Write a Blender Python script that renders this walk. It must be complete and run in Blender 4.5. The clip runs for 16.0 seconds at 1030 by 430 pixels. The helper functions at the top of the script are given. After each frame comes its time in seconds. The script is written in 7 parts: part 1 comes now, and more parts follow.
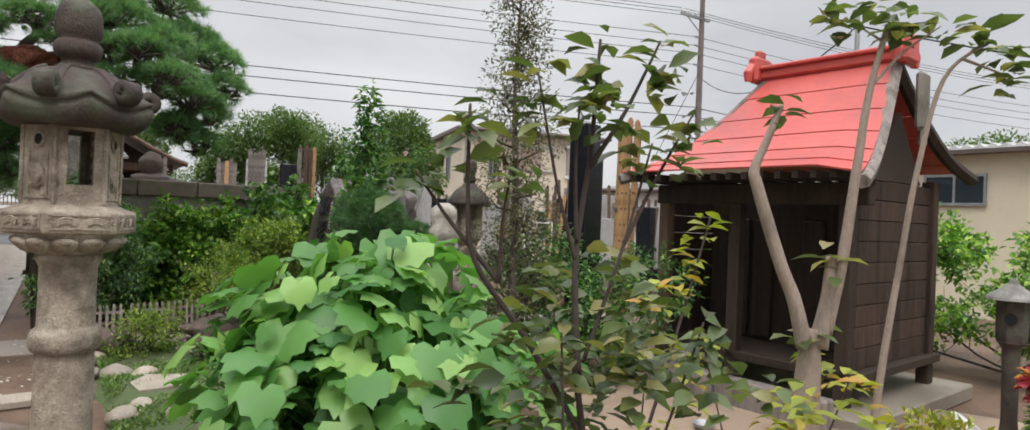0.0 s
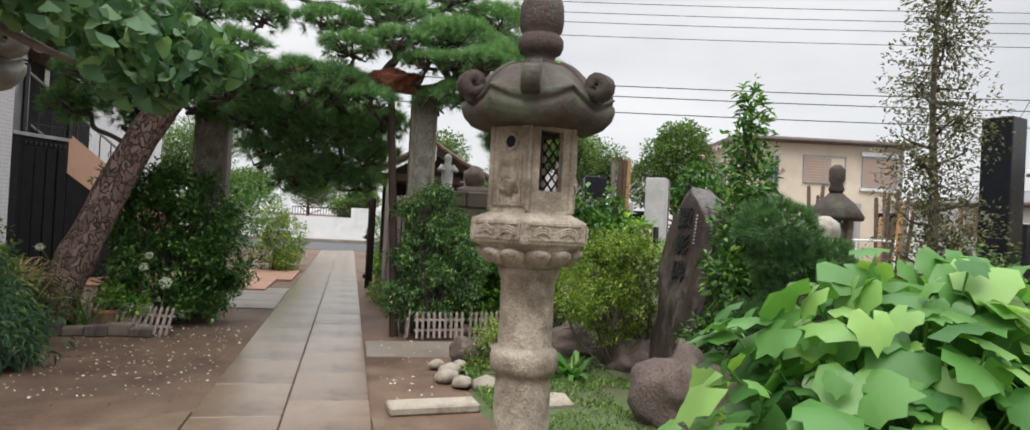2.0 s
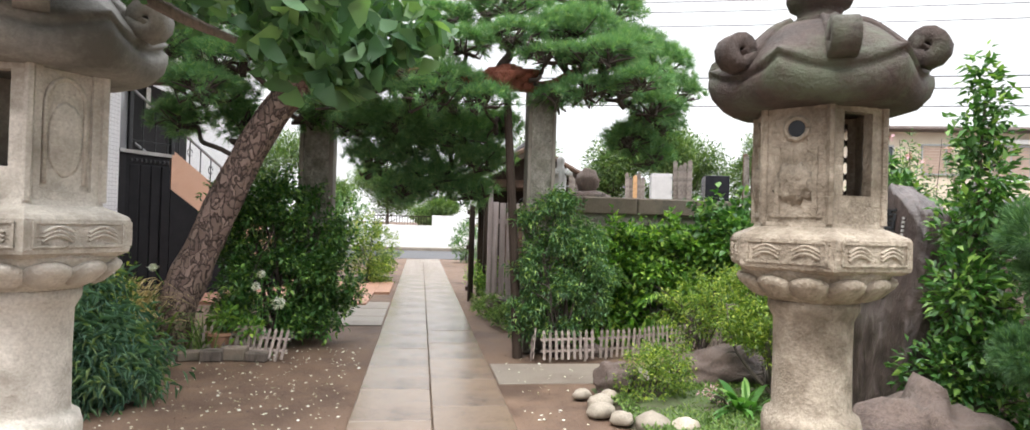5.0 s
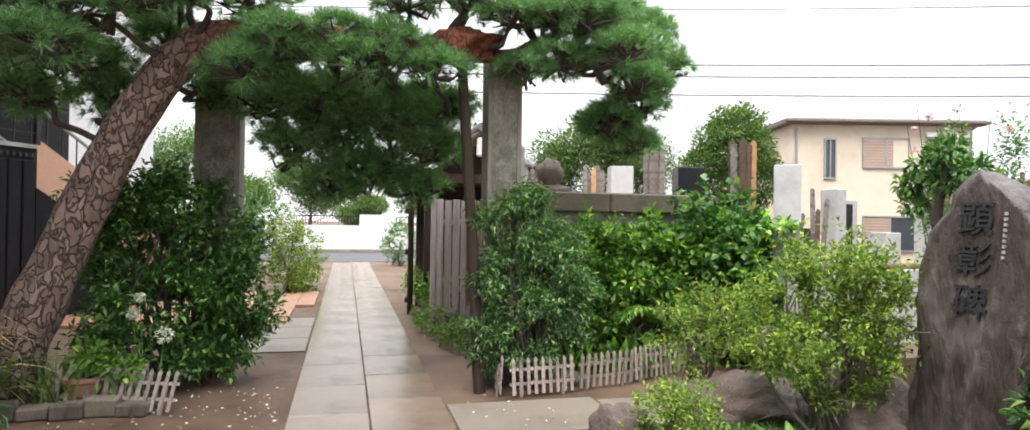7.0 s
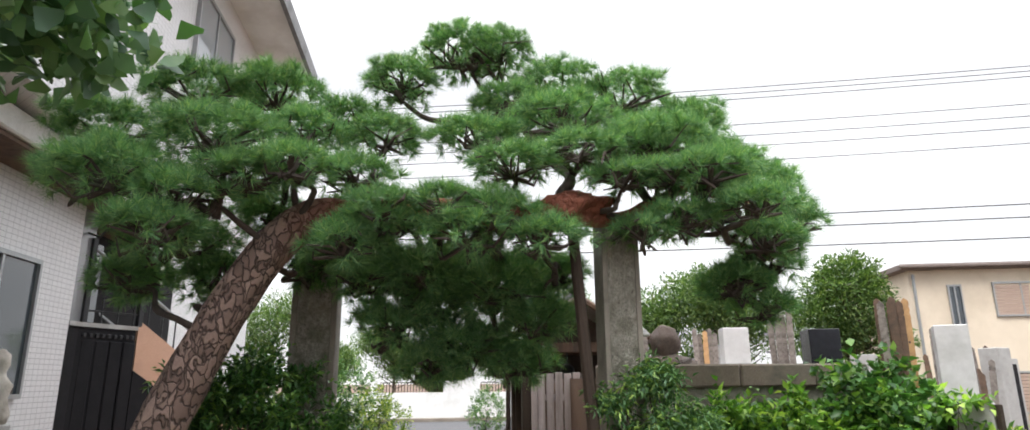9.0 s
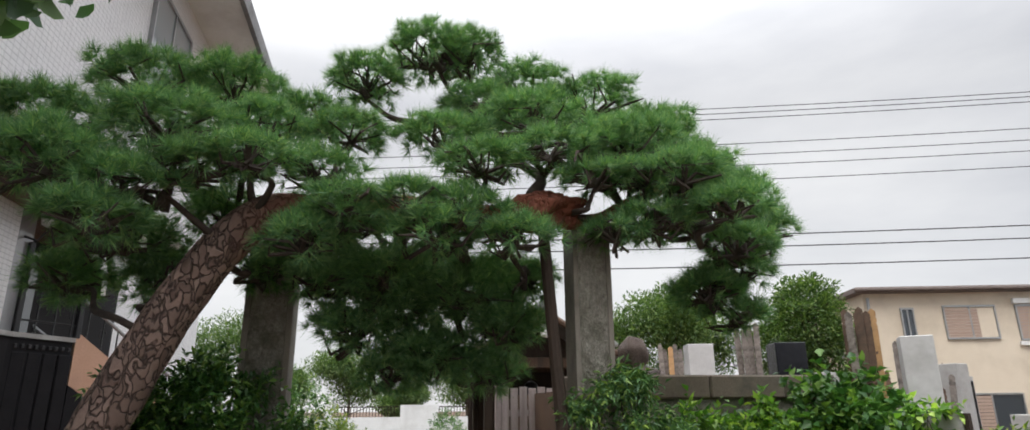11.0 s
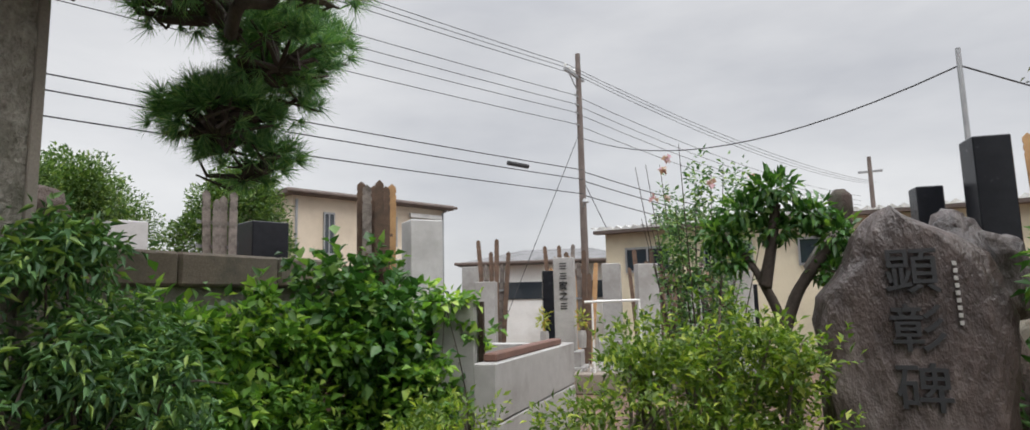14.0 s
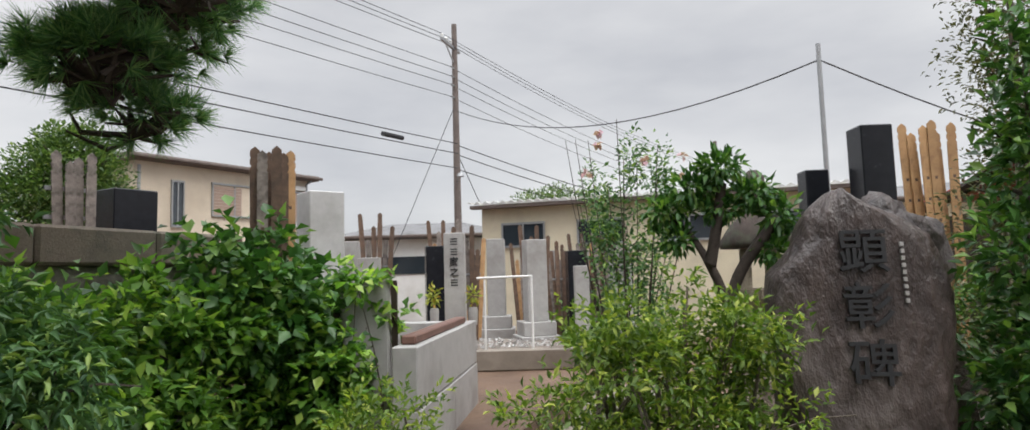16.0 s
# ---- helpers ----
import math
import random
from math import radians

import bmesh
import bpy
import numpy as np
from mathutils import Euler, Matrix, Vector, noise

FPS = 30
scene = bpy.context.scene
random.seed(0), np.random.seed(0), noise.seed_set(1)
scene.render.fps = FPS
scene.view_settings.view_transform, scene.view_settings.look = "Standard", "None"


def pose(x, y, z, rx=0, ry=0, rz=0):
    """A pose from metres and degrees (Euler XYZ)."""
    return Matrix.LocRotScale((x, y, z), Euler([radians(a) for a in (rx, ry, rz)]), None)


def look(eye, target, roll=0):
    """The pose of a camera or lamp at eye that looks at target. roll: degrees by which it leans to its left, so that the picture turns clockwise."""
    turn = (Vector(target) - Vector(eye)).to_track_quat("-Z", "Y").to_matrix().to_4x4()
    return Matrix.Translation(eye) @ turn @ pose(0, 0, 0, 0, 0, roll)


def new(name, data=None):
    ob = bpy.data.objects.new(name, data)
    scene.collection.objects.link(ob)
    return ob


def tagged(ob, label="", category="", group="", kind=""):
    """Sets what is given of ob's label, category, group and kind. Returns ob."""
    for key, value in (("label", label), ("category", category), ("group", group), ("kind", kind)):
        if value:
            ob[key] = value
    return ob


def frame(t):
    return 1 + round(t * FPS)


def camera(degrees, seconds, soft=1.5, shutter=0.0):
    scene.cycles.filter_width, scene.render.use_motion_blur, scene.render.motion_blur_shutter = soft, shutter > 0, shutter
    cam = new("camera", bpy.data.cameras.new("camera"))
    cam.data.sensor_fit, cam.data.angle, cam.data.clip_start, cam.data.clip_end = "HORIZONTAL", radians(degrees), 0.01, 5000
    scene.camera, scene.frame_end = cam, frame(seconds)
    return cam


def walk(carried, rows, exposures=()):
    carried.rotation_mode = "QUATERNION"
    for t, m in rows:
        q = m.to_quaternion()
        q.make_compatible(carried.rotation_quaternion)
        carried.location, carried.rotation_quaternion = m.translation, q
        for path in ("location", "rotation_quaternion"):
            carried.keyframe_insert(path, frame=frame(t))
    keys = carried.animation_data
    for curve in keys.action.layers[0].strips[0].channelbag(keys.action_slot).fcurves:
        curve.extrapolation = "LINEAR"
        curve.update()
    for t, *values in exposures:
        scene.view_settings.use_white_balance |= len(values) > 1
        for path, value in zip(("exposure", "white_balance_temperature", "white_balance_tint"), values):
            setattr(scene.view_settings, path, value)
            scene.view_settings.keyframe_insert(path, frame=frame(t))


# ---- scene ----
EXPOSURES = [(0.0, 0.0), (0.5, 0.05), (2.0, 0.2), (3.0, 0.5), (5.5, 0.9), (7.0, 0.95), (7.5, 1.05), (8.5, 0.9), (9.2, 0.65), (11.3, 0.1), (12.0, 0.05), (13.0, 0.0), (14.0, 0.03), (16.0, 0.06)]
cam = camera(75.87, 16.0)
ROWS = [
    (0, -0.102, -0.225, 1.508, -34.341, 0.328, -2.309),
    (0.5, -0.128, 0.102, 1.468, -27.196, 0.040, -2.599),
    (1, -0.296, 0.453, 1.463, -21.518, -0.070, -3.064),
    (1.5, -0.605, 0.672, 1.477, -17.337, 0.300, -3.316),
    (2, -0.879, 0.834, 1.444, -14.001, 0.623, -3.069),
    (2.5, -1.022, 1.076, 1.447, -9.722, 0.837, -2.964),
    (3, -1.122, 1.167, 1.450, -7.094, 1.069, -2.458),
    (3.2, -1.152, 1.217, 1.450, -6.194, 1.319, -2.308),
    (5.3, -1.431, 1.839, 1.475, -9.015, 0.557, -1.441),
    (5.5, -1.461, 1.949, 1.475, -9.765, 0.507, -1.341),
    (6, -1.485, 2.347, 1.497, -11.5, 0.483, -0.868),
    (6.5, -1.525, 2.769, 1.487, -13.85, 0.413, -0.866),
    (7, -1.458, 3.159, 1.502, -14.356, 0.584, -0.870),
    (7.5, -1.521, 3.506, 1.570, -14.143, 2.044, -0.473),
    (8, -1.541, 3.744, 1.659, -11.990, 6.607, -0.240),
    (8.5, -1.608, 3.783, 1.711, -8.684, 11.372, 0.143),
    (9, -1.649, 3.776, 1.703, -7.496, 14.061, 0.412),
    (9.2, -1.659, 3.796, 1.703, -7.246, 14.611, 0.412),
    (11.3, -1.690, 4.150, 1.535, -13.25, 16.537, 0.418),
    (11.5, -1.695, 4.270, 1.530, -17.72, 16.387, 0.468),
    (12, -1.540, 4.760, 1.490, -29.85, 15.319, 0.453),
    (12.5, -1.405, 5.218, 1.498, -39.742, 13.774, 0.769),
    (13, -1.260, 5.557, 1.464, -47.170, 11.990, 0.894),
    (13.5, -1.180, 5.908, 1.458, -54.036, 9.898, 0.935),
    (14, -1.201, 6.200, 1.471, -60.515, 7.511, 1.333),
    (14.5, -1.124, 6.394, 1.478, -65.057, 5.693, 1.720),
    (15, -1.082, 6.444, 1.483, -67.960, 5.078, 1.678),
    (15.5, -1.110, 6.572, 1.490, -70.785, 4.933, 1.422),
    (16, -1.161, 6.710, 1.512, -72.839, 4.965, 1.648),
]
walk(cam, [(t, pose(x, y, z, 90 + pitch, roll, yaw)) for t, x, y, z, yaw, pitch, roll in ROWS], EXPOSURES)

# ---- world and light: an overcast summer sky ----
world = bpy.data.worlds.new("overcast_sky")
scene.world = world
world.use_nodes = True
wn, wl = world.node_tree.nodes, world.node_tree.links
wn.clear()
w_out = wn.new("ShaderNodeOutputWorld")
w_bg = wn.new("ShaderNodeBackground")
w_sky = wn.new("ShaderNodeTexSky")
w_sky.sky_type, w_sky.sun_disc = "NISHITA", False
SUN_EL, SUN_AZ = radians(58), radians(215)
w_sky.sun_elevation, w_sky.sun_rotation = SUN_EL, SUN_AZ
w_scale = wn.new("ShaderNodeVectorMath")
w_scale.operation = "SCALE"
w_scale.inputs["Scale"].default_value = 0.10
w_co = wn.new("ShaderNodeTexCoord")
w_map = wn.new("ShaderNodeMapping")
w_map.inputs["Scale"].default_value = (1.0, 1.0, 3.2)
w_noise = wn.new("ShaderNodeTexNoise")
w_noise.inputs["Scale"].default_value = 1.7
w_noise.inputs["Detail"].default_value = 7.0
w_noise.inputs["Roughness"].default_value = 0.52
w_ramp = wn.new("ShaderNodeValToRGB")
w_ramp.color_ramp.elements[0].position, w_ramp.color_ramp.elements[0].color = 0.30, (0.62, 0.63, 0.665, 1)
w_ramp.color_ramp.elements[1].position, w_ramp.color_ramp.elements[1].color = 0.68, (0.93, 0.93, 0.935, 1)
w_mix = wn.new("ShaderNodeMix")
w_mix.data_type = "RGBA"
w_mix.inputs["Factor"].default_value = 0.90
wl.new(w_sky.outputs[0], w_scale.inputs[0])
wl.new(w_co.outputs["Generated"], w_map.inputs[0])
wl.new(w_map.outputs[0], w_noise.inputs["Vector"])
wl.new(w_noise.outputs["Fac"], w_ramp.inputs[0])
wl.new(w_scale.outputs[0], w_mix.inputs["A"])
wl.new(w_ramp.outputs[0], w_mix.inputs["B"])
wl.new(w_mix.outputs["Result"], w_bg.inputs["Color"])
# an overcast sky is several times as bright overhead as at the horizon
w_sep = wn.new("ShaderNodeSeparateXYZ")
w_grade = wn.new("ShaderNodeMapRange")
w_grade.interpolation_type = "SMOOTHSTEP"
w_grade.inputs["From Min"].default_value = 0.38
w_grade.inputs["To Min"].default_value, w_grade.inputs["To Max"].default_value = 0.93, 4.0
wl.new(w_co.outputs["Generated"], w_sep.inputs[0])
wl.new(w_sep.outputs["Z"], w_grade.inputs["Value"])
wl.new(w_grade.outputs[0], w_bg.inputs["Strength"])
wl.new(w_bg.outputs[0], w_out.inputs[0])
sun = new("sun", bpy.data.lights.new("sun", "SUN"))
sun.data.energy, sun.data.angle, sun.data.color = 1.5, radians(30), (1.0, 0.97, 0.92)
sun.matrix_world = look((0, 0, 20), Vector((0, 0, 20)) - Vector((math.sin(SUN_AZ) * math.cos(SUN_EL), math.cos(SUN_AZ) * math.cos(SUN_EL), math.sin(SUN_EL))))

# ---- materials ----


def base_mat(name):
    m = bpy.data.materials.new(name)
    m.use_nodes = True
    t = m.node_tree
    return m, t, t.nodes["Principled BSDF"]


def noise_node(t, scale, detail=5.0, rough=0.6, stretch=(1, 1, 1)):
    co = t.nodes.new("ShaderNodeTexCoord")
    mp = t.nodes.new("ShaderNodeMapping")
    mp.inputs["Scale"].default_value = stretch
    n = t.nodes.new("ShaderNodeTexNoise")
    n.inputs["Scale"].default_value, n.inputs["Detail"].default_value, n.inputs["Roughness"].default_value = scale, detail, rough
    t.links.new(co.outputs["Object"], mp.inputs[0])
    t.links.new(mp.outputs[0], n.inputs["Vector"])
    return n


def ramp_node(t, fac, stops):
    r = t.nodes.new("ShaderNodeValToRGB")
    e = r.color_ramp.elements
    while len(e) < len(stops):
        e.new(0.5)
    for k, (pos, col) in enumerate(stops):
        e[k].position, e[k].color = pos, (*col, 1)
    t.links.new(fac, r.inputs[0])
    return r


def mix_rgb(t, fac, a, b, blend="MIX"):
    m = t.nodes.new("ShaderNodeMix")
    m.data_type, m.blend_type = "RGBA", blend
    for sock, v in (("Factor", fac), ("A", a), ("B", b)):
        if hasattr(v, "links"):
            t.links.new(v, m.inputs[sock])
        elif sock == "Factor":
            m.inputs[sock].default_value = v
        else:
            m.inputs[sock].default_value = (*v, 1)
    return m.outputs["Result"]


def vary_by_piece(t, col, amount):
    info = t.nodes.new("ShaderNodeObjectInfo")
    hsv = t.nodes.new("ShaderNodeHueSaturation")
    mr = t.nodes.new("ShaderNodeMapRange")
    mr.inputs["To Min"].default_value, mr.inputs["To Max"].default_value = 1 - amount, 1 + amount
    t.links.new(info.outputs["Random"], mr.inputs["Value"])
    t.links.new(mr.outputs[0], hsv.inputs["Value"])
    t.links.new(col, hsv.inputs["Color"])
    return hsv.outputs[0]


def surface(name, c1, c2, scale=6.0, rough=(0.6, 0.9), bump=0.3, grain=60.0, stain=None, stain_scale=1.3, stretch=(1, 1, 1), metal=0.0, piece=0.0, depth=0.01, spec=0.5):
    """A two-scale surface: patches of c1 and c2, stains, fine grain in colour and relief."""
    m, t, b = base_mat(name)
    n1 = noise_node(t, scale, 6, 0.62, stretch)
    n2 = noise_node(t, grain, 4, 0.7, stretch)
    r1 = ramp_node(t, n1.outputs["Fac"], [(0.33, c1), (0.67, c2)])
    col = mix_rgb(t, 0.35, r1.outputs[0], ramp_node(t, n2.outputs["Fac"], [(0.3, tuple(v * 0.6 for v in c1)), (0.7, tuple(min(1, v * 1.25) for v in c2))]).outputs[0])
    if stain:
        n3 = noise_node(t, stain_scale, 7, 0.65, stretch)
        mask = ramp_node(t, n3.outputs["Fac"], [(0.48, (0, 0, 0)), (0.66, (1, 1, 1))])
        col = mix_rgb(t, mask.outputs[0], col, stain)
    if piece:
        col = vary_by_piece(t, col, piece)
    t.links.new(col, b.inputs["Base Color"])
    rr = t.nodes.new("ShaderNodeMapRange")
    rr.inputs["To Min"].default_value, rr.inputs["To Max"].default_value = rough
    t.links.new(n1.outputs["Fac"], rr.inputs["Value"])
    t.links.new(rr.outputs[0], b.inputs["Roughness"])
    b.inputs["Metallic"].default_value = metal
    b.inputs["Specular IOR Level"].default_value = spec
    if bump:
        add = t.nodes.new("ShaderNodeMath")
        add.operation = "ADD"
        t.links.new(n1.outputs["Fac"], add.inputs[0])
        t.links.new(n2.outputs["Fac"], add.inputs[1])
        bp = t.nodes.new("ShaderNodeBump")
        bp.inputs["Strength"].default_value, bp.inputs["Distance"].default_value = bump, depth
        t.links.new(add.outputs[0], bp.inputs["Height"])
        t.links.new(bp.outputs[0], b.inputs["Normal"])
    return m


def leaf_mat(name, dark, light, young=None, rough=0.42, trans=0.35, spec=0.4):
    """Foliage: every leaf has its own tone; light shines through."""
    m, t, b = base_mat(name)
    geo = t.nodes.new("ShaderNodeNewGeometry")
    stops = [(0.0, dark), (0.75, light)] + ([(0.97, young)] if young else [])
    r = ramp_node(t, geo.outputs["Random Per Island"], stops)
    n = noise_node(t, 2.2, 3)
    hs = t.nodes.new("ShaderNodeHueSaturation")
    mr = t.nodes.new("ShaderNodeMapRange")
    mr.inputs["To Min"].default_value, mr.inputs["To Max"].default_value = 0.6, 1.45
    t.links.new(n.outputs["Fac"], mr.inputs["Value"])
    t.links.new(mr.outputs[0], hs.inputs["Value"])
    t.links.new(r.outputs[0], hs.inputs["Color"])
    t.links.new(hs.outputs[0], b.inputs["Base Color"])
    b.inputs["Roughness"].default_value = rough
    b.inputs["Specular IOR Level"].default_value = spec
    tr = t.nodes.new("ShaderNodeBsdfTranslucent")
    gain = mix_rgb(t, 1.0, hs.outputs[0], (1.1, 1.25, 0.5), "MULTIPLY")
    t.links.new(gain, tr.inputs["Color"])
    mx = t.nodes.new("ShaderNodeMixShader")
    mx.inputs[0].default_value = trans
    out = t.nodes["Material Output"]
    t.links.new(b.outputs[0], mx.inputs[1])
    t.links.new(tr.outputs[0], mx.inputs[2])
    t.links.new(mx.outputs[0], out.inputs[0])
    return m


def cell_mat(name, groove, c1, c2, scale, stretch, rough=0.85, bump=0.8, depth=0.03, blend_top=None):
    """Bark plates or small tiles: cells with dark grooves between them."""
    m, t, b = base_mat(name)
    co = t.nodes.new("ShaderNodeTexCoord")
    mp = t.nodes.new("ShaderNodeMapping")
    mp.inputs["Scale"].default_value = stretch
    nz = t.nodes.new("ShaderNodeTexNoise")
    nz.inputs["Scale"].default_value = 8
    ad = t.nodes.new("ShaderNodeMixRGB")
    ad.inputs[0].default_value = 0.2
    v = t.nodes.new("ShaderNodeTexVoronoi")
    v.feature = "DISTANCE_TO_EDGE"
    v.inputs["Scale"].default_value = scale
    vc = t.nodes.new("ShaderNodeTexVoronoi")
    vc.inputs["Scale"].default_value = scale
    t.links.new(co.outputs["Object"], mp.inputs[0])
    t.links.new(mp.outputs[0], ad.inputs[1])
    t.links.new(mp.outputs[0], nz.inputs["Vector"])
    t.links.new(nz.outputs["Color"], ad.inputs[2])
    for k in (v, vc):
        t.links.new(ad.outputs[0], k.inputs["Vector"])
    edge = ramp_node(t, v.outputs["Distance"], [(0.01, (0, 0, 0)), (0.12, (1, 1, 1))])
    n2 = noise_node(t, 40, 5, 0.7)
    plate = mix_rgb(t, n2.outputs["Fac"], c1, c2)
    sep = t.nodes.new("ShaderNodeSeparateColor")
    t.links.new(vc.outputs["Color"], sep.inputs[0])
    plate2 = mix_rgb(t, sep.outputs[0], plate, tuple(x * 0.8 for x in c1))
    col = mix_rgb(t, edge.outputs[0], groove, plate2)
    if blend_top:
        z0, z1, c3 = blend_top
        sx = t.nodes.new("ShaderNodeSeparateXYZ")
        t.links.new(co.outputs["Object"], sx.inputs[0])
        mr = t.nodes.new("ShaderNodeMapRange")
        mr.inputs["From Min"].default_value, mr.inputs["From Max"].default_value = z0, z1
        t.links.new(sx.outputs["X"], mr.inputs["Value"])
        col = mix_rgb(t, mr.outputs[0], col, mix_rgb(t, n2.outputs["Fac"], c3, tuple(x * 0.4 for x in c3)))
    t.links.new(col, b.inputs["Base Color"])
    b.inputs["Roughness"].default_value = rough
    bp = t.nodes.new("ShaderNodeBump")
    bp.inputs["Strength"].default_value, bp.inputs["Distance"].default_value = bump, depth
    hh = mix_rgb(t, 0.25, edge.outputs[0], n2.outputs["Color"])
    t.links.new(hh, bp.inputs["Height"])
    t.links.new(bp.outputs[0], b.inputs["Normal"])
    return m


def tile_mat(name, tile, joint, w, h, rough=0.3):
    """Small glazed facade tiles on upright walls."""
    m, t, b = base_mat(name)
    co = t.nodes.new("ShaderNodeTexCoord")
    sx = t.nodes.new("ShaderNodeSeparateXYZ")
    t.links.new(co.outputs["Object"], sx.inputs[0])
    add = t.nodes.new("ShaderNodeMath")
    t.links.new(sx.outputs["X"], add.inputs[0])
    t.links.new(sx.outputs["Y"], add.inputs[1])
    cb = t.nodes.new("ShaderNodeCombineXYZ")
    t.links.new(add.outputs[0], cb.inputs["X"])
    t.links.new(sx.outputs["Z"], cb.inputs["Y"])
    br = t.nodes.new("ShaderNodeTexBrick")
    br.offset = 0.0
    for k, v in (("Scale", 1.0), ("Brick Width", w), ("Row Height", h), ("Mortar Size", 0.004), ("Mortar Smooth", 0.2)):
        br.inputs[k].default_value = v
    br.inputs["Color1"].default_value, br.inputs["Color2"].default_value = (*tile, 1), (*[v * 0.93 for v in tile], 1)
    br.inputs["Mortar"].default_value = (*joint, 1)
    t.links.new(cb.outputs[0], br.inputs["Vector"])
    n = noise_node(t, 1.1, 6)
    t.links.new(mix_rgb(t, 0.25, br.outputs["Color"], ramp_node(t, n.outputs["Fac"], [(0.3, tuple(v * 0.7 for v in tile)), (0.7, tile)]).outputs[0]), b.inputs["Base Color"])
    b.inputs["Roughness"].default_value = rough
    bp = t.nodes.new("ShaderNodeBump")
    bp.inputs["Strength"].default_value, bp.inputs["Distance"].default_value, bp.invert = 0.5, 0.004, True
    t.links.new(br.outputs["Fac"], bp.inputs["Height"])
    t.links.new(bp.outputs[0], b.inputs["Normal"])
    return m


def glass_mat(name, tint=(0.03, 0.04, 0.05)):
    m, t, b = base_mat(name)
    b.inputs["Base Color"].default_value, b.inputs["Roughness"].default_value = (*tint, 1), 0.04
    b.inputs["Specular IOR Level"].default_value = 0.9
    return m


DIRT = surface("wet_brown_earth", (0.095, 0.056, 0.037), (0.20, 0.132, 0.090), 3.0, (0.45, 0.95), 0.8, 45, (0.075, 0.045, 0.03), 0.9, depth=0.014, spec=0.35)
ASPHALT = surface("asphalt", (0.045, 0.046, 0.05), (0.07, 0.07, 0.074), 3, (0.5, 0.8), 0.3, 120)
SLAB = surface("wet_granite_slab", (0.135, 0.092, 0.062), (0.25, 0.186, 0.132), 2.0, (0.05, 0.36), 0.2, 130, (0.115, 0.082, 0.060), 1.1, piece=0.15, depth=0.004)
CONCRETE = surface("weathered_concrete", (0.17, 0.14, 0.112), (0.28, 0.242, 0.20), 2.5, (0.25, 0.7), 0.25, 90, (0.15, 0.12, 0.098), 1.0, depth=0.006)
TERRACOTTA = surface("terracotta_paving", (0.33, 0.17, 0.11), (0.43, 0.24, 0.16), 5, (0.4, 0.7), 0.2, 90, piece=0.12)
LANTERN_STONE = surface("pitted_lantern_granite", (0.21, 0.168, 0.122), (0.53, 0.455, 0.365), 11, (0.75, 0.95), 1.0, 75, (0.13, 0.10, 0.07), 3.0, depth=0.013)
LANTERN_DARK = surface("mossy_dark_lantern_stone", (0.024, 0.017, 0.014), (0.085, 0.058, 0.048), 7, (0.6, 0.95), 0.9, 70, (0.085, 0.095, 0.062), 5.0, depth=0.010)
LANTERN_LIGHT = surface("pale_lantern_granite", (0.40, 0.36, 0.305), (0.66, 0.615, 0.55), 6, (0.7, 0.95), 0.8, 110, (0.25, 0.22, 0.18), 3.6, depth=0.008)
LANTERN_ROOF_GREY = surface("grey_lantern_roof_stone", (0.16, 0.15, 0.14), (0.29, 0.275, 0.25), 5, (0.7, 0.95), 0.6, 110, (0.09, 0.085, 0.075), 3.0, depth=0.006)
GRANITE = surface("cut_grey_granite", (0.33, 0.32, 0.31), (0.44, 0.43, 0.42), 9, (0.45, 0.7), 0.15, 220, (0.26, 0.245, 0.23), 1.6, depth=0.003)
PALE_GRANITE = surface("pale_polished_granite", (0.46, 0.45, 0.45), (0.56, 0.55, 0.55), 9, (0.3, 0.5), 0.08, 240, (0.36, 0.35, 0.34), 1.4, depth=0.002)
BLACK_GRANITE = surface("polished_black_granite", (0.008, 0.009, 0.012), (0.016, 0.017, 0.022), 12, (0.18, 0.32), 0.03, 200, spec=0.3)
PILLAR_STONE = surface("rough_hewn_pillar_stone", (0.17, 0.158, 0.13), (0.47, 0.44, 0.385), 15, (0.8, 0.95), 1.0, 50, (0.15, 0.145, 0.11), 3.0, depth=0.04)
PILLAR_EDGE = surface("smooth_pillar_edge", (0.17, 0.15, 0.125), (0.26, 0.235, 0.20), 4, (0.7, 0.9), 0.3, 90, (0.11, 0.10, 0.08), 2.0)
COPING = surface("weathered_coping_stone", (0.16, 0.125, 0.095), (0.26, 0.21, 0.165), 4, (0.75, 0.95), 0.6, 70, (0.09, 0.085, 0.065), 2.0, piece=0.12)
WALL_STONE = surface("rough_wall_render", (0.22, 0.20, 0.165), (0.36, 0.33, 0.285), 7, (0.8, 0.95), 0.9, 60, (0.14, 0.135, 0.10), 2.2, depth=0.02)
ROCK = surface("brown_garden_rock", (0.085, 0.06, 0.05), (0.21, 0.155, 0.13), 4, (0.55, 0.9), 0.9, 50, (0.06, 0.05, 0.042), 2.5, depth=0.03)
STELE_ROCK = surface("streaked_dark_stele_rock", (0.014, 0.010, 0.010), (0.085, 0.062, 0.055), 3.4, (0.25, 0.55), 0.8, 14, (0.15, 0.128, 0.122), 1.7, stretch=(1, 1, 0.55), depth=0.028)
PEBBLE = surface("pale_river_stone", (0.27, 0.23, 0.18), (0.44, 0.385, 0.31), 5, (0.6, 0.85), 0.3, 80, (0.2, 0.17, 0.13), 3.0, piece=0.3)
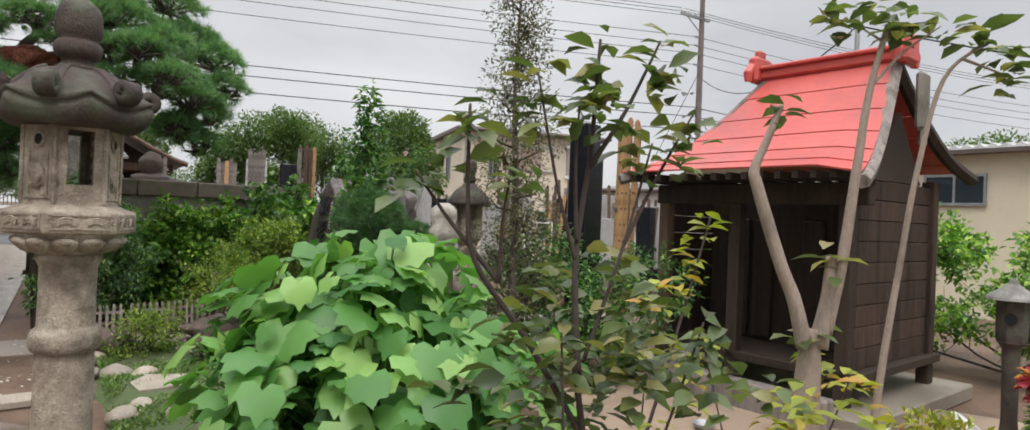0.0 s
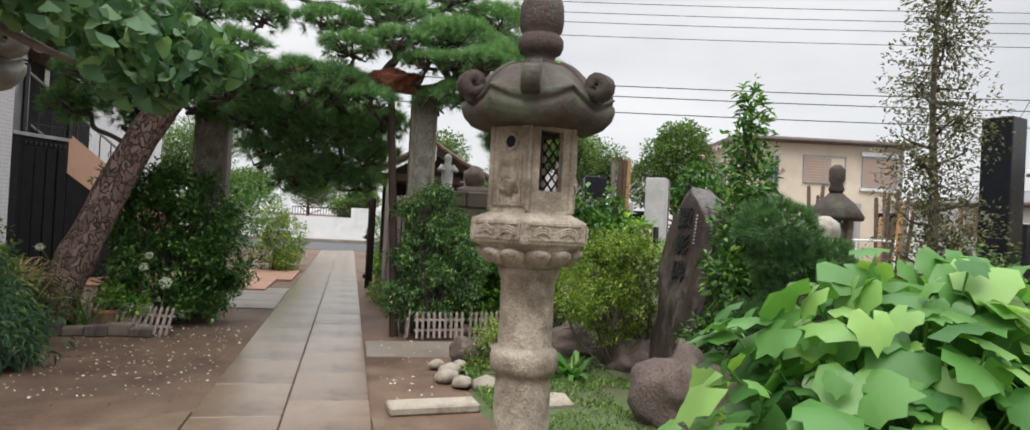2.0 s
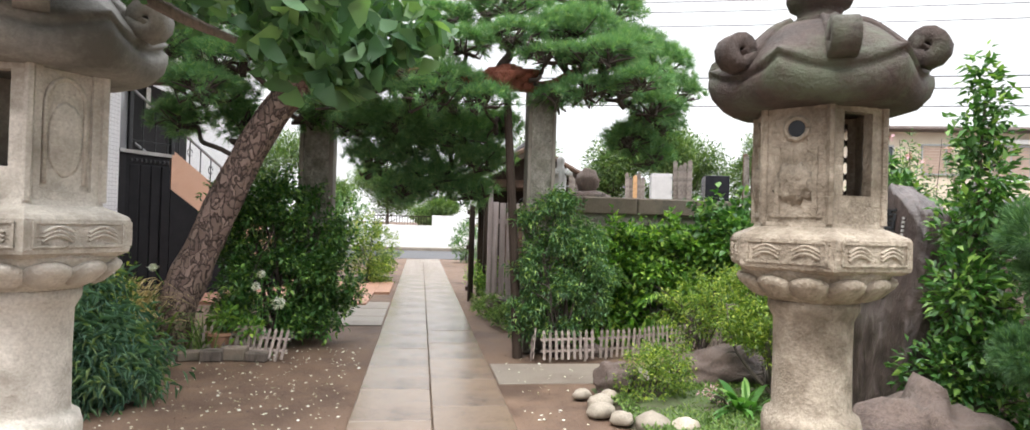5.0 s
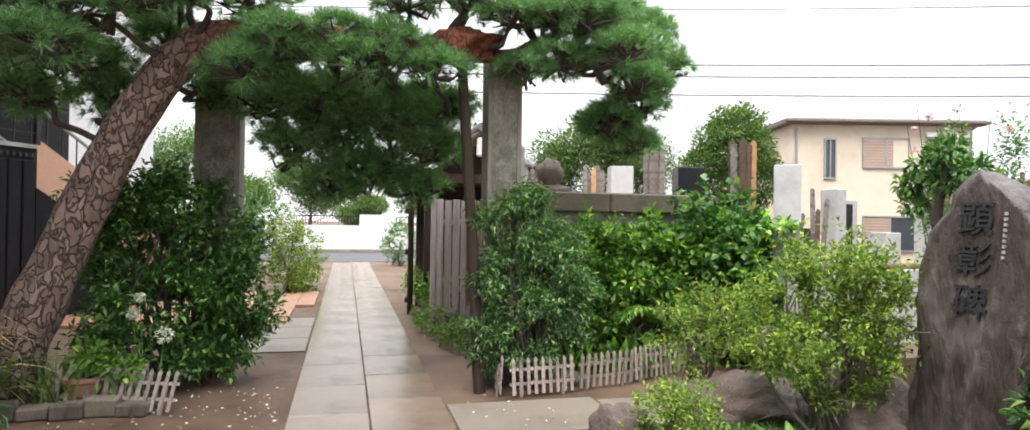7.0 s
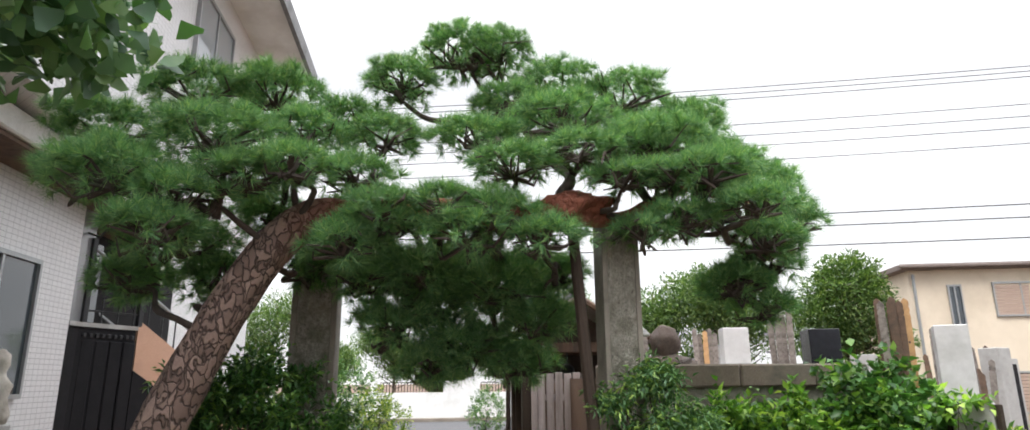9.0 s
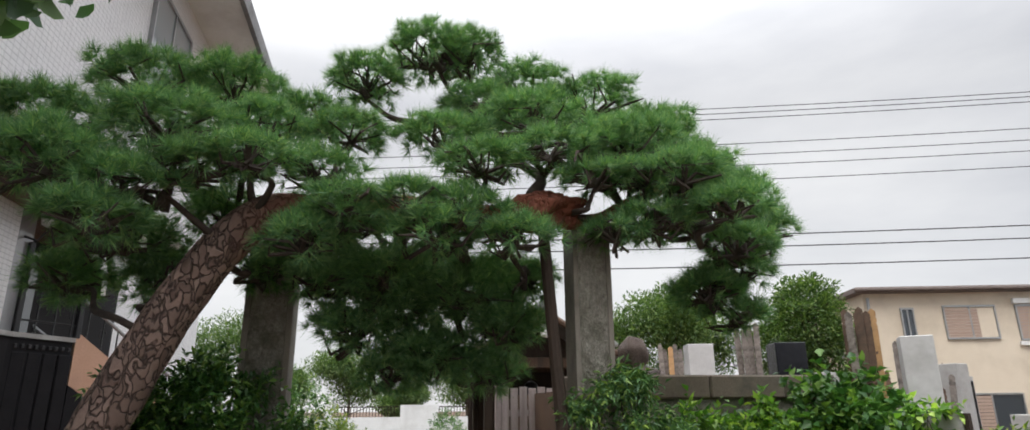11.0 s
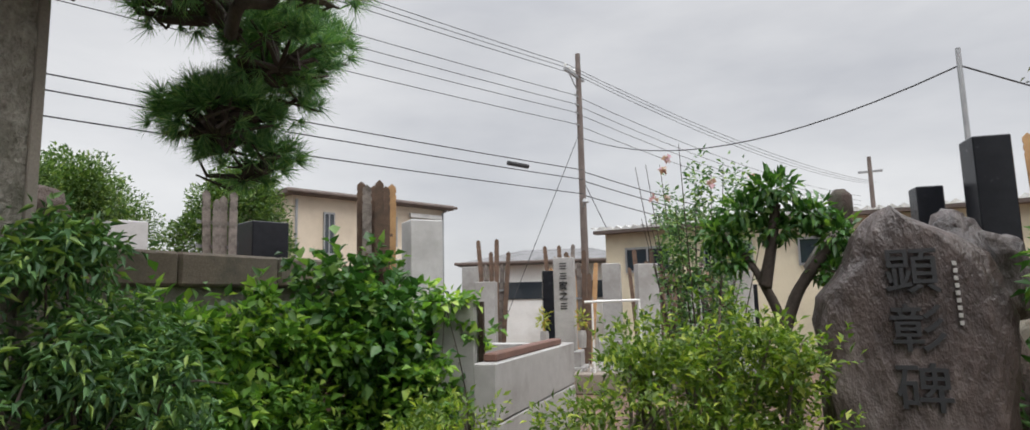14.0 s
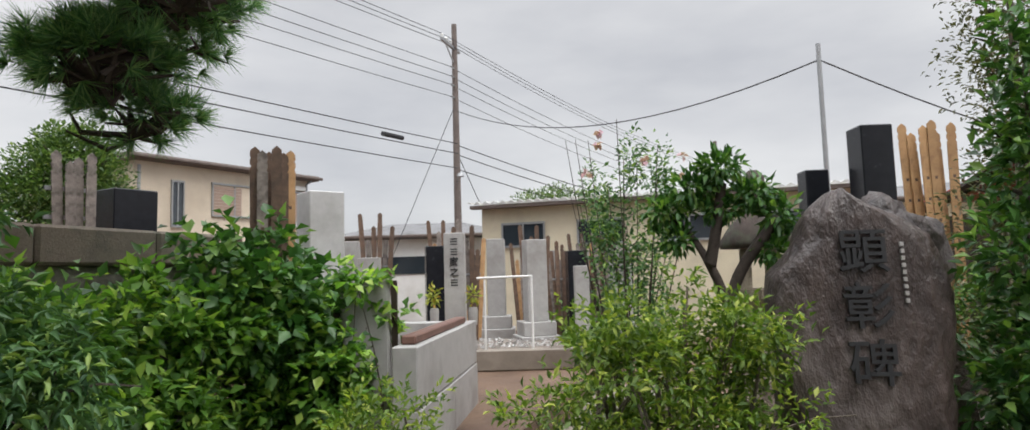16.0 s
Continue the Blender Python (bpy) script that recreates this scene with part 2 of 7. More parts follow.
GREY_PANEL = surface("polished_grey_panel", (0.20, 0.20, 0.21), (0.27, 0.27, 0.28), 2, (0.06, 0.14), 0.02, 80)
SALMON = surface("salmon_render", (0.52, 0.30, 0.20), (0.62, 0.38, 0.27), 2, (0.6, 0.85), 0.15, 60, (0.44, 0.26, 0.18), 1.0)
INK = surface("dark_carved_letter", (0.008, 0.009, 0.011), (0.016, 0.017, 0.02), 20, (0.5, 0.8), 0.1, 100)
GREY_WOOD = surface("weathered_grey_wood", (0.15, 0.125, 0.11), (0.30, 0.26, 0.235), 3, (0.7, 0.95), 0.5, 40, (0.09, 0.075, 0.066), 1.7, stretch=(6, 6, 0.5), piece=0.2)
PALE_PICKET = surface("faded_picket_wood", (0.27, 0.215, 0.19), (0.42, 0.35, 0.315), 4, (0.7, 0.95), 0.4, 50, (0.17, 0.13, 0.11), 2.5, stretch=(6, 6, 0.6), piece=0.18)
NEW_WOOD = surface("fresh_orange_wood", (0.40, 0.22, 0.095), (0.54, 0.33, 0.16), 3, (0.55, 0.8), 0.25, 60, (0.29, 0.16, 0.075), 1.5, stretch=(6, 6, 0.4), piece=0.18)
BROWN_WOOD = surface("aged_brown_wood", (0.08, 0.046, 0.03), (0.17, 0.105, 0.07), 3, (0.6, 0.9), 0.4, 50, (0.07, 0.045, 0.033), 1.6, stretch=(6, 6, 0.4), piece=0.22)
FENCE_WOOD = surface("pinkish_grey_fence_wood", (0.25, 0.205, 0.20), (0.42, 0.36, 0.35), 3, (0.7, 0.95), 0.4, 40, (0.18, 0.145, 0.135), 1.7, stretch=(6, 6, 0.5), piece=0.15)
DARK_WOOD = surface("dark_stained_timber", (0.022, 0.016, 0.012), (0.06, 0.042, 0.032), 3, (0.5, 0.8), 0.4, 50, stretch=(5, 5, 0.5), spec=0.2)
RED_ROOF = surface("faded_red_roof_paint", (0.46, 0.06, 0.05), (0.58, 0.105, 0.085), 2.0, (0.35, 0.6), 0.12, 90, (0.37, 0.075, 0.065), 1.2)
WHITE_PAINT = surface("white_render", (0.70, 0.70, 0.69), (0.80, 0.80, 0.79), 2, (0.6, 0.85), 0.1, 70, (0.58, 0.57, 0.55), 0.8)
BEIGE = surface("beige_render", (0.62, 0.53, 0.42), (0.72, 0.63, 0.51), 1.2, (0.7, 0.9), 0.15, 60, (0.55, 0.47, 0.37), 0.7)
CREAM = surface("cream_siding", (0.62, 0.55, 0.40), (0.70, 0.63, 0.48), 1.2, (0.6, 0.85), 0.1, 60, (0.50, 0.45, 0.34), 0.7)
ROOF_BROWN = surface("brown_roof_edge", (0.10, 0.075, 0.065), (0.17, 0.135, 0.12), 3, (0.5, 0.8), 0.1, 60)
ROOF_GREY = surface("grey_roof_tile", (0.12, 0.12, 0.125), (0.22, 0.22, 0.225), 4, (0.4, 0.7), 0.3, 60, (0.08, 0.08, 0.08), 2)
SHUTTER = surface("tan_window_shutter", (0.36, 0.26, 0.21), (0.44, 0.33, 0.27), 4, (0.5, 0.7), 0.1, 60)
STEEL = surface("dull_grey_metal", (0.30, 0.31, 0.32), (0.42, 0.43, 0.44), 5, (0.35, 0.55), 0.05, 60, metal=0.7)
# Black cladding; also used to paint the shade inside the temple entrance.
MATTE_BLACK = surface("matte_black_cladding_and_recess_shade", (0.008, 0.008, 0.010), (0.02, 0.019, 0.021), 4, (0.6, 0.85), 0.1, 60, spec=0.15)
BLACK_METAL = surface("black_painted_metal", (0.012, 0.012, 0.014), (0.03, 0.03, 0.034), 6, (0.3, 0.55), 0.05, 80)
POLE_MAT = surface("brown_grey_pole", (0.10, 0.078, 0.07), (0.19, 0.155, 0.14), 3, (0.6, 0.85), 0.2, 60)
CABLE = surface("black_cable_sheath", (0.02, 0.02, 0.023), (0.035, 0.035, 0.04), 3, (0.5, 0.7), 0.0, 60)
PLASTIC_WHITE = surface("white_plastic", (0.72, 0.72, 0.70), (0.80, 0.80, 0.79), 6, (0.3, 0.5), 0.05, 60)
FACADE_TILE = tile_mat("white_facade_tiles", (0.74, 0.73, 0.74), (0.36, 0.35, 0.36), 0.10, 0.06)
GLASS = glass_mat("window_glass")
PALE_GLASS = glass_mat("pale_curtained_glass", (0.32, 0.34, 0.36))
PINE_BARK = cell_mat("plated_pine_bark", (0.055, 0.036, 0.030), (0.20, 0.132, 0.108), (0.42, 0.30, 0.255), 17.0, (1.0, 1.0, 0.6), blend_top=(1.15, 1.75, (0.28, 0.085, 0.05)))
BARK = surface("grey_brown_bark", (0.10, 0.08, 0.065), (0.22, 0.18, 0.15), 6, (0.8, 0.95), 0.7, 70, (0.06, 0.05, 0.042), 3, stretch=(2, 2, 0.6))
PALE_BARK = surface("pale_smooth_bark", (0.24, 0.18, 0.14), (0.38, 0.31, 0.25), 6, (0.7, 0.9), 0.4, 60, (0.15, 0.115, 0.09), 3, stretch=(2, 2, 0.7))
TWIG = surface("dark_twig_bark", (0.035, 0.026, 0.022), (0.08, 0.06, 0.05), 8, (0.8, 0.95), 0.3, 60)
NEEDLE = leaf_mat("pine_needles", (0.055, 0.14, 0.07), (0.155, 0.305, 0.125), (0.30, 0.43, 0.18), 0.5, 0.38)
HEDGE_LEAF = leaf_mat("dark_glossy_hedge_leaves", (0.026, 0.08, 0.024), (0.085, 0.20, 0.05), (0.24, 0.38, 0.09), 0.33, 0.28)
IVY_LEAF = leaf_mat("ivy_leaves", (0.038, 0.105, 0.025), (0.18, 0.35, 0.064), (0.44, 0.59, 0.13), 0.4, 0.4)
AZALEA_LEAF = leaf_mat("yellow_green_azalea_leaves", (0.055, 0.115, 0.02), (0.19, 0.28, 0.048), (0.45, 0.50, 0.11), 0.45, 0.4)
NANDINA_LEAF = leaf_mat("bluish_green_leaflets", (0.045, 0.11, 0.05), (0.13, 0.25, 0.095), (0.30, 0.42, 0.11), 0.42, 0.3)
MALLOW_LEAF = leaf_mat("bright_green_mallow_leaves", (0.06, 0.175, 0.045), (0.155, 0.335, 0.09), (0.29, 0.47, 0.14), 0.36, 0.4)
SHRUB_LEAF = leaf_mat("olive_shrub_leaves", (0.045, 0.07, 0.028), (0.135, 0.18, 0.065), (0.28, 0.25, 0.10), 0.3, 0.38)
YELLOW_LEAF = leaf_mat("yellowing_leaves", (0.16, 0.20, 0.03), (0.40, 0.42, 0.07), (0.45, 0.25, 0.06), 0.45, 0.4)
GINKGO_LEAF = leaf_mat("blue_green_ginkgo_leaves", (0.04, 0.10, 0.045), (0.11, 0.215, 0.095), (0.17, 0.28, 0.12), 0.42, 0.32)
FAR_LEAF = leaf_mat("distant_tree_leaves", (0.042, 0.088, 0.03), (0.125, 0.205, 0.065), (0.22, 0.29, 0.10), 0.5, 0.35)
THIN_LEAF = leaf_mat("dry_grey_green_leaves", (0.05, 0.06, 0.035), (0.15, 0.15, 0.09), (0.22, 0.19, 0.11), 0.55, 0.3)
MOSS_LEAF = leaf_mat("moss_and_ground_cover", (0.07, 0.13, 0.035), (0.16, 0.26, 0.07), (0.26, 0.34, 0.10), 0.6, 0.3)
STRAW_LEAF = leaf_mat("dry_straw_blades", (0.40, 0.29, 0.14), (0.66, 0.52, 0.30), None, 0.7, 0.3)
FEATHER_LEAF = leaf_mat("blue_green_feathery_leaves", (0.05, 0.12, 0.085), (0.13, 0.24, 0.16), (0.25, 0.34, 0.14), 0.5, 0.3)
RED_PETAL = leaf_mat("dark_red_petals", (0.25, 0.012, 0.03), (0.42, 0.03, 0.06), (0.6, 0.35, 0.05), 0.5, 0.3)
WHITE_PETAL = leaf_mat("white_petals", (0.62, 0.62, 0.58), (0.8, 0.8, 0.78), None, 0.6, 0.3)
PINK_PETAL = leaf_mat("pale_pink_petals", (0.45, 0.25, 0.32), (0.65, 0.42, 0.5), None, 0.6, 0.3)
HALL_WOOD = surface("dark_brown_hall_boards", (0.03, 0.02, 0.015), (0.08, 0.052, 0.038), 3, (0.6, 0.9), 0.4, 50, (0.02, 0.014, 0.011), 1.6, stretch=(5, 5, 0.5), piece=0.2, spec=0.2)
TAN_FLOOR = surface("tan_trodden_concrete", (0.26, 0.185, 0.13), (0.36, 0.27, 0.195), 2.2, (0.5, 0.85), 0.3, 80, (0.17, 0.12, 0.085), 1.1, depth=0.008)
TOPIARY_NEEDLE = leaf_mat("dark_topiary_needles", (0.03, 0.085, 0.04), (0.09, 0.185, 0.07), (0.16, 0.27, 0.10), 0.5, 0.3)

# ---- building helpers ----
rng = np.random.default_rng(7)


def thing(name, x, y, z, label, category, group="", kind="", rz=0.0):
    ob = new(name)
    ob.empty_display_size = 0.2
    ob.matrix_basis = pose(x, y, z, 0, 0, rz)
    return tagged(ob, label, category, group, kind)


def to_mesh(name, bm, material, smooth=False):
    me = bpy.data.meshes.new(name)
    bm.to_mesh(me)
    bm.free()
    me.materials.append(material)
    if smooth:
        for p in me.polygons:
            p.use_smooth = True
    return me


def part(name, bm, material, parent, label="", smooth=False, kind=""):
    ob = new(name, to_mesh(name, bm, material, smooth))
    ob.parent = parent
    return tagged(ob, label, "", "", kind)


def share(name, me, parent, m):
    ob = new(name, me)
    ob.parent = parent
    ob.matrix_basis = m
    return ob


def solid(name, bm, material, label, category="", kind="structure", at=(0, 0, 0), rz=0.0, smooth=False, group=""):
    ob = new(name, to_mesh(name, bm, material, smooth))
    ob.matrix_basis = pose(*at, 0, 0, rz)
    return tagged(ob, label, category, group, kind)


def raw_part(name, verts, faces, material, parent, label="", kind="", smooth=False):
    me = bpy.data.meshes.new(name)
    verts = np.asarray(verts, dtype=np.float32)
    faces = np.asarray(faces, dtype=np.int32)
    n = faces.shape[1]
    me.vertices.add(len(verts))
    me.vertices.foreach_set("co", verts.ravel())
    me.loops.add(faces.size)
    me.loops.foreach_set("vertex_index", faces.ravel())
    me.polygons.add(len(faces))
    me.polygons.foreach_set("loop_start", np.arange(0, faces.size, n, dtype=np.int32))
    me.polygons.foreach_set("loop_total", np.full(len(faces), n, dtype=np.int32))
    if smooth:
        me.polygons.foreach_set("use_smooth", np.ones(len(faces), dtype=bool))
    me.update(calc_edges=True)
    me.materials.append(material)
    ob = new(name, me)
    ob.parent = parent
    return tagged(ob, label, "", "", kind)


def box(bm, x0, x1, y0, y1, z0, z1, bevel=0.0, taper=0.0):
    r = bmesh.ops.create_cube(bm, size=1)
    vs = r["verts"]
    for v in vs:
        k = 1 - taper * (v.co.z > 0)
        v.co = Vector(((x0 + x1) / 2 + v.co.x * (x1 - x0) * k, (y0 + y1) / 2 + v.co.y * (y1 - y0) * k, (z0 + z1) / 2 + v.co.z * (z1 - z0)))
    if bevel:
        es = list({e for v in vs for e in v.link_edges})
        bmesh.ops.bevel(bm, geom=es, offset=bevel, segments=1, affect="EDGES")
    return bm


def boxm(x0, x1, y0, y1, z0, z1, bevel=0.0, taper=0.0):
    return box(bmesh.new(), x0, x1, y0, y1, z0, z1, bevel, taper)


def lathe(bm, profile, seg=24, cx=0.0, cy=0.0, turn=0.0, caps=True):
    """Rings (r, z) joined upwards."""
    rings = []
    for r, z in profile:
        rings.append([bm.verts.new((cx + r * math.cos(turn + 2 * math.pi * k / seg), cy + r * math.sin(turn + 2 * math.pi * k / seg), z)) for k in range(seg)])
    for a, b in zip(rings, rings[1:]):
        for k in range(seg):
            bm.faces.new((a[k], a[(k + 1) % seg], b[(k + 1) % seg], b[k]))
    if caps:
        bm.faces.new(rings[0][::-1])
        bm.faces.new(rings[-1])
    return bm


def tube(bm, pts, radii, seg=8, rough=0.0):
    """A tapered limb along pts."""
    pts = [Vector(p) for p in pts]
    rings = []
    up = Vector((0.3, 0.9, 0.2)).normalized()
    for i, p in enumerate(pts):
        d = (pts[min(i + 1, len(pts) - 1)] - pts[max(i - 1, 0)]).normalized()
        a = d.cross(up)
        a = a.normalized() if a.length > 1e-3 else Vector((1, 0, 0))
        b = d.cross(a).normalized()
        up = a.cross(d).normalized()
        ring = []
        for k in range(seg):
            w = 2 * math.pi * k / seg
            rr = radii[i] * (1 + rough * noise.noise(p * 3 + Vector((math.cos(w), math.sin(w), 0)) * 1.5))
            ring.append(bm.verts.new(p + (a * math.cos(w) + b * math.sin(w)) * rr))
        rings.append(ring)
    for r0, r1 in zip(rings, rings[1:]):
        for k in range(seg):
            bm.faces.new((r0[k], r0[(k + 1) % seg], r1[(k + 1) % seg], r1[k]))
    bm.faces.new(rings[0][::-1])
    bm.faces.new(rings[-1])
    return bm


def curve_pts(pts, radii, n):
    """A smooth line through pts, with its radii."""
    P = np.array(pts, float)
    t = np.arange(len(P))
    tt = np.linspace(0, len(P) - 1, n)
    out = np.zeros((n, 3))
    for j, u in enumerate(tt):
        i = min(int(u), len(P) - 2)
        f = u - i
        p0, p1, p2, p3 = P[max(i - 1, 0)], P[i], P[i + 1], P[min(i + 2, len(P) - 1)]
        out[j] = 0.5 * (2 * p1 + (p2 - p0) * f + (2 * p0 - 5 * p1 + 4 * p2 - p3) * f ** 2 + (3 * p1 - p0 - 3 * p2 + p3) * f ** 3)
    return [tuple(v) for v in out], list(np.interp(tt, t, radii))


def rock_bm(sx, sy, sz, seed, sub=3, amp=0.28, freq=1.6, flat=0.0):
    bm = bmesh.new()
    bmesh.ops.create_icosphere(bm, subdivisions=sub, radius=1)
    off = Vector((seed * 3.7, seed * 1.3, seed * 7.1))
    for v in bm.verts:
        d = v.co.normalized()
        k = 1 + amp * noise.noise(d * freq + off) + amp * 0.45 * noise.noise(d * freq * 2.7 + off) + amp * 0.2 * noise.noise(d * freq * 6 + off)
        v.co = Vector((d.x * sx * k, d.y * sy * k, d.z * sz * k))
        if flat and v.co.z < -flat * sz:
            v.co.z = -flat * sz
    return bm


def unit(v):
    return v / np.maximum(np.linalg.norm(v, axis=1, keepdims=True), 1e-9)


def leaf_mesh(points, dirs, length, width, fold=0.25, droop=0.15, ups=None):
    """Pointed leaves at points, growing along dirs: two folded halves of two faces each."""
    n = len(points)
    d = unit(np.asarray(dirs, float))
    up = np.tile(np.array([[0, 0, 1.0]]), (n, 1)) if ups is None else ups
    up = up + rng.normal(0, 0.35, (n, 3))
    side = unit(np.cross(d, up))
    nor = np.cross(side, d)
    L = np.asarray(length).reshape(-1, 1) * np.ones((n, 1))
    W = np.asarray(width).reshape(-1, 1) * np.ones((n, 1))
    p = np.asarray(points, float)
    mid = p + d * L * 0.45 + nor * 0
    v0 = p
    v1 = mid + side * W * 0.5 + nor * W * fold
    v2 = p + d * L - nor * L * droop
    v3 = mid - side * W * 0.5 + nor * W * fold
    verts = np.stack([v0, v1, v2, v3], 1).reshape(-1, 3)
    b = np.arange(n)[:, None] * 4
    faces = np.concatenate([b + np.array([[0, 1, 2]]), b + np.array([[0, 2, 3]])], 0)
    return verts, faces


def blade_mesh(points, dirs, length, width, bend=0.5, seg=4):
    """Grass-like arching blades."""
    n = len(points)
    d = unit(np.asarray(dirs, float))
    side = unit(np.cross(d, np.array([0, 0, 1.0]) + rng.normal(0, 0.1, (n, 3))))
    L = np.asarray(length).reshape(-1, 1) * np.ones((n, 1))
    rows = []
    for k in range(seg + 1):
        u = k / seg
        c = points + d * L * u - np.array([0, 0, 1.0]) * L * bend * u * u
        w = np.asarray(width).reshape(-1, 1) * (0.35 + 1.3 * u * (1 - u) * 2) * (1 - u ** 4) * 0.5 + 0.0005
        rows += [c + side * w, c - side * w]
    verts = np.stack(rows, 1).reshape(-1, 3)
    b = np.arange(n)[:, None] * (2 * (seg + 1))
    faces = np.concatenate([b + np.array([[2 * k, 2 * k + 1, 2 * k + 3, 2 * k + 2]]) for k in range(seg)], 0)
    return verts, faces


def blob_points(n, blobs, shell=0.35):
    """Points in the outer layers of ellipsoids (cx, cy, cz, rx, ry, rz), and the ways outward."""
    vol = np.array([(b[3] * b[4] + b[4] * b[5] + b[3] * b[5]) for b in blobs])
    idx = rng.choice(len(blobs), n, p=vol / vol.sum())
    B = np.array(blobs, float)[idx]
    d = unit(rng.normal(0, 1, (n, 3)))
    r = 1 - shell * rng.random((n, 1)) ** 1.5
    wob = np.array([1 + 0.34 * noise.noise(Vector(v) * 2.3 + Vector((k * 1.7, 0, 0))) for v, k in zip(d, idx)])[:, None]
    p = B[:, :3] + d * B[:, 3:6] * r * wob
    out = unit(d / B[:, 3:6])
    return p, out


def sprigs(p, o, per, length, spread):
    """Gathers leaves into shoots of per leaves, that grow outward from every point."""
    n = len(p)
    d = unit(o + rng.normal(0, 0.45, p.shape) + np.array([0, 0, 0.35]))
    u = np.tile((np.arange(per) + 0.5) / per, n)[:, None]
    ln = np.repeat(rng.uniform(0.5, 1.4, (n, 1)), per, 0) * length
    q = np.repeat(p, per, 0) + np.repeat(d, per, 0) * ln * (u - 0.35) + rng.normal(0, spread, (n * per, 3))
    a = np.tile(np.arange(per) * 2.4, n)[:, None] + np.repeat(rng.random((n, 1)) * 6.28, per, 0)
    dd = np.repeat(d, per, 0)
    e1 = unit(np.cross(dd, np.array([0.3, 0.2, 0.9]) + 0 * dd))
    e2 = np.cross(dd, e1)
    w = unit(dd * (0.35 + 0.8 * u) + e1 * np.cos(a) + e2 * np.sin(a))
    return q, w


def round_leaf_mesh(points, dirs, length, width, fold=0.16, droop=0.22):
    """Broad pointed leaves, bent along the midrib."""
    n = len(points)
    d = unit(np.asarray(dirs, float))
    up = np.array([[0, 0, 1.0]]) + rng.normal(0, 0.35, (n, 3))
    side = unit(np.cross(d, up))
    nor = np.cross(side, d)
    L = (np.asarray(length) * np.ones(n))[:, None]
    W = (np.asarray(width) * np.ones(n))[:, None]
    def at(u, w):
        return points + d * L * u * (1 - 0.12 * u) + side * W * w * 0.5 + nor * (abs(w) * W * fold - L * droop * u * u)
    vs = [at(0, 0), at(.28, .8), at(.6, .95), at(1, 0), at(.6, -.95), at(.28, -.8), at(.3, 0), at(.62, 0)]
    verts = np.stack(vs, 1).reshape(-1, 3)
    b = np.arange(n)[:, None] * 8
    tri = [(0, 1, 6), (1, 2, 6), (2, 7, 6), (2, 3, 7), (0, 6, 5), (5, 6, 4), (4, 6, 7), (4, 7, 3)]
    faces = np.concatenate([b + np.array([t3]) for t3 in tri], 0)
    return verts, faces


def clumped(blobs, size, n):
    """Breaks a crown into many small tufts over its outer side, with gaps between them."""
    p, o = blob_points(n, blobs, 0.22)
    r = size * rng.uniform(0.55, 1.3, n)
    return [(*(q - w * k * 0.55), k, k, k * 0.72) for q, w, k in zip(p, o, r) if q[2] > 0.08]


def bush(name, x, y, blobs, n, leaf, width, material, label, category="shrub", stems=6, stem_mat=None, droop=0.2, upness=0.3, shell=0.45, stem_r=0.012, group="", clump=0.0, tufts=90):
    """A shrub: branching stems and a crown of leaves; blobs are relative to its foot."""
    t = thing(name, x, y, 0, label, category, group)
    bm = bmesh.new()
    for k in range(stems):
        b = blobs[k % len(blobs)]
        end = Vector((b[0], b[1], b[2])) + Vector(rng.normal(0, 0.35, 3)) * min(b[3], b[5])
        s = Vector((rng.normal(0, 0.06), rng.normal(0, 0.06), 0.0))
        mid = s.lerp(end, 0.5) + Vector(rng.normal(0, 0.05, 3))
        mid.z = max(mid.z, 0.06)
        pts, rr = curve_pts([s, mid, end], [stem_r * 1.3, stem_r, stem_r * 0.4], 7)
        tube(bm, pts, rr, 5)
        for _ in range(3):
            q = mid.lerp(end, rng.random())
            e2 = q + Vector(rng.normal(0, 0.5, 3)) * min(b[3], b[5])
            e2.z = max(e2.z, 0.05)
            tube(bm, [q, q.lerp(e2, 0.5) + Vector((0, 0, 0.02)), e2], [stem_r * 0.5, stem_r * 0.4, stem_r * 0.2], 4)
    part("branch_mass", bm, stem_mat or TWIG, t)
    per = 9
    p, o = blob_points(n // per, clumped(blobs, clump, tufts) if clump else blobs, 0.85 if clump else shell)
    p, dirs = sprigs(p, o, per, leaf * 2.6, leaf * 0.25)
    keep = p[:, 2] > 0.02
    p, dirs = p[keep], dirs[keep] + np.array([0, 0, upness * 0.5 - droop * 0.6])
    s = rng.uniform(0.65, 1.25, len(p))
    v, f = leaf_mesh(p, dirs, leaf * s, width * s, 0.2, droop)
    raw_part("foliage", v, f, material, t, kind="stuff")
    return t

# ---- ground, paths, terrace, walls ----
bm = bmesh.new()
bmesh.ops.create_grid(bm, x_segments=2, y_segments=2, size=400)
solid("ground", bm, DIRT, "wet brown bare earth of the temple garden", "ground")
bm = boxm(-60, 60, 27.0, 33.6, -0.02, 0.012)
solid("road", bm, ASPHALT, "asphalt road passing behind the gate", "road")
bm = boxm(-60, 60, 33.6, 33.9, -0.02, 0.16, 0.02)
solid("kerb", bm, CONCRETE, "grey concrete kerb under the white wall", "kerb")

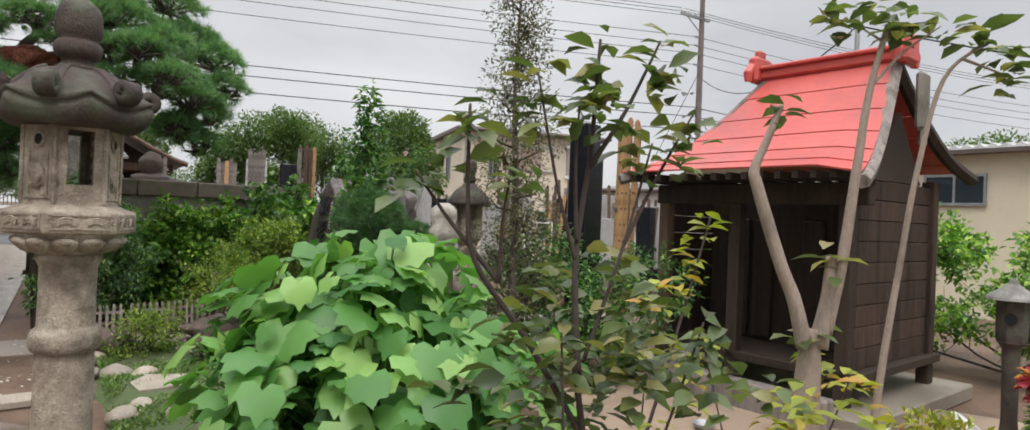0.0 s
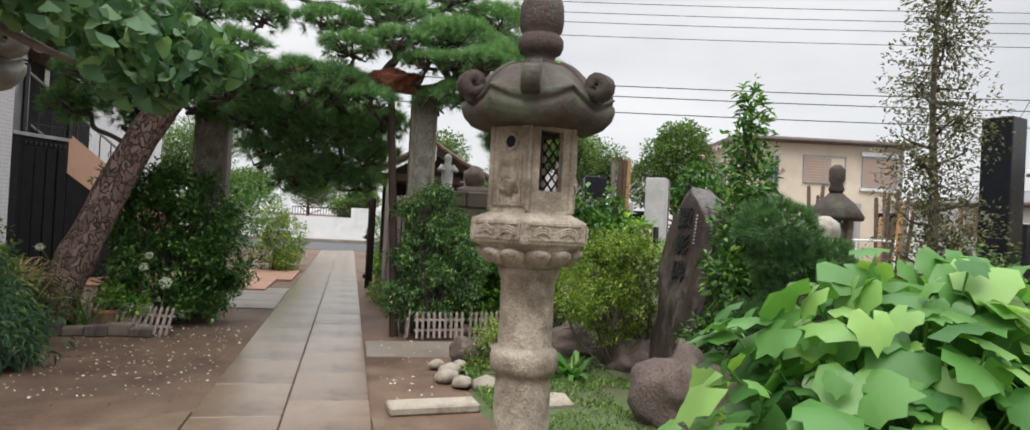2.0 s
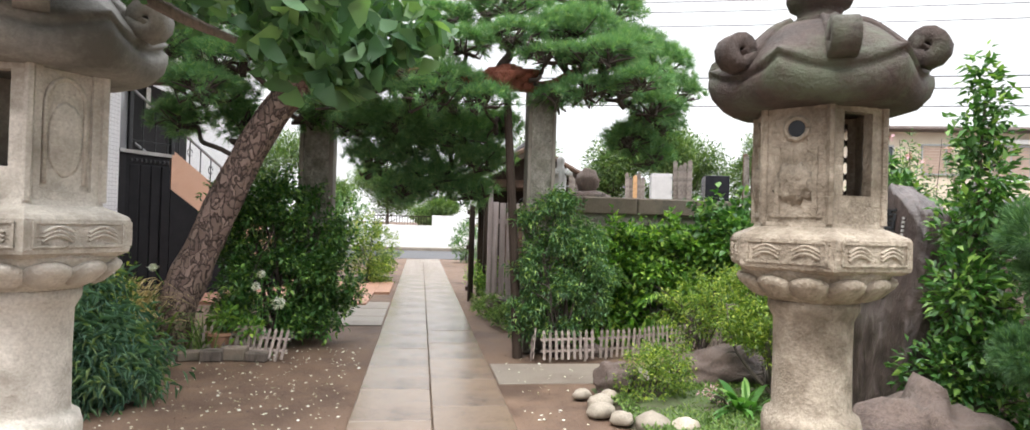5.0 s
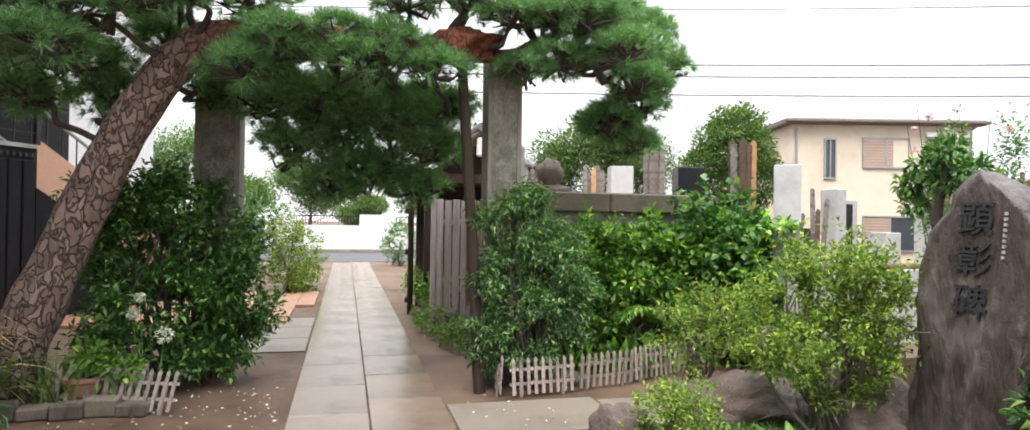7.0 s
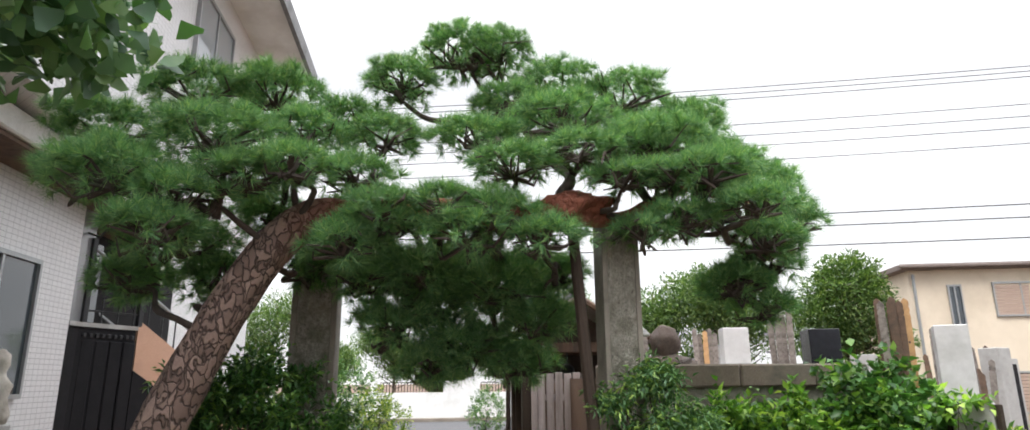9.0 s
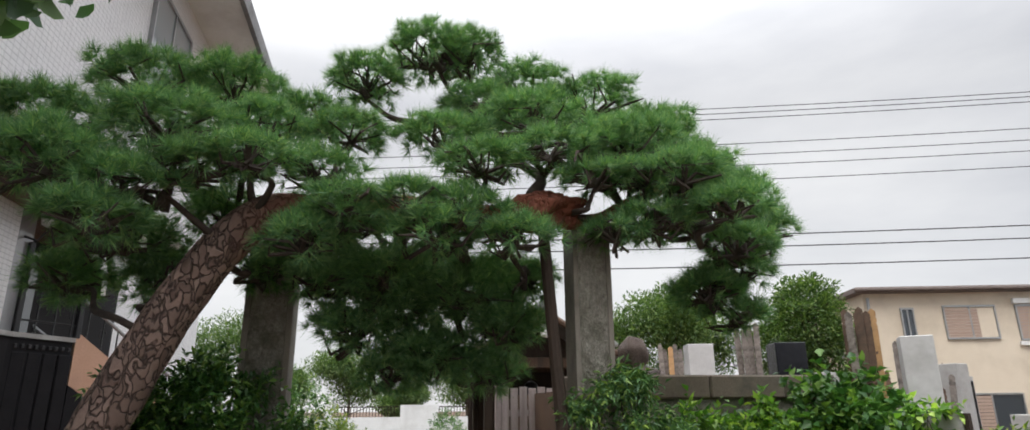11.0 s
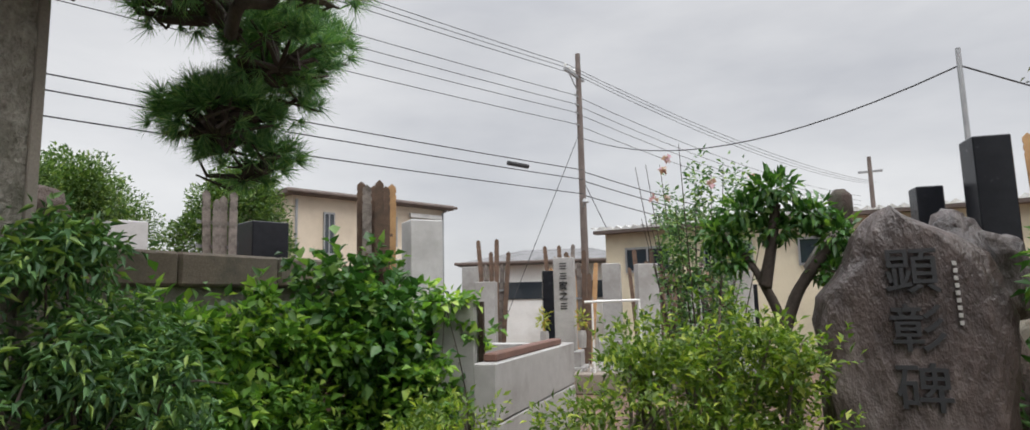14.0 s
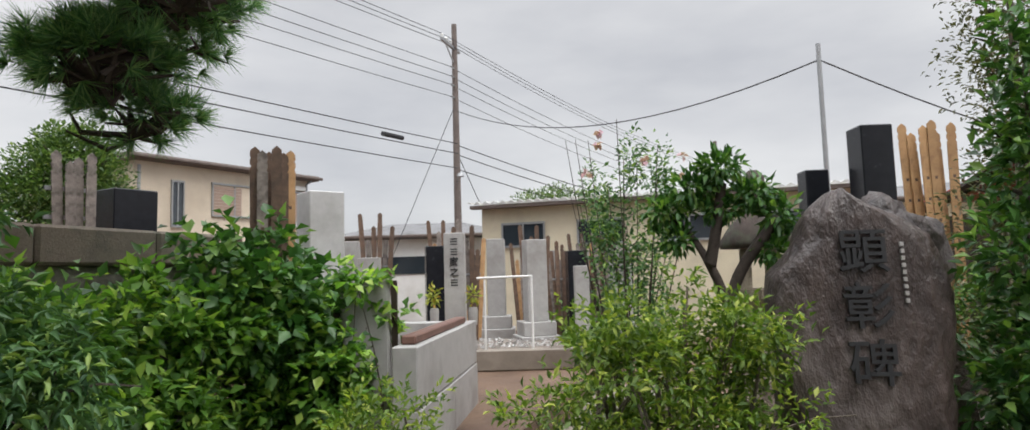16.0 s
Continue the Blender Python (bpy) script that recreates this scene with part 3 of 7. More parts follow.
# the slab path: two rows of granite slabs
path = thing("path", -1.26, 0, 0, "wet grey granite slab path leading to the gate", "path", kind="structure")
SLAB_MESH = to_mesh("slab", boxm(-0.296, 0.296, -0.446, 0.446, -0.05, 0.022, 0.006), SLAB)
for row in range(36):
    for side in (-1, 1):
        y = -5.6 + 0.9 * row + (0.0 if side < 0 else 0.36)
        share("slab", SLAB_MESH, path, pose(side * 0.3, y, 0.0015 * math.sin(row * 5.3 + side), 0.12 * math.sin(row * 2.1), 0.15 * math.sin(row * 3.7 + side), 0))
apron = thing("apron_paving", -1.26, 0, 0, "pale stone paving widening where the path begins", "paving", kind="structure")


def flat_poly(pts, z0, z1):
    bm = bmesh.new()
    lo = [bm.verts.new((x, y, z0)) for x, y in pts]
    hi = [bm.verts.new((x, y, z1)) for x, y in pts]
    bm.faces.new(hi)
    for k in range(len(pts)):
        bm.faces.new((lo[k], lo[(k + 1) % len(pts)], hi[(k + 1) % len(pts)], hi[k]))
    bmesh.ops.recalc_face_normals(bm, faces=bm.faces)
    return bm


part("paving_stone", flat_poly([(0.606, 4.35), (1.15, 4.35), (1.02, 5.12), (0.606, 5.58)], -0.03, 0.024), SLAB, apron)
part("paving_stone", flat_poly([(-0.606, 5.80), (-1.12, 5.55), (-1.6, 4.9), (-1.6, 4.35), (-0.606, 4.35)], -0.03, 0.024), SLAB, apron)
for k in range(6):
    part("paving_stone", boxm(0.61, 0.61 + 0.95, 4.32 - 0.9 * k - 0.88, 4.32 - 0.9 * k, -0.03, 0.02 + 0.001 * (k % 3), 0.005), SLAB, apron)
    part("paving_stone", boxm(-1.62, -0.61, 4.32 - 0.9 * k - 0.88, 4.32 - 0.9 * k, -0.03, 0.021 + 0.001 * (k % 2), 0.005), SLAB, apron)
# side paving beside the hedge, and the terracotta forecourt
side = thing("side_paving", -2.3, 11.4, 0, "worn grey concrete slabs beside the path", "paving", kind="structure")
for k in range(3):
    part("paving_stone", boxm(-0.75, 0.42, -0.45 + k * 0.85, 0.38 + k * 0.85, -0.03, 0.018 + 0.002 * k, 0.006), CONCRETE, side)
court = thing("terracotta_court", -1.9, 13.0, 0, "reddish terracotta paving in front of the steps", "paving", kind="structure")
TC = to_mesh("paving_tile", boxm(-0.147, 0.147, -0.147, 0.147, -0.03, 0.05, 0.004), TERRACOTTA)
for i in range(16):
    for j in range(15):
        px, py = -0.2 - 0.3 * i, 0.2 + 0.3 * j
        if py > 3.9 - 0 or px > -0.42 + py * 0.12:
            continue
        share("paving_tile", TC, court, pose(px, py, 0))
strip = thing("cross_path", 0, 8.1, 0, "wet grey concrete strip branching off the slab path", "path", kind="structure")
for k in range(3):
    part("paving_stone", boxm(-0.64 + k * 1.25, 0.6 + k * 1.25, -0.42, 0.40 - 0.1 * k, -0.04, 0.012 + 0.002 * k, 0.004), CONCRETE, strip)
part("paving_stone", boxm(3.1, 7.6, -0.6, 1.0, -0.04, 0.016), CONCRETE, strip)

# gate-side stone wall with its coping, and the raised terrace behind it
WALL_Y = 10.25
wall = thing("wall_cemetery", 0, WALL_Y, 0, "stone retaining wall with thick brown coping stones", "wall", kind="structure")
part("wall_body", boxm(0.15, 2.82, 0.04, 0.34, 0, 1.62), WALL_STONE, wall)
for x0, x1 in ((0.1, 0.72), (0.73, 1.47), (1.48, 2.28), (2.29, 2.86)):
    part("coping_stone", boxm(x0, x1, -0.04, 0.42, 1.624, 1.85, 0.018), COPING, wall)
solid("terrace", boxm(0.18, 3.3, WALL_Y + 0.345, 17, 0, 1.72), DIRT, "raised earth terrace of the graveyard", "ground")
solid("graveyard_ground", boxm(3.35, 12.5, 8.25, 16, 0, 0.28), DIRT, "packed earth between the graves", "ground")
lw = thing("low_grave_wall", 2.7, 8.56, 0, "pale granite wall edging a grave plot", "wall", kind="structure", rz=11)
for x0, x1 in ((0, 1.15), (1.156, 2.25)):
    part("wall_block", boxm(x0, x1, 0, .17, 0, .655, .006), GRANITE, lw)
part("wall_block", boxm(0, 2.25, .004, .17, .667, 1.06, .008), GRANITE, lw)
part("wall_block", boxm(2.08, 2.25, .172, 1.9, 0, 1.06, .008), GRANITE, lw)
# distant white wall across the road
far = thing("roadside_wall", -1.0, 34.0, 0, "white rendered garden wall with iron railings", "wall", kind="structure")
part("wall_body", boxm(-9, 8, 0, 0.18, 0, 1.22), WHITE_PAINT, far)
part("wall_pier", boxm(0.15, 1.75, -0.03, 0.22, 0, 1.72), WHITE_PAINT, far)
for x0, x1 in ((-2.6, 0.1), (1.8, 4.4)):
    bm = boxm(x0, x1, 0.07, 0.10, 1.62, 1.66)
    for k in range(int((x1 - x0) / 0.13)):
        box(bm, x0 + 0.13 * k, x0 + 0.13 * k + 0.03, 0.07, 0.10, 1.22, 1.64)
    part("railing", bm, DARK_WOOD, far, "dark iron railing")
part("gate_post", boxm(-3.0, -2.72, -0.05, 0.2, 0, 2.1), WHITE_PAINT, far)

# two rough granite gate pillars


def gate_pillar(x, y, k):
    t = thing("gate_pillar", x, y, 0, "tall square rough-hewn granite gate pillar", "pillar", "gate pillars")
    bm = bmesh.new()
    bmesh.ops.create_grid(bm, x_segments=10, y_segments=70, size=0.5)
    for v in bm.verts:
        u, h = v.co.x, (v.co.y + 0.5) * 3.0
        v.co = Vector((u * 0.30, -0.200 - 0.03 * abs(noise.noise(Vector((u * 4, h * 5, x)))) - 0.016 * noise.noise(Vector((u * 11, h * 13, x))), h + 0.05))
    part("rough_face", bm, PILLAR_STONE, t, "chiselled rough front face")
    bm = boxm(-0.195, 0.195, -0.195, 0.195, 0, 3.08, 0.012)
    box(bm, -0.205, -0.15, -0.222, -0.19, 0.05, 3.05, 0.006)
    box(bm, 0.15, 0.205, -0.222, -0.19, 0.05, 3.05, 0.006)
    part("shaft", bm, PILLAR_EDGE, t)
    t.scale = (k, k, 1)
    return t


gate_pillar(-0.05, 9.25, 0.78)
gate_pillar(-2.68, 10.3, 1.0)
# leaning prop post under the pine bough
t = thing("prop_post", -0.40, 8.85, 0, "dark round wooden prop under the pine bough", "post")
part("pole", tube(bmesh.new(), [(0.10, 0.0, 0), (0.02, 0.05, 1.4), (-0.08, 0.12, 2.9)], [0.055, 0.05, 0.045], 10), DARK_WOOD, t)

# ---- stone lanterns ----


def hexring(r, z, turn):
    return [(r * math.cos(turn + k * math.pi / 3), r * math.sin(turn + k * math.pi / 3), z) for k in range(6)]


def hexstack(bm, prof, turn):
    rings = [[bm.verts.new(p) for p in hexring(r, z, turn)] for r, z in prof]
    for a, b in zip(rings, rings[1:]):
        for k in range(6):
            bm.faces.new((a[k], a[(k + 1) % 6], b[(k + 1) % 6], b[k]))
    bm.faces.new(rings[0][::-1])
    bm.faces.new(rings[-1])
    return bm


def roof_height(u, c):
    """Height of the roof's upper face: u from the neck out, c is 1 over a corner and 0 between."""
    k = 1.9 - 0.45 * c
    return 2.115 - 0.178 * u ** k + 0.045 * c ** 2 * u ** 5


def lantern_roof(bm, turn, R=0.335):
    """A six-sided roof swept up to its corners, with a thick bellied brim under a groove."""
    n, m = 72, 10
    rings = []

    def ring(u, grow, dz, share_c):
        out = []
        for k in range(n):
            a = 2 * math.pi * k / n
            c = abs(((a / (math.pi / 3)) % 1) - 0.5) * 2
            rr = (0.115 + (R * (0.87 + 0.13 * c ** 2) - 0.115) * u) * grow
            z = roof_height(u, c * share_c) + dz
            wob = 0.004 * noise.noise(Vector((math.cos(a) * 4, math.sin(a) * 4, z * 14 + turn)))
            out.append(bm.verts.new(((rr + wob) * math.cos(a + turn - math.pi / 6), (rr + wob) * math.sin(a + turn - math.pi / 6), z + wob)))
        return out

    for j in range(m + 1):
        rings.append(ring(j / m, 1, 0, 1))
    for grow, dz, sc in ((0.965, -0.010, 1), (0.955, -0.022, 1), (1.0, -0.030, 0.97), (1.005, -0.052, 0.92), (0.965, -0.082, 0.8), (0.86, -0.104, 0.5), (0.6, -0.106, 0.2)):
        rings.append(ring(1, grow, dz, sc))
    for a, b in zip(rings, rings[1:]):
        for k in range(n):
            bm.faces.new((a[k], b[k], b[(k + 1) % n], a[(k + 1) % n]))
    bm.faces.new(rings[0])
    bm.faces.new(rings[-1][::-1])
    return bm


def scroll(turn, R=0.335):
    """A flat rib running down to a broad curled scroll at the roof's corner."""
    bm = bmesh.new()
    path = []
    for k in range(9):
        u = k / 8
        path.append((0.115 + (R - 0.16) * u, roof_height(u, 1) - 0.006, 0.024 + 0.012 * u))
    for k in range(15):
        a = -math.pi / 2 + k * 0.52
        q = 0.042 * (1 - k / 19)
        path.append((R - 0.034 + q * math.cos(a), 2.009 + q * math.sin(a), 0.037 - 0.0004 * k))
    rings = []
    for j, (r, z, w) in enumerate(path):
        p, q = path[max(0, j - 1)], path[min(len(path) - 1, j + 1)]
        tr, tz = q[0] - p[0], q[1] - p[1]
        s = math.hypot(tr, tz) or 1
        nr, nz = -tz / s, tr / s
        h = 0.024
        rings.append([bm.verts.new((r + nr * o, y, z + nz * o)) for y, o in ((-w, -h), (-w, h * 0.6), (-w * 0.7, h), (-w * 0.25, h * 0.7), (w * 0.25, h * 0.7), (w * 0.7, h), (w, h * 0.6), (w, -h))])
    for a, b in zip(rings, rings[1:]):
        for k in range(8):
            bm.faces.new((a[k], a[(k + 1) % 8], b[(k + 1) % 8], b[k]))
    bm.faces.new(rings[0][::-1])
    bm.faces.new(rings[-1])
    bmesh.ops.recalc_face_normals(bm, faces=bm.faces)
    bm.transform(Matrix.Rotation(turn, 4, "Z"))
    return bm


def stone_lantern(x, y, turn, stone, dark, label, finial_label, niche=False):
    t = thing("stone_lantern", x, y, 0, label, "stone lantern", "pair of tall stone lanterns", rz=0)
    lathe_prof = [(0.18, 0.0), (0.18, 0.1), (0.157, 0.13), (0.128, 0.17), (0.123, 0.3), (0.122, 0.6), (0.12, 0.74), (0.122, 0.755), (0.139, 0.765), (0.147, 0.79), (0.148, 0.83), (0.14, 0.86), (0.122, 0.872), (0.118, 0.885), (0.116, 1.05), (0.118, 1.165), (0.125, 1.18), (0.135, 1.2), (0.135, 1.225), (0.119, 1.232)]
    part("shaft", lathe(bmesh.new(), lathe_prof, 32), stone, t, smooth=True)
    bm = hexstack(bmesh.new(), [(0.255, 0.0), (0.255, 0.06), (0.235, 0.075)], turn)
    part("base_stone", bm, stone, t)
    # lotus bowl of petals
    bm = lathe(bmesh.new(), [(0.13, 1.225), (0.15, 1.235), (0.19, 1.275), (0.215, 1.31), (0.225, 1.33)], 36)
    part("bowl", bm, stone, t, smooth=True)
    bm = bmesh.new()
    bmesh.ops.create_uvsphere(bm, u_segments=10, v_segments=6, radius=1)
    for v in bm.verts:
        v.co = Vector((v.co.x * 0.026 + 0.016 * max(0, v.co.z), v.co.y * 0.062, v.co.z * 0.05))
    petal = to_mesh("petal", bm, stone, True)
    for k in range(12):
        a = turn + math.pi / 12 + k * math.pi / 6
        share("petal", petal, t, Matrix.Translation((0.187 * math.cos(a), 0.187 * math.sin(a), 1.278)) @ Matrix.Rotation(a, 4, "Z") @ Matrix.Rotation(radians(38), 4, "Y"))
    bm = hexstack(bmesh.new(), [(0.245, 1.322), (0.272, 1.335), (0.275, 1.345), (0.275, 1.425), (0.268, 1.435), (0.20, 1.462), (0.195, 1.475)], turn)
    part("platform", bm, stone, t)
    # carved bands on the platform's six sides
    for k in range(6):
        a = turn + math.pi / 6 + k * math.pi / 3
        r = 0.275 * math.cos(math.pi / 6)
        m = Matrix.Rotation(a, 4, "Z") @ Matrix.Translation((r, 0, 1.385))
        bm = bmesh.new()
        for y0, y1, z0, z1 in ((-0.118, 0.118, 0.028, 0.034), (-0.118, 0.118, -0.034, -0.028), (-0.118, -0.112, -0.03, 0.03), (0.112, 0.118, -0.03, 0.03)):
            box(bm, -0.004, 0.006, y0, y1, z0, z1)
        for w in range(3):
            for s in (-1, 1):
                tube(bm, [(0.004, s * (0.02 + 0.034 * j / 6.0 * 2.2), -0.018 + 0.011 * w + 0.016 * math.sin(math.pi * j / 6.0)) for j in range(7)], [0.005] * 7, 5)
        bm.transform(m)
        part("carved_band", bm, stone, t)
    # fire box: six posts, sill and head, windows open on two sides, panels on the rest
    F = 0.195
    ap = F * math.cos(math.pi / 6)
    for k in range(6):
        a = turn + math.pi / 6 + k * math.pi / 3
        m = Matrix.Rotation(a, 4, "Z")
        half = F / 2
        kind = 1 if k in (0, 1, 4) else 2
        bm = bmesh.new()
        z0, z1 = 1.472, 1.872
        wz0, wz1, wh = 1.56, 1.815, 0.052
        if kind == 2 and niche:
            # a framed panel with a shallow arched niche
            box(bm, ap - 0.035, ap - 0.012, -half, half, z0, z1)
            for s2 in (-1, 1):
                box(bm, ap - 0.012, ap, *sorted((s2 * half, s2 * 0.066)), z0, z1)
            box(bm, ap - 0.012, ap, -0.066, 0.066, z0, 1.50)
            box(bm, ap - 0.012, ap, -0.066, 0.066, 1.835, z1)
            part("relief_panel", bm, stone, t)
            arch = [(0.052 * math.cos(j * math.pi / 10), 1.735 + 0.075 * math.sin(j * math.pi / 10)) for j in range(11)]
            line = [(ap - 0.011, 0.052, 1.52)] + [(ap - 0.011, y2, z2) for y2, z2 in arch] + [(ap - 0.011, -0.052, 1.52)]
            ab = tube(bmesh.new(), line, [0.007] * len(line), 6)
            ab.transform(m)
            part("niche_rim", ab, stone, t, smooth=True)
            nb = rock_bm(0.012, 0.045, 0.105, k + 3, 3, 0.12, 1.4)
            nb.transform(Matrix.Translation((ap - 0.011, 0, 1.645)))
            nb.transform(m)
            part("niche_relief", nb, stone, t, "worn shallow relief", smooth=True)
        elif kind == 2:
            box(bm, ap - 0.035, ap, -half, half, z0, z1)
            box(bm, ap - 0.002, ap + 0.006, -half + 0.018, half - 0.018, z0 + 0.02, z0 + 0.03)
            for s in (-1, 1):
                box(bm, ap - 0.004, ap + 0.006, s * 0.055 - 0.007, s * 0.055 + 0.007, 1.50, 1.71)
            part("relief_panel", bm, stone, t)
            ring = tube(bmesh.new(), [(ap + .004, .034 * math.cos(j * .5236), 1.765 + .034 * math.sin(j * .5236)) for j in range(13)], [.008] * 13, 6)
            ring.transform(m)
            part("eye_ring", ring, stone, t, smooth=True)
            # A black disc paints the shade of the hole; the panel stays solid.
            eye = tube(bmesh.new(), [(ap - .01, 0, 1.765), (ap + .003, 0, 1.765)], [.028, .028], 14)
            eye.transform(m)
            part("eye_hole", eye, BLACK_GRANITE, t, "black disc for the shaded round hole")
            bm2 = rock_bm(0.02, 0.055, 0.06, k + 3, 3, 0.5, 2.8)
            bm2.transform(Matrix.Translation((ap, 0, 1.595)))
            bm2.transform(m)
            part("relief_figure", bm2, stone, t, smooth=True)
        else:
            box(bm, ap - 0.035, ap, -half, -wh, z0, z1)
            box(bm, ap - 0.035, ap, wh, half, z0, z1)
            box(bm, ap - 0.035, ap, -wh, wh, z0, wz0)
            box(bm, ap - 0.035, ap, -wh, wh, wz1, z1)
            part("window_frame", bm, stone, t)
            if k == 0:
                gb = bmesh.new()
                for j in range(-3, 5):
                    for s in (-1, 1):
                        tube(gb, [(ap - 0.028, s * (-0.15 + 0.045 * j - 0.0), wz0), (ap - 0.028, s * (0.05 + 0.045 * j), wz1)], [0.006, 0.006], 4)
                bmesh.ops.bisect_plane(gb, geom=gb.verts[:] + gb.edges[:] + gb.faces[:], plane_co=(0, wh, 0), plane_no=(0, 1, 0), clear_outer=True)
                bmesh.ops.bisect_plane(gb, geom=gb.verts[:] + gb.edges[:] + gb.faces[:], plane_co=(0, -wh, 0), plane_no=(0, -1, 0), clear_outer=True)
                gb.transform(m)
                part("lattice", gb, dark, t)
        for o in [c for c in t.children if c.name.startswith(("relief_panel", "window_frame")) and not c.get("turned")]:
            o.data.transform(m)
            o["turned"] = 1
        rib = tube(bmesh.new(), [(F * math.cos(a - math.pi / 6), F * math.sin(a - math.pi / 6), z0), (F * math.cos(a - math.pi / 6), F * math.sin(a - math.pi / 6), z1)], [0.012, 0.012], 6)
        part("corner_post", rib, stone, t)
    for o in t.children:
        if "turned" in o:
            del o["turned"]
    part("roof", lantern_roof(bmesh.new(), turn), dark, t, "weathered dark lantern roof", smooth=True)
    for k in range(6):
        part("roof_scroll", scroll(turn + k * math.pi / 3), dark, t, smooth=True)
    fin = [(0.078, 2.107), (0.09, 2.117), (0.092, 2.132), (0.07, 2.142), (0.066, 2.157), (0.07, 2.172), (0.09, 2.182), (0.1, 2.207), (0.1, 2.237), (0.087, 2.257), (0.078, 2.267), (0.092, 2.282), (0.098, 2.327), (0.095, 2.387), (0.082, 2.427), (0.047, 2.457), (0.009, 2.487)]
    part("finial", lathe(bmesh.new(), fin, 28), dark, t, finial_label, smooth=True)
    t.scale = (1.06, 1.06, 1.03)
    t.location.z = -0.02
    return t


stone_lantern(-0.07, 3.77, radians(9), LANTERN_STONE, LANTERN_DARK, "tall grey stone lantern with dark mossy scrolled roof", "dark stone jewel finial")
stone_lantern(-2.53, 3.83, radians(-3), LANTERN_LIGHT, LANTERN_ROOF_GREY, "tall pale granite lantern with grey scrolled roof", "grey stone jewel finial", True)

# ---- houses, poles and cables beyond the graveyard ----


def window(parent, w, h, x, y, z, rz, shutter=0.0, glass=None):
    """A framed window on a wall, facing local -y."""
    f = boxm(-w / 2 - 0.04, w / 2 + 0.04, -0.05, 0.03, -0.05, 0.0)
    box(f, -w / 2 - 0.04, w / 2 + 0.04, -0.05, 0.03, h, h + 0.05)
    box(f, -w / 2 - 0.04, -w / 2, -0.05, 0.03, 0, h)
    box(f, w / 2, w / 2 + 0.04, -0.05, 0.03, 0, h)
    box(f, -0.02, 0.02, -0.04, 0.03, 0, h)
    fr = part("window_frame", f, STEEL, parent)
    fr.matrix_basis = pose(x, y, z, 0, 0, rz)
    p = boxm(-w / 2, w / 2, -0.015, 0.0, 0, h)
    share("pane", to_mesh("pane", p, glass or GLASS), fr, Matrix.Identity(4))
    if shutter:
        s = bmesh.new()
        for k in range(int(h / 0.09)):
            box(s, -w / 2, -w / 2 + w * shutter, -0.035, -0.02, k * 0.09, k * 0.09 + 0.08)
        share("shutter", to_mesh("shutter", s, SHUTTER), fr, Matrix.Identity(4))
    return fr


def eaves_house(name, x, y, rz, w, d, h, over, wallmat, roofmat, label, slab=0.16):
    t = thing(name, x, y, 0, label, "house", rz=rz)
    part("wall", boxm(0, w, 0, d, 0, h), wallmat, t)
    bm = bmesh.new()
    box(bm, -over, w + over, -over, d + over, h, h + slab, 0.02)
    part("fascia", bm, roofmat, t)
    bm = bmesh.new()
    v = [bm.verts.new(c) for c in ((-over + .05, -over + .05, h + slab), (w + over - .05, -over + .05, h + slab), (w + over - .05, d + over - .05, h + slab), (-over + .05, d + over - .05, h + slab), (d * 0.35, d / 2, h + slab + 0.5), (w - d * 0.35, d / 2, h + slab + 0.5))]
    for q in ((0, 1, 5, 4), (1, 2, 5), (2, 3, 4, 5), (3, 0, 4)):
        bm.faces.new([v[k] for k in q])
    part("roof", bm, roofmat, t)
    bm = boxm(-over - 0.07, w + over + 0.07, -over - 0.09, -over - 0.005, h + 0.03, h + 0.12, 0.02)
    part("gutter", bm, ROOF_BROWN, t)
    return t


# beige two-storey house
H = eaves_house("house", 11.75, 20.65, -14.5, 5.5, 6.0, 4.62, 0.28, BEIGE, ROOF_BROWN, "beige rendered two-storey house with a flat brown eave")
window(H, 0.28, 1.15, 1.15, -0.01, 3.0, 0)
window(H, 1.35, 0.85, 2.85, -0.01, 3.35, 0, 0.66, BEIGE)
window(H, 1.1, 0.9, 4.7, -0.01, 3.3, 0, 0.97, PALE_GLASS)
part("window_hood", boxm(4.05, 5.35, -0.12, -0.02, 4.28, 4.42), WHITE_PAINT, H)
part("window_ledge", boxm(4.05, 5.35, -0.10, -0.02, 3.12, 3.22), WHITE_PAINT, H)
window(H, 1.6, 1.0, 3.0, -0.01, 0.8, 0, 0.5)
w2 = window(H, 0.5, 1.0, -0.01, 2.0, 3.0, -90)
part("downpipe", tube(bmesh.new(), [(5.42, -0.07, 0), (5.42, -0.07, 4.5), (5.52, -0.2, 4.62)], [0.04] * 3, 8), STEEL, H)
part("downpipe", tube(bmesh.new(), [(0.1, -0.07, 0), (0.1, -0.07, 4.5)], [0.04] * 2, 8), STEEL, H)

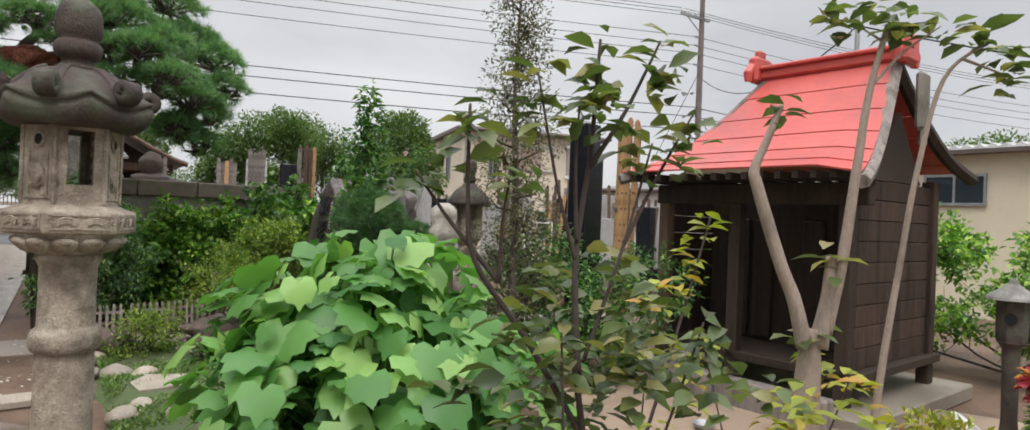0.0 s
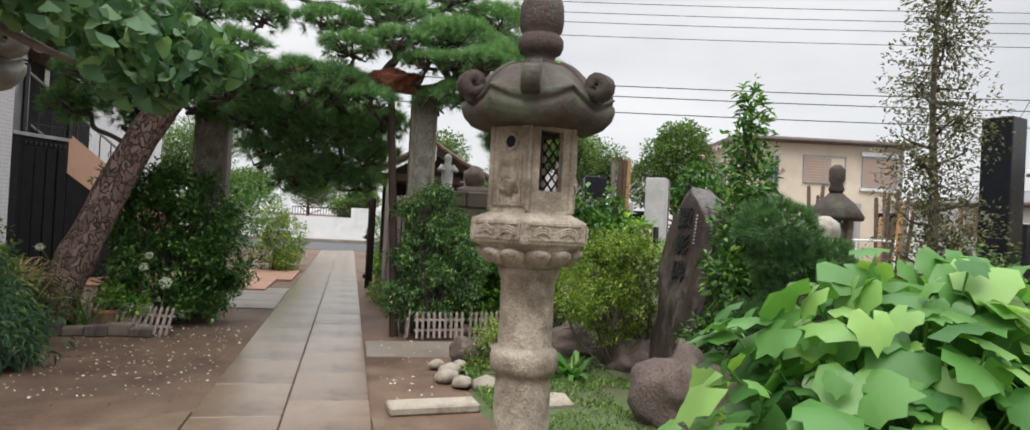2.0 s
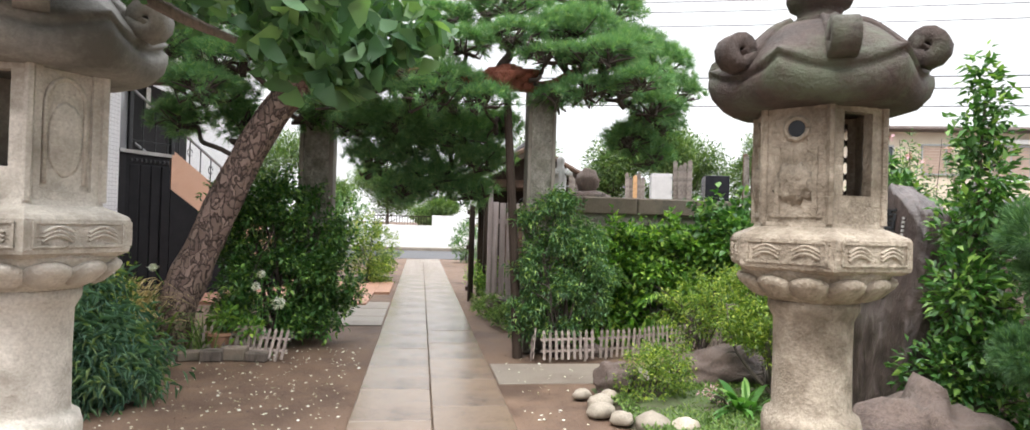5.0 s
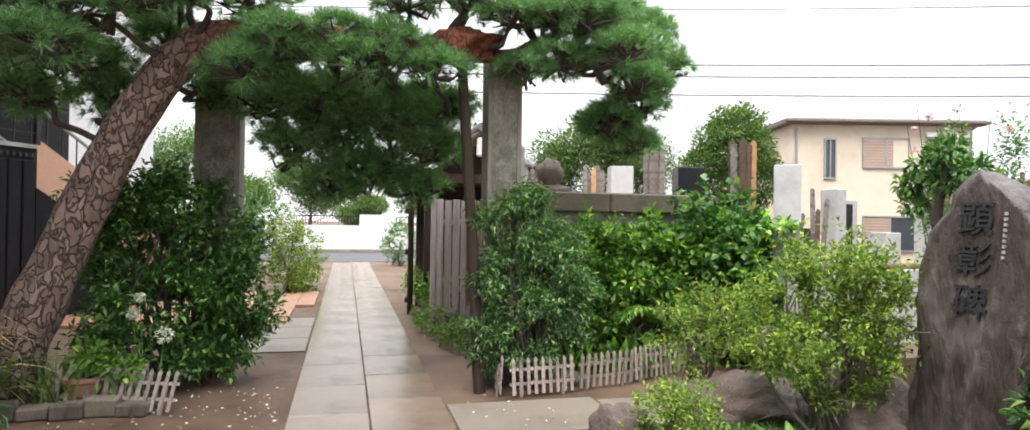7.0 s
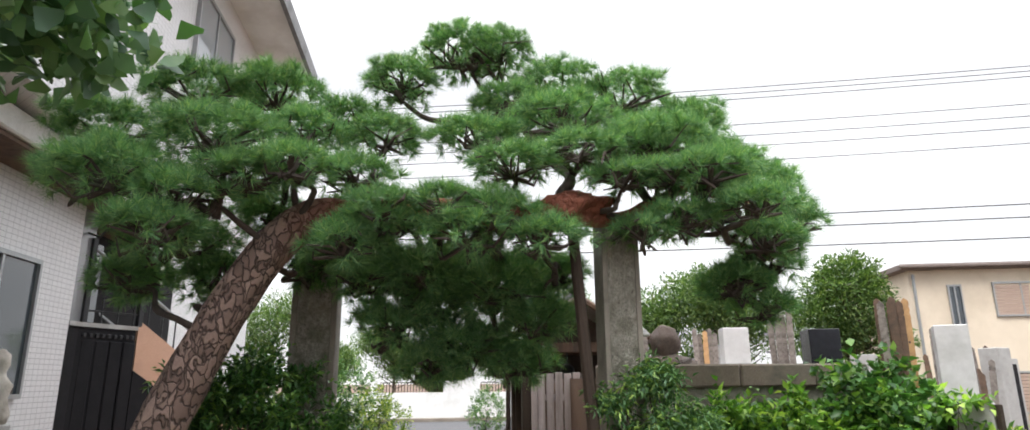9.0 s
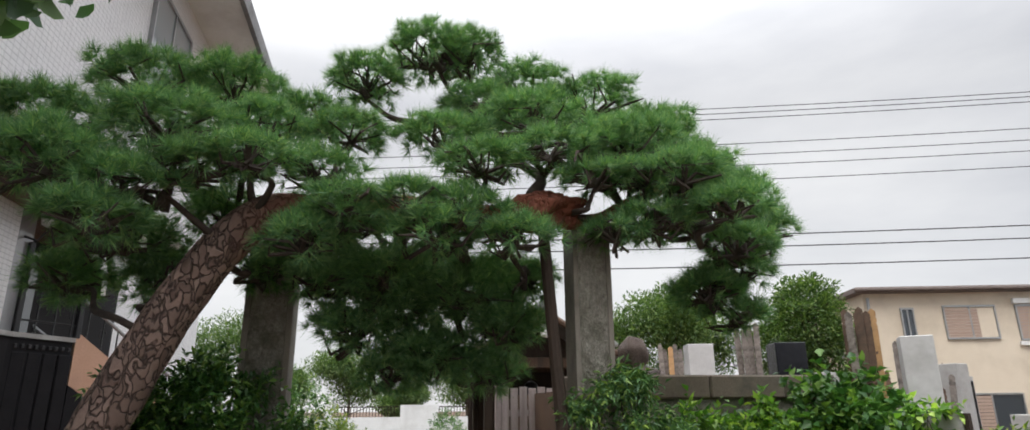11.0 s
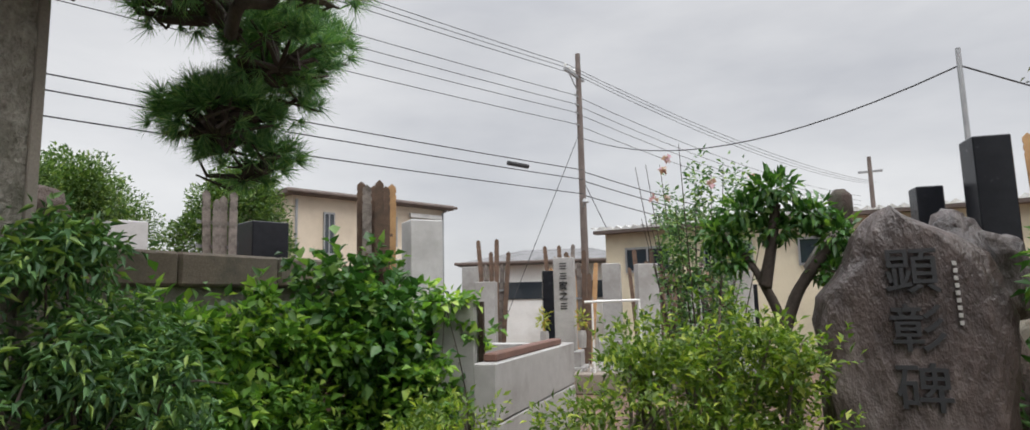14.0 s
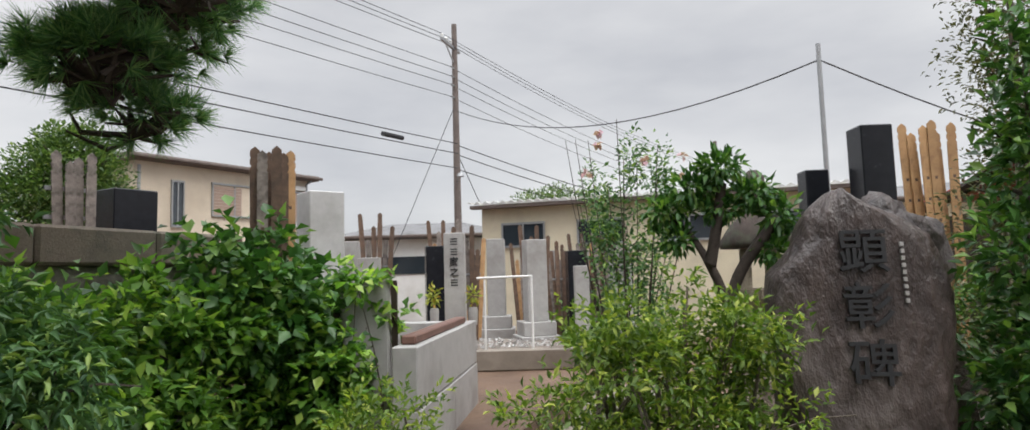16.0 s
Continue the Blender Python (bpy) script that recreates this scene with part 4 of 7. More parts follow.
# cream workshop with a corrugated roof
S = thing("workshop", 14.0, 12.2, 0, "low cream workshop with a white corrugated roof", "building", rz=-90)
part("wall", boxm(0, 8.5, 0, 5, 0, 3.12), CREAM, S)
bm = bmesh.new()
n = 170
lo = [[], []]
for k in range(n + 1):
    x = -0.25 + 9.0 * k / n
    z = 0.035 * math.sin(k * math.pi / 2 * 1.0)
    for r, (y, zz) in enumerate(((-0.35, 3.19), (5.2, 3.46))):
        lo[r].append(bm.verts.new((x, y, zz + z)))
for k in range(n):
    bm.faces.new((lo[0][k], lo[0][k + 1], lo[1][k + 1], lo[1][k]))
bmesh.ops.solidify(bm, geom=bm.faces[:], thickness=0.02)
part("roof", bm, WHITE_PAINT, S, "corrugated white roof sheet")
part("fascia", boxm(-0.2, 8.7, -0.3, -0.02, 3.06, 3.135), ROOF_BROWN, S)
for x in (0.75, 2.6, 4.6, 6.4):
    window(S, 1.0, 0.5, x + 0.3, -0.01, 2.15, 0)
# low white building
W = eaves_house("low_building", 15.4, 17.2, -70, 5.0, 4.0, 2.55, 0.25, WHITE_PAINT, ROOF_GREY, "low white building with a dark window band", 0.1)
part("window_band", boxm(0.4, 4.6, -0.03, 0.0, 1.55, 2.05), GLASS, W)
# cream house behind the red-roofed hall
C = eaves_house("neighbour_house", 17.0, 4.6, -104, 7.0, 5.0, 2.9, 0.3, CREAM, ROOF_GREY, "cream neighbouring house with dark openings", 0.14)
window(C, 1.0, 1.8, 2.2, -0.01, 0.6, 0)
window(C, 0.8, 1.0, 4.4, -0.01, 1.2, 0)


def cable(a, b, sag, r=0.009):
    a, b = Vector(a), Vector(b)
    pts = []
    for k in range(17):
        u = k / 16
        p = a.lerp(b, u)
        p.z -= sag * 4 * u * (1 - u)
        pts.append(p)
    bm = tube(bmesh.new(), pts, [r] * 17, 5)
    ob = solid("overhead_cable", bm, CABLE, "thin black overhead power cable", "cable", kind="", group="overhead cables")
    return ob


PX, PY = 16.24, 13.73
t = thing("utility_pole", PX, PY, 0, "tall brown utility pole with crossarm and insulators", "utility pole")
part("pole", tube(bmesh.new(), [(0, 0, 0), (0, 0, 4.5), (0, 0, 8.75)], [0.12, 0.10, 0.075], 12), POLE_MAT, t)
part("crossarm", boxm(-0.95, 0.35, -0.04, 0.04, 7.98, 8.06), STEEL, t)
part("brace", tube(bmesh.new(), [(-0.1, 0, 7.6), (-0.7, 0, 8.0)], [0.02, 0.02], 6), STEEL, t)
ins = to_mesh("insulator", lathe(bmesh.new(), [(0.03, 0), (0.055, 0.02), (0.03, 0.05), (0.055, 0.08), (0.025, 0.12)], 10), PLASTIC_WHITE, True)
for k in range(3):
    share("insulator", ins, t, Matrix.Translation((-0.9 + 0.3 * k, 0, 8.06)))
for z in (7.42, 7.15, 6.9, 6.55):
    part("bracket", tube(bmesh.new(), [(-0.28, 0, z), (0.16, 0, z)], [0.03, 0.03], 6), STEEL, t)
part("lamp_arm", tube(bmesh.new(), [(0, 0, 4.1), (-0.25, -0.15, 4.25), (-0.5, -0.3, 4.25)], [0.03, 0.025, 0.02], 6), STEEL, t)
part("lamp_head", lathe(bmesh.new(), [(0.02, 4.30), (0.07, 4.27), (0.10, 4.20), (0.09, 4.18)], 12, -0.55, -0.32), STEEL, t, "small street lamp head")
ux, uy = -0.962, 0.275
far_w = (PX + ux * 34, PY + uy * 34)
for k, z in enumerate((8.18, 8.12, 8.05)):
    off = -0.9 + 0.3 * k
    cable((PX + off, PY, z), (far_w[0], far_w[1] + off, z + 0.15), 0.35)
    cable((PX + off, PY, z), (PX + 24, PY - 6.5 + off, 7.6), 0.5)
for k, z in enumerate((7.42, 7.15, 6.9, 6.55)):
    cable((PX - 0.25, PY, z), (far_w[0], far_w[1], z + 0.2), 0.3)
    cable((PX + 0.1, PY, z), (PX + 24, PY - 6.5, z - 0.5), 0.45)
for k, z in enumerate((5.2, 4.92, 4.5)):
    cable((PX - 0.15, PY - 0.1, z), (far_w[0], far_w[1] - 0.3 * k - 1.0, z + 0.1), 0.25, 0.013)
    cable((PX, PY, z), (PX + 20, PY - 8, z - 1.2), 0.4, 0.015)
bx = thing("cable_joint", 13.6, 14.38, 5.02, "black cable joint box hanging on a wire", "cable box")
part("sleeve", tube(bmesh.new(), [(-0.35, 0.1, 0), (0.35, -0.1, 0)], [0.06, 0.06], 8), CABLE, bx)
t = thing("steel_pole", 9.6, 5.1, 0, "slender grey steel pole holding a cable", "pole")
part("pole", tube(bmesh.new(), [(0, 0, 0), (0, 0, 4.85)], [0.04, 0.034], 10), STEEL, t)
cable((PX, PY, 6.2), (9.6, 5.1, 4.6), 0.75, 0.012)
cable((9.6, 5.1, 4.6), (17, -6, 2.6), 0.5, 0.012)
cable((PX, PY, 5.0), (PX + 3, PY - 1.0, 0.6), 0.0, 0.012)
cable((PX, PY, 6.4), (PX - 2.2, PY + 1.6, 0.6), 0.0, 0.010)
for qx, qy, qh in ((36.0, 6.6, 8.3), (60, 5, 8), (63, 8, 8)):
    t = thing("utility_pole", qx, qy, 0, "distant utility pole with a crossarm", "utility pole")
    part("pole", tube(bmesh.new(), [(0, 0, 0), (0, 0, qh)], [0.15, 0.1], 8), POLE_MAT, t)
    part("crossarm", boxm(-0.06, 0.06, -.55, .55, qh - 0.8, qh - 0.7), STEEL, t)

# ---- the leaning pine ----
PB = Vector((-4.02, 9.12, 0))
pine = thing("pine_tree", PB.x, PB.y, 0, "old leaning pine with plated bark and trained cloud-like crown", "pine tree")


def rel(p):
    return Vector(p) - PB


bough = [(-4.06, 9.12, -0.05), (-3.92, 9.13, 0.45), (-3.68, 9.16, 1.1), (-3.3, 9.2, 2.05), (-2.95, 9.22, 2.68), (-2.62, 9.22, 3.0), (-2.16, 9.2, 3.06), (-1.5, 9.15, 3.08), (-0.95, 9.05, 3.0), (-0.55, 8.98, 3.03)]
pts, rr = curve_pts([rel(p) for p in bough], [0.25, 0.205, 0.185, 0.17, 0.165, 0.15, 0.105, 0.10, 0.12, 0.125], 60)
part("trunk", tube(bmesh.new(), pts, rr, 20, 0.16), PINE_BARK, pine, "reddish plated bark trunk", smooth=True)
knob = rock_bm(0.34, 0.17, 0.15, 5, 4, 0.45)
knob.transform(Matrix.Translation(rel((-0.52, 8.98, 3.07))) @ Matrix.Rotation(radians(-12), 4, "Y"))
part("burl", knob, PINE_BARK, pine, "knotted red bark burl", smooth=True)
BOUGHS = [
    [(-0.5, 8.98, 3.03), (-0.15, 9.05, 3.03), (0.25, 9.1, 3.17), (0.75, 9.1, 3.42), (1.05, 9.1, 3.3), (1.25, 9.05, 3.05)],
    [(-0.5, 9.0, 3.1), (-0.45, 9.05, 3.4), (-0.8, 9.1, 3.75), (-1.1, 9.15, 4.1), (-1.3, 9.2, 4.4)],
    [(-0.8, 9.1, 3.75), (-0.4, 9.15, 3.9), (0.1, 9.2, 4.0), (0.6, 9.2, 3.85)],
    [(-1.0, 9.12, 3.7), (-1.5, 9.1, 3.85), (-1.9, 9.15, 4.05)],
    [(-2.7, 9.22, 2.95), (-2.75, 9.1, 3.4), (-3.1, 9.1, 3.65), (-3.6, 9.05, 3.75), (-4.1, 9.0, 3.6)],
    [(-2.75, 9.15, 3.4), (-2.65, 9.15, 3.7), (-2.85, 9.2, 3.95)],
    [(-2.9, 9.2, 2.75), (-3.3, 8.95, 3.05), (-3.8, 8.8, 3.15)],
    [(-1.7, 9.17, 3.08), (-1.6, 9.45, 2.8), (-1.75, 9.7, 2.4), (-1.9, 9.8, 2.1)],
    [(-1.2, 9.12, 3.03), (-1.0, 9.5, 2.7), (-1.05, 9.8, 2.3), (-1.2, 10.0, 1.95)],
    [(-0.8, 9.05, 2.95), (-0.55, 9.4, 2.6), (-0.6, 9.6, 2.2)],
    [(0.7, 9.1, 3.4), (0.68, 9.0, 3.05), (0.85, 8.95, 2.82), (1.15, 9.2, 2.75), (1.5, 9.4, 2.45)],
    [(1.0, 9.1, 3.3), (.85, 9.05, 3.05), (1.0, 9.0, 2.9)],
]


def push_from_cam(p):
    """Pushes the upper crown out along the camera's sight lines to fit its view."""
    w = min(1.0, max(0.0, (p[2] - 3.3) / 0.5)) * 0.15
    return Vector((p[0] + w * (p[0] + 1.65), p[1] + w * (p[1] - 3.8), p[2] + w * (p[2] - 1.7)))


for L in BOUGHS:
    q = [rel(push_from_cam(L[0]))]
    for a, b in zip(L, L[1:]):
        q.append(rel(push_from_cam(a)).lerp(rel(push_from_cam(b)), 0.5) + Vector(rng.normal(0, 0.06, 3)))
        q.append(rel(push_from_cam(b)) + Vector(rng.normal(0, 0.02, 3)))
    k = len(q)
    r0 = 0.075 if L is BOUGHS[0] else 0.06 if L[0][2] > 3.0 and L is not BOUGHS[10] else 0.03
    pts, rr = curve_pts(q, [r0 * (1 - 0.75 * j / (k - 1)) for j in range(k)], k * 4)
    part("limb", tube(bmesh.new(), pts, rr, 8, 0.2), PINE_BARK if L is BOUGHS[0] else TWIG, pine, smooth=True)
PADS = [
    (-4.15, 9.0, 3.62, .5, .5, .26), (-3.55, 9.1, 3.98, .58, .6, .27), (-2.95, 9.2, 4.05, .48, .6, .26), (-3.95, 8.75, 3.2, .5, .45, .26), (-3.25, 8.7, 3.5, .55, .5, .24), (-2.62, 8.95, 3.62, .38, .5, .2),
    (-3.75, 9.5, 2.85, .45, .5, .25), (-4.4, 9.2, 3.3, .35, .4, .2), (-3.6, 8.6, 2.75, .35, .35, .2), (-4.2, 9.9, 2.6, .35, .4, .25),
    (-1.92, 9.2, 4.22, .38, .5, .22), (-1.4, 9.2, 4.52, .5, .55, .28), (-1.05, 9.3, 4.6, .4, .5, .24), (-.55, 9.3, 4.36, .5, .6, .26), (.05, 9.2, 4.26, .52, .6, .25), (.6, 9.2, 4.0, .52, .6, .26), (1.1, 9.1, 3.7, .48, .55, .26),
    (1.5, 9.0, 3.42, .4, .5, .26), (1.72, 8.92, 3.08, .3, .42, .24), (1.5, 8.95, 2.7, .33, .4, .24), (1.2, 9.0, 2.52, .3, .35, .16),
    (-1.35, 8.75, 3.95, .5, .42, .2), (-.6, 8.65, 3.82, .55, .45, .22), (.15, 8.65, 3.66, .55, .45, .22), (.72, 8.75, 3.42, .4, .45, .18), (-2.0, 8.95, 3.62, .36, .4, .17), (-1.5, 8.7, 3.4, .42, .36, .16), (-.5, 8.6, 3.45, .4, .35, .14), (.3, 8.7, 3.3, .35, .35, .12),
    (-2.25, 9.05, 3.32, .4, .4, .15), (-1.75, 8.95, 3.3, .42, .4, .16), (-1.0, 8.8, 3.36, .42, .4, .16), (-1.25, 8.9, 3.62, .5, .42, .17), (-.1, 8.75, 3.28, .35, .35, .12), (-3.05, 8.85, 3.22, .42, .4, .18), (-3.5, 8.75, 3.05, .4, .4, .18), (-2.3, 9.2, 3.85, .4, .45, .18), (-.9, 9.2, 4.05, .5, .5, .2), (.95, 9.0, 3.1, .3, .35, .14),
    (-2.7, 8.75, 3.3, .4, .3, .16), (-1.75, 8.72, 3.05, .4, .25, .15),
    (-2.05, 8.95, 2.9, .34, .36, .15), (-1.35, 8.8, 2.82, .42, .4, .2), (-.75, 8.75, 2.78, .35, .35, .16), (.08, 8.85, 2.86, .32, .3, .12),
    (-1.65, 9.6, 2.62, .5, .5, .26), (-1.0, 9.65, 2.5, .5, .5, .3), (-1.95, 9.8, 2.2, .42, .45, .28), (-1.25, 10.0, 2.0, .55, .5, .28), (-.65, 9.6, 2.22, .35, .42, .28), (-1.6, 9.9, 1.85, .4, .4, .2), (-.8, 9.9, 1.85, .35, .4, .18), (-2.2, 9.6, 2.55, .3, .35, .22),
]
PADS += [(1.45, 9.0, 2.32, .3, .32, .2), (1.15, 8.9, 2.5, .32, .34, .2), (1.3, 8.6, 2.85, .34, .34, .2), (.9, 8.45, 3.0, .35, .32, .18), (.35, 8.75, 2.95, .34, .3, .16), (.0, 8.7, 3.5, .4, .32, .2), (.55, 8.55, 3.3, .36, .32, .2), (-2.0, 9.85, 3.15, .42, .3, .16), (-1.5, 9.9, 3.22, .42, .3, .17), (-1.0, 9.85, 3.2, .4, .3, .16), (-2.45, 9.9, 3.2, .35, .3, .2), (-2.7, 10.0, 2.75, .3, .3, .25), (-3.1, 9.9, 3.2, .4, .35, .25), (-3.5, 9.85, 2.6, .35, .3, .3), (-1.9, 10.1, 2.72, .45, .4, .24), (-1.3, 10.2, 2.85, .45, .4, .22), (-.75, 10.1, 2.75, .4, .4, .22), (-2.25, 10.0, 2.9, .35, .35, .2), (-.45, 9.8, 2.65, .3, .35, .2), (-1.5, 9.9, 2.4, .5, .4, .25)]
GAPS = [(-1.22, 4.14, .25), (-1.58, 3.72, .24), (-1.96, 3.5, .22), (-1.75, 3.3, .16), (.88, 3.0, .22), (-.12, 3.16, .16)]


def covers_view_gap(b):
    """True if a pad, seen from the camera, covers one of the sky gaps."""
    k = 5.42 / (b[1] - 3.78)
    x, z = -1.65 + (b[0] + 1.65) * k, 1.7 + (b[2] - 1.7) * k
    return any((x - g[0]) ** 2 + (z - g[1]) ** 2 < g[2] ** 2 for g in GAPS)


PADS = [(b[0] - .1, b[1] + .4, *b[2:]) if b[0] > .9 else b for b in PADS if not covers_view_gap(b)]
PADS = [(b[0], b[1], b[2] - (.09 if b[0] > -.8 and b[2] > 3.5 else 0), *b[3:]) for b in PADS]
PADS += [(-2.02, 8.76, 3.0, .3, .22, .16), (-1.55, 8.76, 3.03, .34, .22, .17), (-1.12, 8.74, 3.0, .32, .22, .16), (-2.3, 8.85, 2.72, .3, .28, .2)]
NODES = [push_from_cam(p) for L in BOUGHS for p in L] + [Vector(p) for p in bough[3:]]
tp, to = [], []
tw = bmesh.new()
for i, b in enumerate(PADS):
    b = (*push_from_cam(b), b[3] * 0.92, b[4] * 0.92, b[5] * 0.9)
    shade = PADS[i][1] > 9.5 and PADS[i][2] < 3.3
    n = int((1000 if shade else 980) * (b[3] * b[4] + b[3] * b[5] + b[4] * b[5]))
    p, o = blob_points(n, [b], 0.75 if shade else 0.42)
    low = (o[:, 2] < -0.1) & (rng.random(n) < (0.6 if shade else 0.85))
    tp.append(p[~low]), to.append(o[~low])
    c = Vector(b[:3]) - Vector((0, 0, b[5] * 0.5))
    root = min(NODES, key=lambda v: (v - c).length)
    if (root - c).length < 1.3:
        q = [root.lerp(c, u) + Vector(rng.normal(0, 0.07, 3)) * (0 < u < 1) for u in (0, .25, .5, .75, 1)]
        pts, rr = curve_pts([rel(v) for v in q], [0.034, 0.03, 0.025, 0.02, 0.014], 17)
        part("branch", tube(bmesh.new(), pts, rr, 6, 0.25), TWIG, pine, smooth=True)
    for j in range(18):
        e = Vector(b[:3]) + Vector((rng.uniform(-1, 1) * b[3], rng.uniform(-1, 1) * b[4], rng.uniform(-0.6, 0.6) * b[5])) * 0.85
        mid = c.lerp(e, 0.5) + Vector(rng.normal(0, 0.07, 3))
        tube(tw, [rel(c), rel(mid), rel(e)], [0.018, 0.013, 0.006], 4)
part("twigwork", tw, TWIG, pine, "dark crooked twigs", kind="stuff")
tp, to = np.concatenate(tp), np.concatenate(to)
NEED = 40
base = np.repeat(tp, NEED, 0)
out = np.repeat(unit(to + np.array([0, 0, 0.55]) + rng.normal(0, 0.3, to.shape)), NEED, 0)
nd = unit(out * 0.8 + unit(rng.normal(0, 1, base.shape)) * 0.85)
nl = rng.uniform(0.08, 0.15, (len(base), 1))
sd = unit(np.cross(nd, rng.normal(0, 1, nd.shape))) * 0.0030
nv = np.stack([base + sd, base - sd, base + nd * nl - np.array([0, 0, 0.008])], 1).reshape(-1, 3) - np.array(PB)
raw_part("needles", nv, np.arange(len(nv)).reshape(-1, 3), NEEDLE, pine, "long green needle tufts in layered pads", "stuff")

# ---- shrubs and hedges ----
bush("hedge_bush", -2.98, 9.72, [(0, 0, 0.62, .78, .62, .6), (-.2, .1, 1.25, .62, .55, .5), (.3, 0, 1.15, .55, .5, .5), (-.45, 0, 1.6, .35, .35, .3), (0.05, .1, 1.72, .35, .35, .25), (.5, -.1, .6, .4, .45, .5)], 17000, 0.075, 0.032, HEDGE_LEAF, "dense dark green evergreen bush beside the path", stems=14, stem_r=0.018, clump=0.17, tufts=125)
nand = bush("nandina_bush", 0.15, 8.92, [(0, 0, .6, .46, .36, .42), (-.12, .05, 1.05, .36, .32, .34), (.16, 0, 1.35, .3, .26, .28), (-.3, -.05, .4, .3, .3, .3), (.4, .05, .75, .26, .28, .4), (-.28, .05, 1.45, .2, .2, .2), (.0, .05, 1.68, .22, .2, .18), (.34, -.05, 1.2, .2, .2, .2), (-.38, 0, 1.0, .18, .2, .18)], 17000, 0.058, 0.018, NANDINA_LEAF, "bluish green heavenly bamboo bush behind the picket fence", stems=18, droop=0.4, shell=0.75, clump=0.13, tufts=110)
bush("ivy_hedge", 1.6, 9.78, [(-.75, 0, .65, .5, .35, .65), (-.2, 0, .75, .5, .36, .68), (.35, 0, .72, .5, .36, .7), (.9, 0, .75, .42, .4, .72), (1.05, -.25, .6, .3, .4, .6), (.75, -.12, 1.25, .4, .3, .3), (-.5, 0, 1.25, .45, .3, .28), (.2, 0, 1.3, .45, .3, .28)], 19000, 0.085, 0.048, IVY_LEAF, "tangled bright green hedge covering the stone wall", stems=22, stem_r=0.01, clump=0.15, tufts=170)
bush("creeper", 2.75, 9.68, [(0, 0, 1.45, .25, .2, .35), (.2, -.1, 1.0, .35, .25, .4), (.15, -.3, .7, .28, .3, .55), (-.2, -.3, 1.3, .25, .2, .3), (-.35, 0.1, 1.5, .3, .22, .3)], 4200, 0.10, 0.075, HEDGE_LEAF, "dark glossy creeper climbing the grave stones", stems=8, stem_r=0.008)
az = [(0, 0, .62, .42, .44, .34), (-.2, .12, 1.0, .34, .38, .28), (.2, -.12, 1.05, .34, .38, .28), (0, 0, 1.28, .34, .38, .2), (.3, .1, .72, .26, .34, .26), (-.32, -.15, .68, .28, .34, .26), (-.1, .42, .75, .32, .26, .3), (.1, -.42, .85, .3, .26, .28), (0, .3, 1.2, .25, .22, .16), (.05, -.36, 1.22, .25, .2, .16)]
bush("azalea_bush", 1.70, 6.95, az, 15000, 0.042, 0.018, AZALEA_LEAF, "airy yellow-green azalea bush with bare inner branches", stems=34, stem_r=0.012, upness=0.5, stem_mat=BARK, shell=0.38, clump=0.11, tufts=190)
bush("azalea_bush", 1.4, 8.15, [(0, 0, .6, .34, .3, .3), (.3, .1, .7, .32, .3, .3)], 2600, 0.05, 0.02, AZALEA_LEAF, "low yellow-green azalea bush by the flat rock", stems=10, upness=0.7)
bush("dwarf_shrub", 0.55, 6.95, [(0, 0, .24, .28, .26, .24), (.15, .1, .3, .22, .22, .2)], 3000, 0.035, 0.016, AZALEA_LEAF, "small golden-green dwarf shrub between stones", stems=6, stem_r=0.006)
bush("hedge_strip", 0.05, 14.2, [(0, 0, .45, .5, .6, .28), (0, 1.0, .45, .5, .6, .28), (-.05, -1.0, .42, .45, .6, .26)], 6000, 0.05, 0.025, IVY_LEAF, "low clipped hedge in front of the wooden fence", stems=6)
bush("ground_shrub", -0.25, 11.9, [(0, 0, .16, .28, .6, .16), (0, 1.0, .18, .26, .5, .17), (.1, -.9, .14, .25, .5, .14)], 4500, 0.04, 0.02, MOSS_LEAF, "low green ground cover along the path", stems=4)
bush("garden_shrub", -2.55, 17.2, [(0, 0, .5, .5, .6, .5), (.1, .8, .7, .55, .6, .6), (.3, -.2, .3, .35, .4, .3), (-.1, .2, 1.15, .4, .45, .4)], 6800, 0.06, 0.03, AZALEA_LEAF, "light green leafy shrub near the terracotta court", stems=8)
bush("round_bush", 0.3, 25.2, [(0, 0, .75, .6, .6, .75)], 3500, 0.06, 0.035, HEDGE_LEAF, "clipped round bush by the gate", stems=5)
bush("round_bush", -4.6, 23.0, [(0, 0, .9, 1.2, 1.0, .9), (.6, .8, 1.4, .9, .9, .9)], 5500, 0.09, 0.05, HEDGE_LEAF, "dark evergreen bush beside the building steps", stems=6)
# feathery and grassy plants by the pine
bush("feathery_bush", -3.85, 7.1, [(0, 0, .35, .42, .4, .35), (-.3, .2, .75, .4, .4, .35), (.15, .1, .2, .3, .3, .2)], 7000, 0.10, 0.012, FEATHER_LEAF, "drooping blue-green feathery bush by the lantern", stems=10, droop=0.5, upness=-0.1)
bush("golden_shrub", -4.25, 7.7, [(0, 0, .75, .42, .45, .45), (-.3, .2, 1.1, .3, .3, .3)], 4200, 0.06, 0.018, AZALEA_LEAF, "golden green fine-leaved shrub", stems=8)
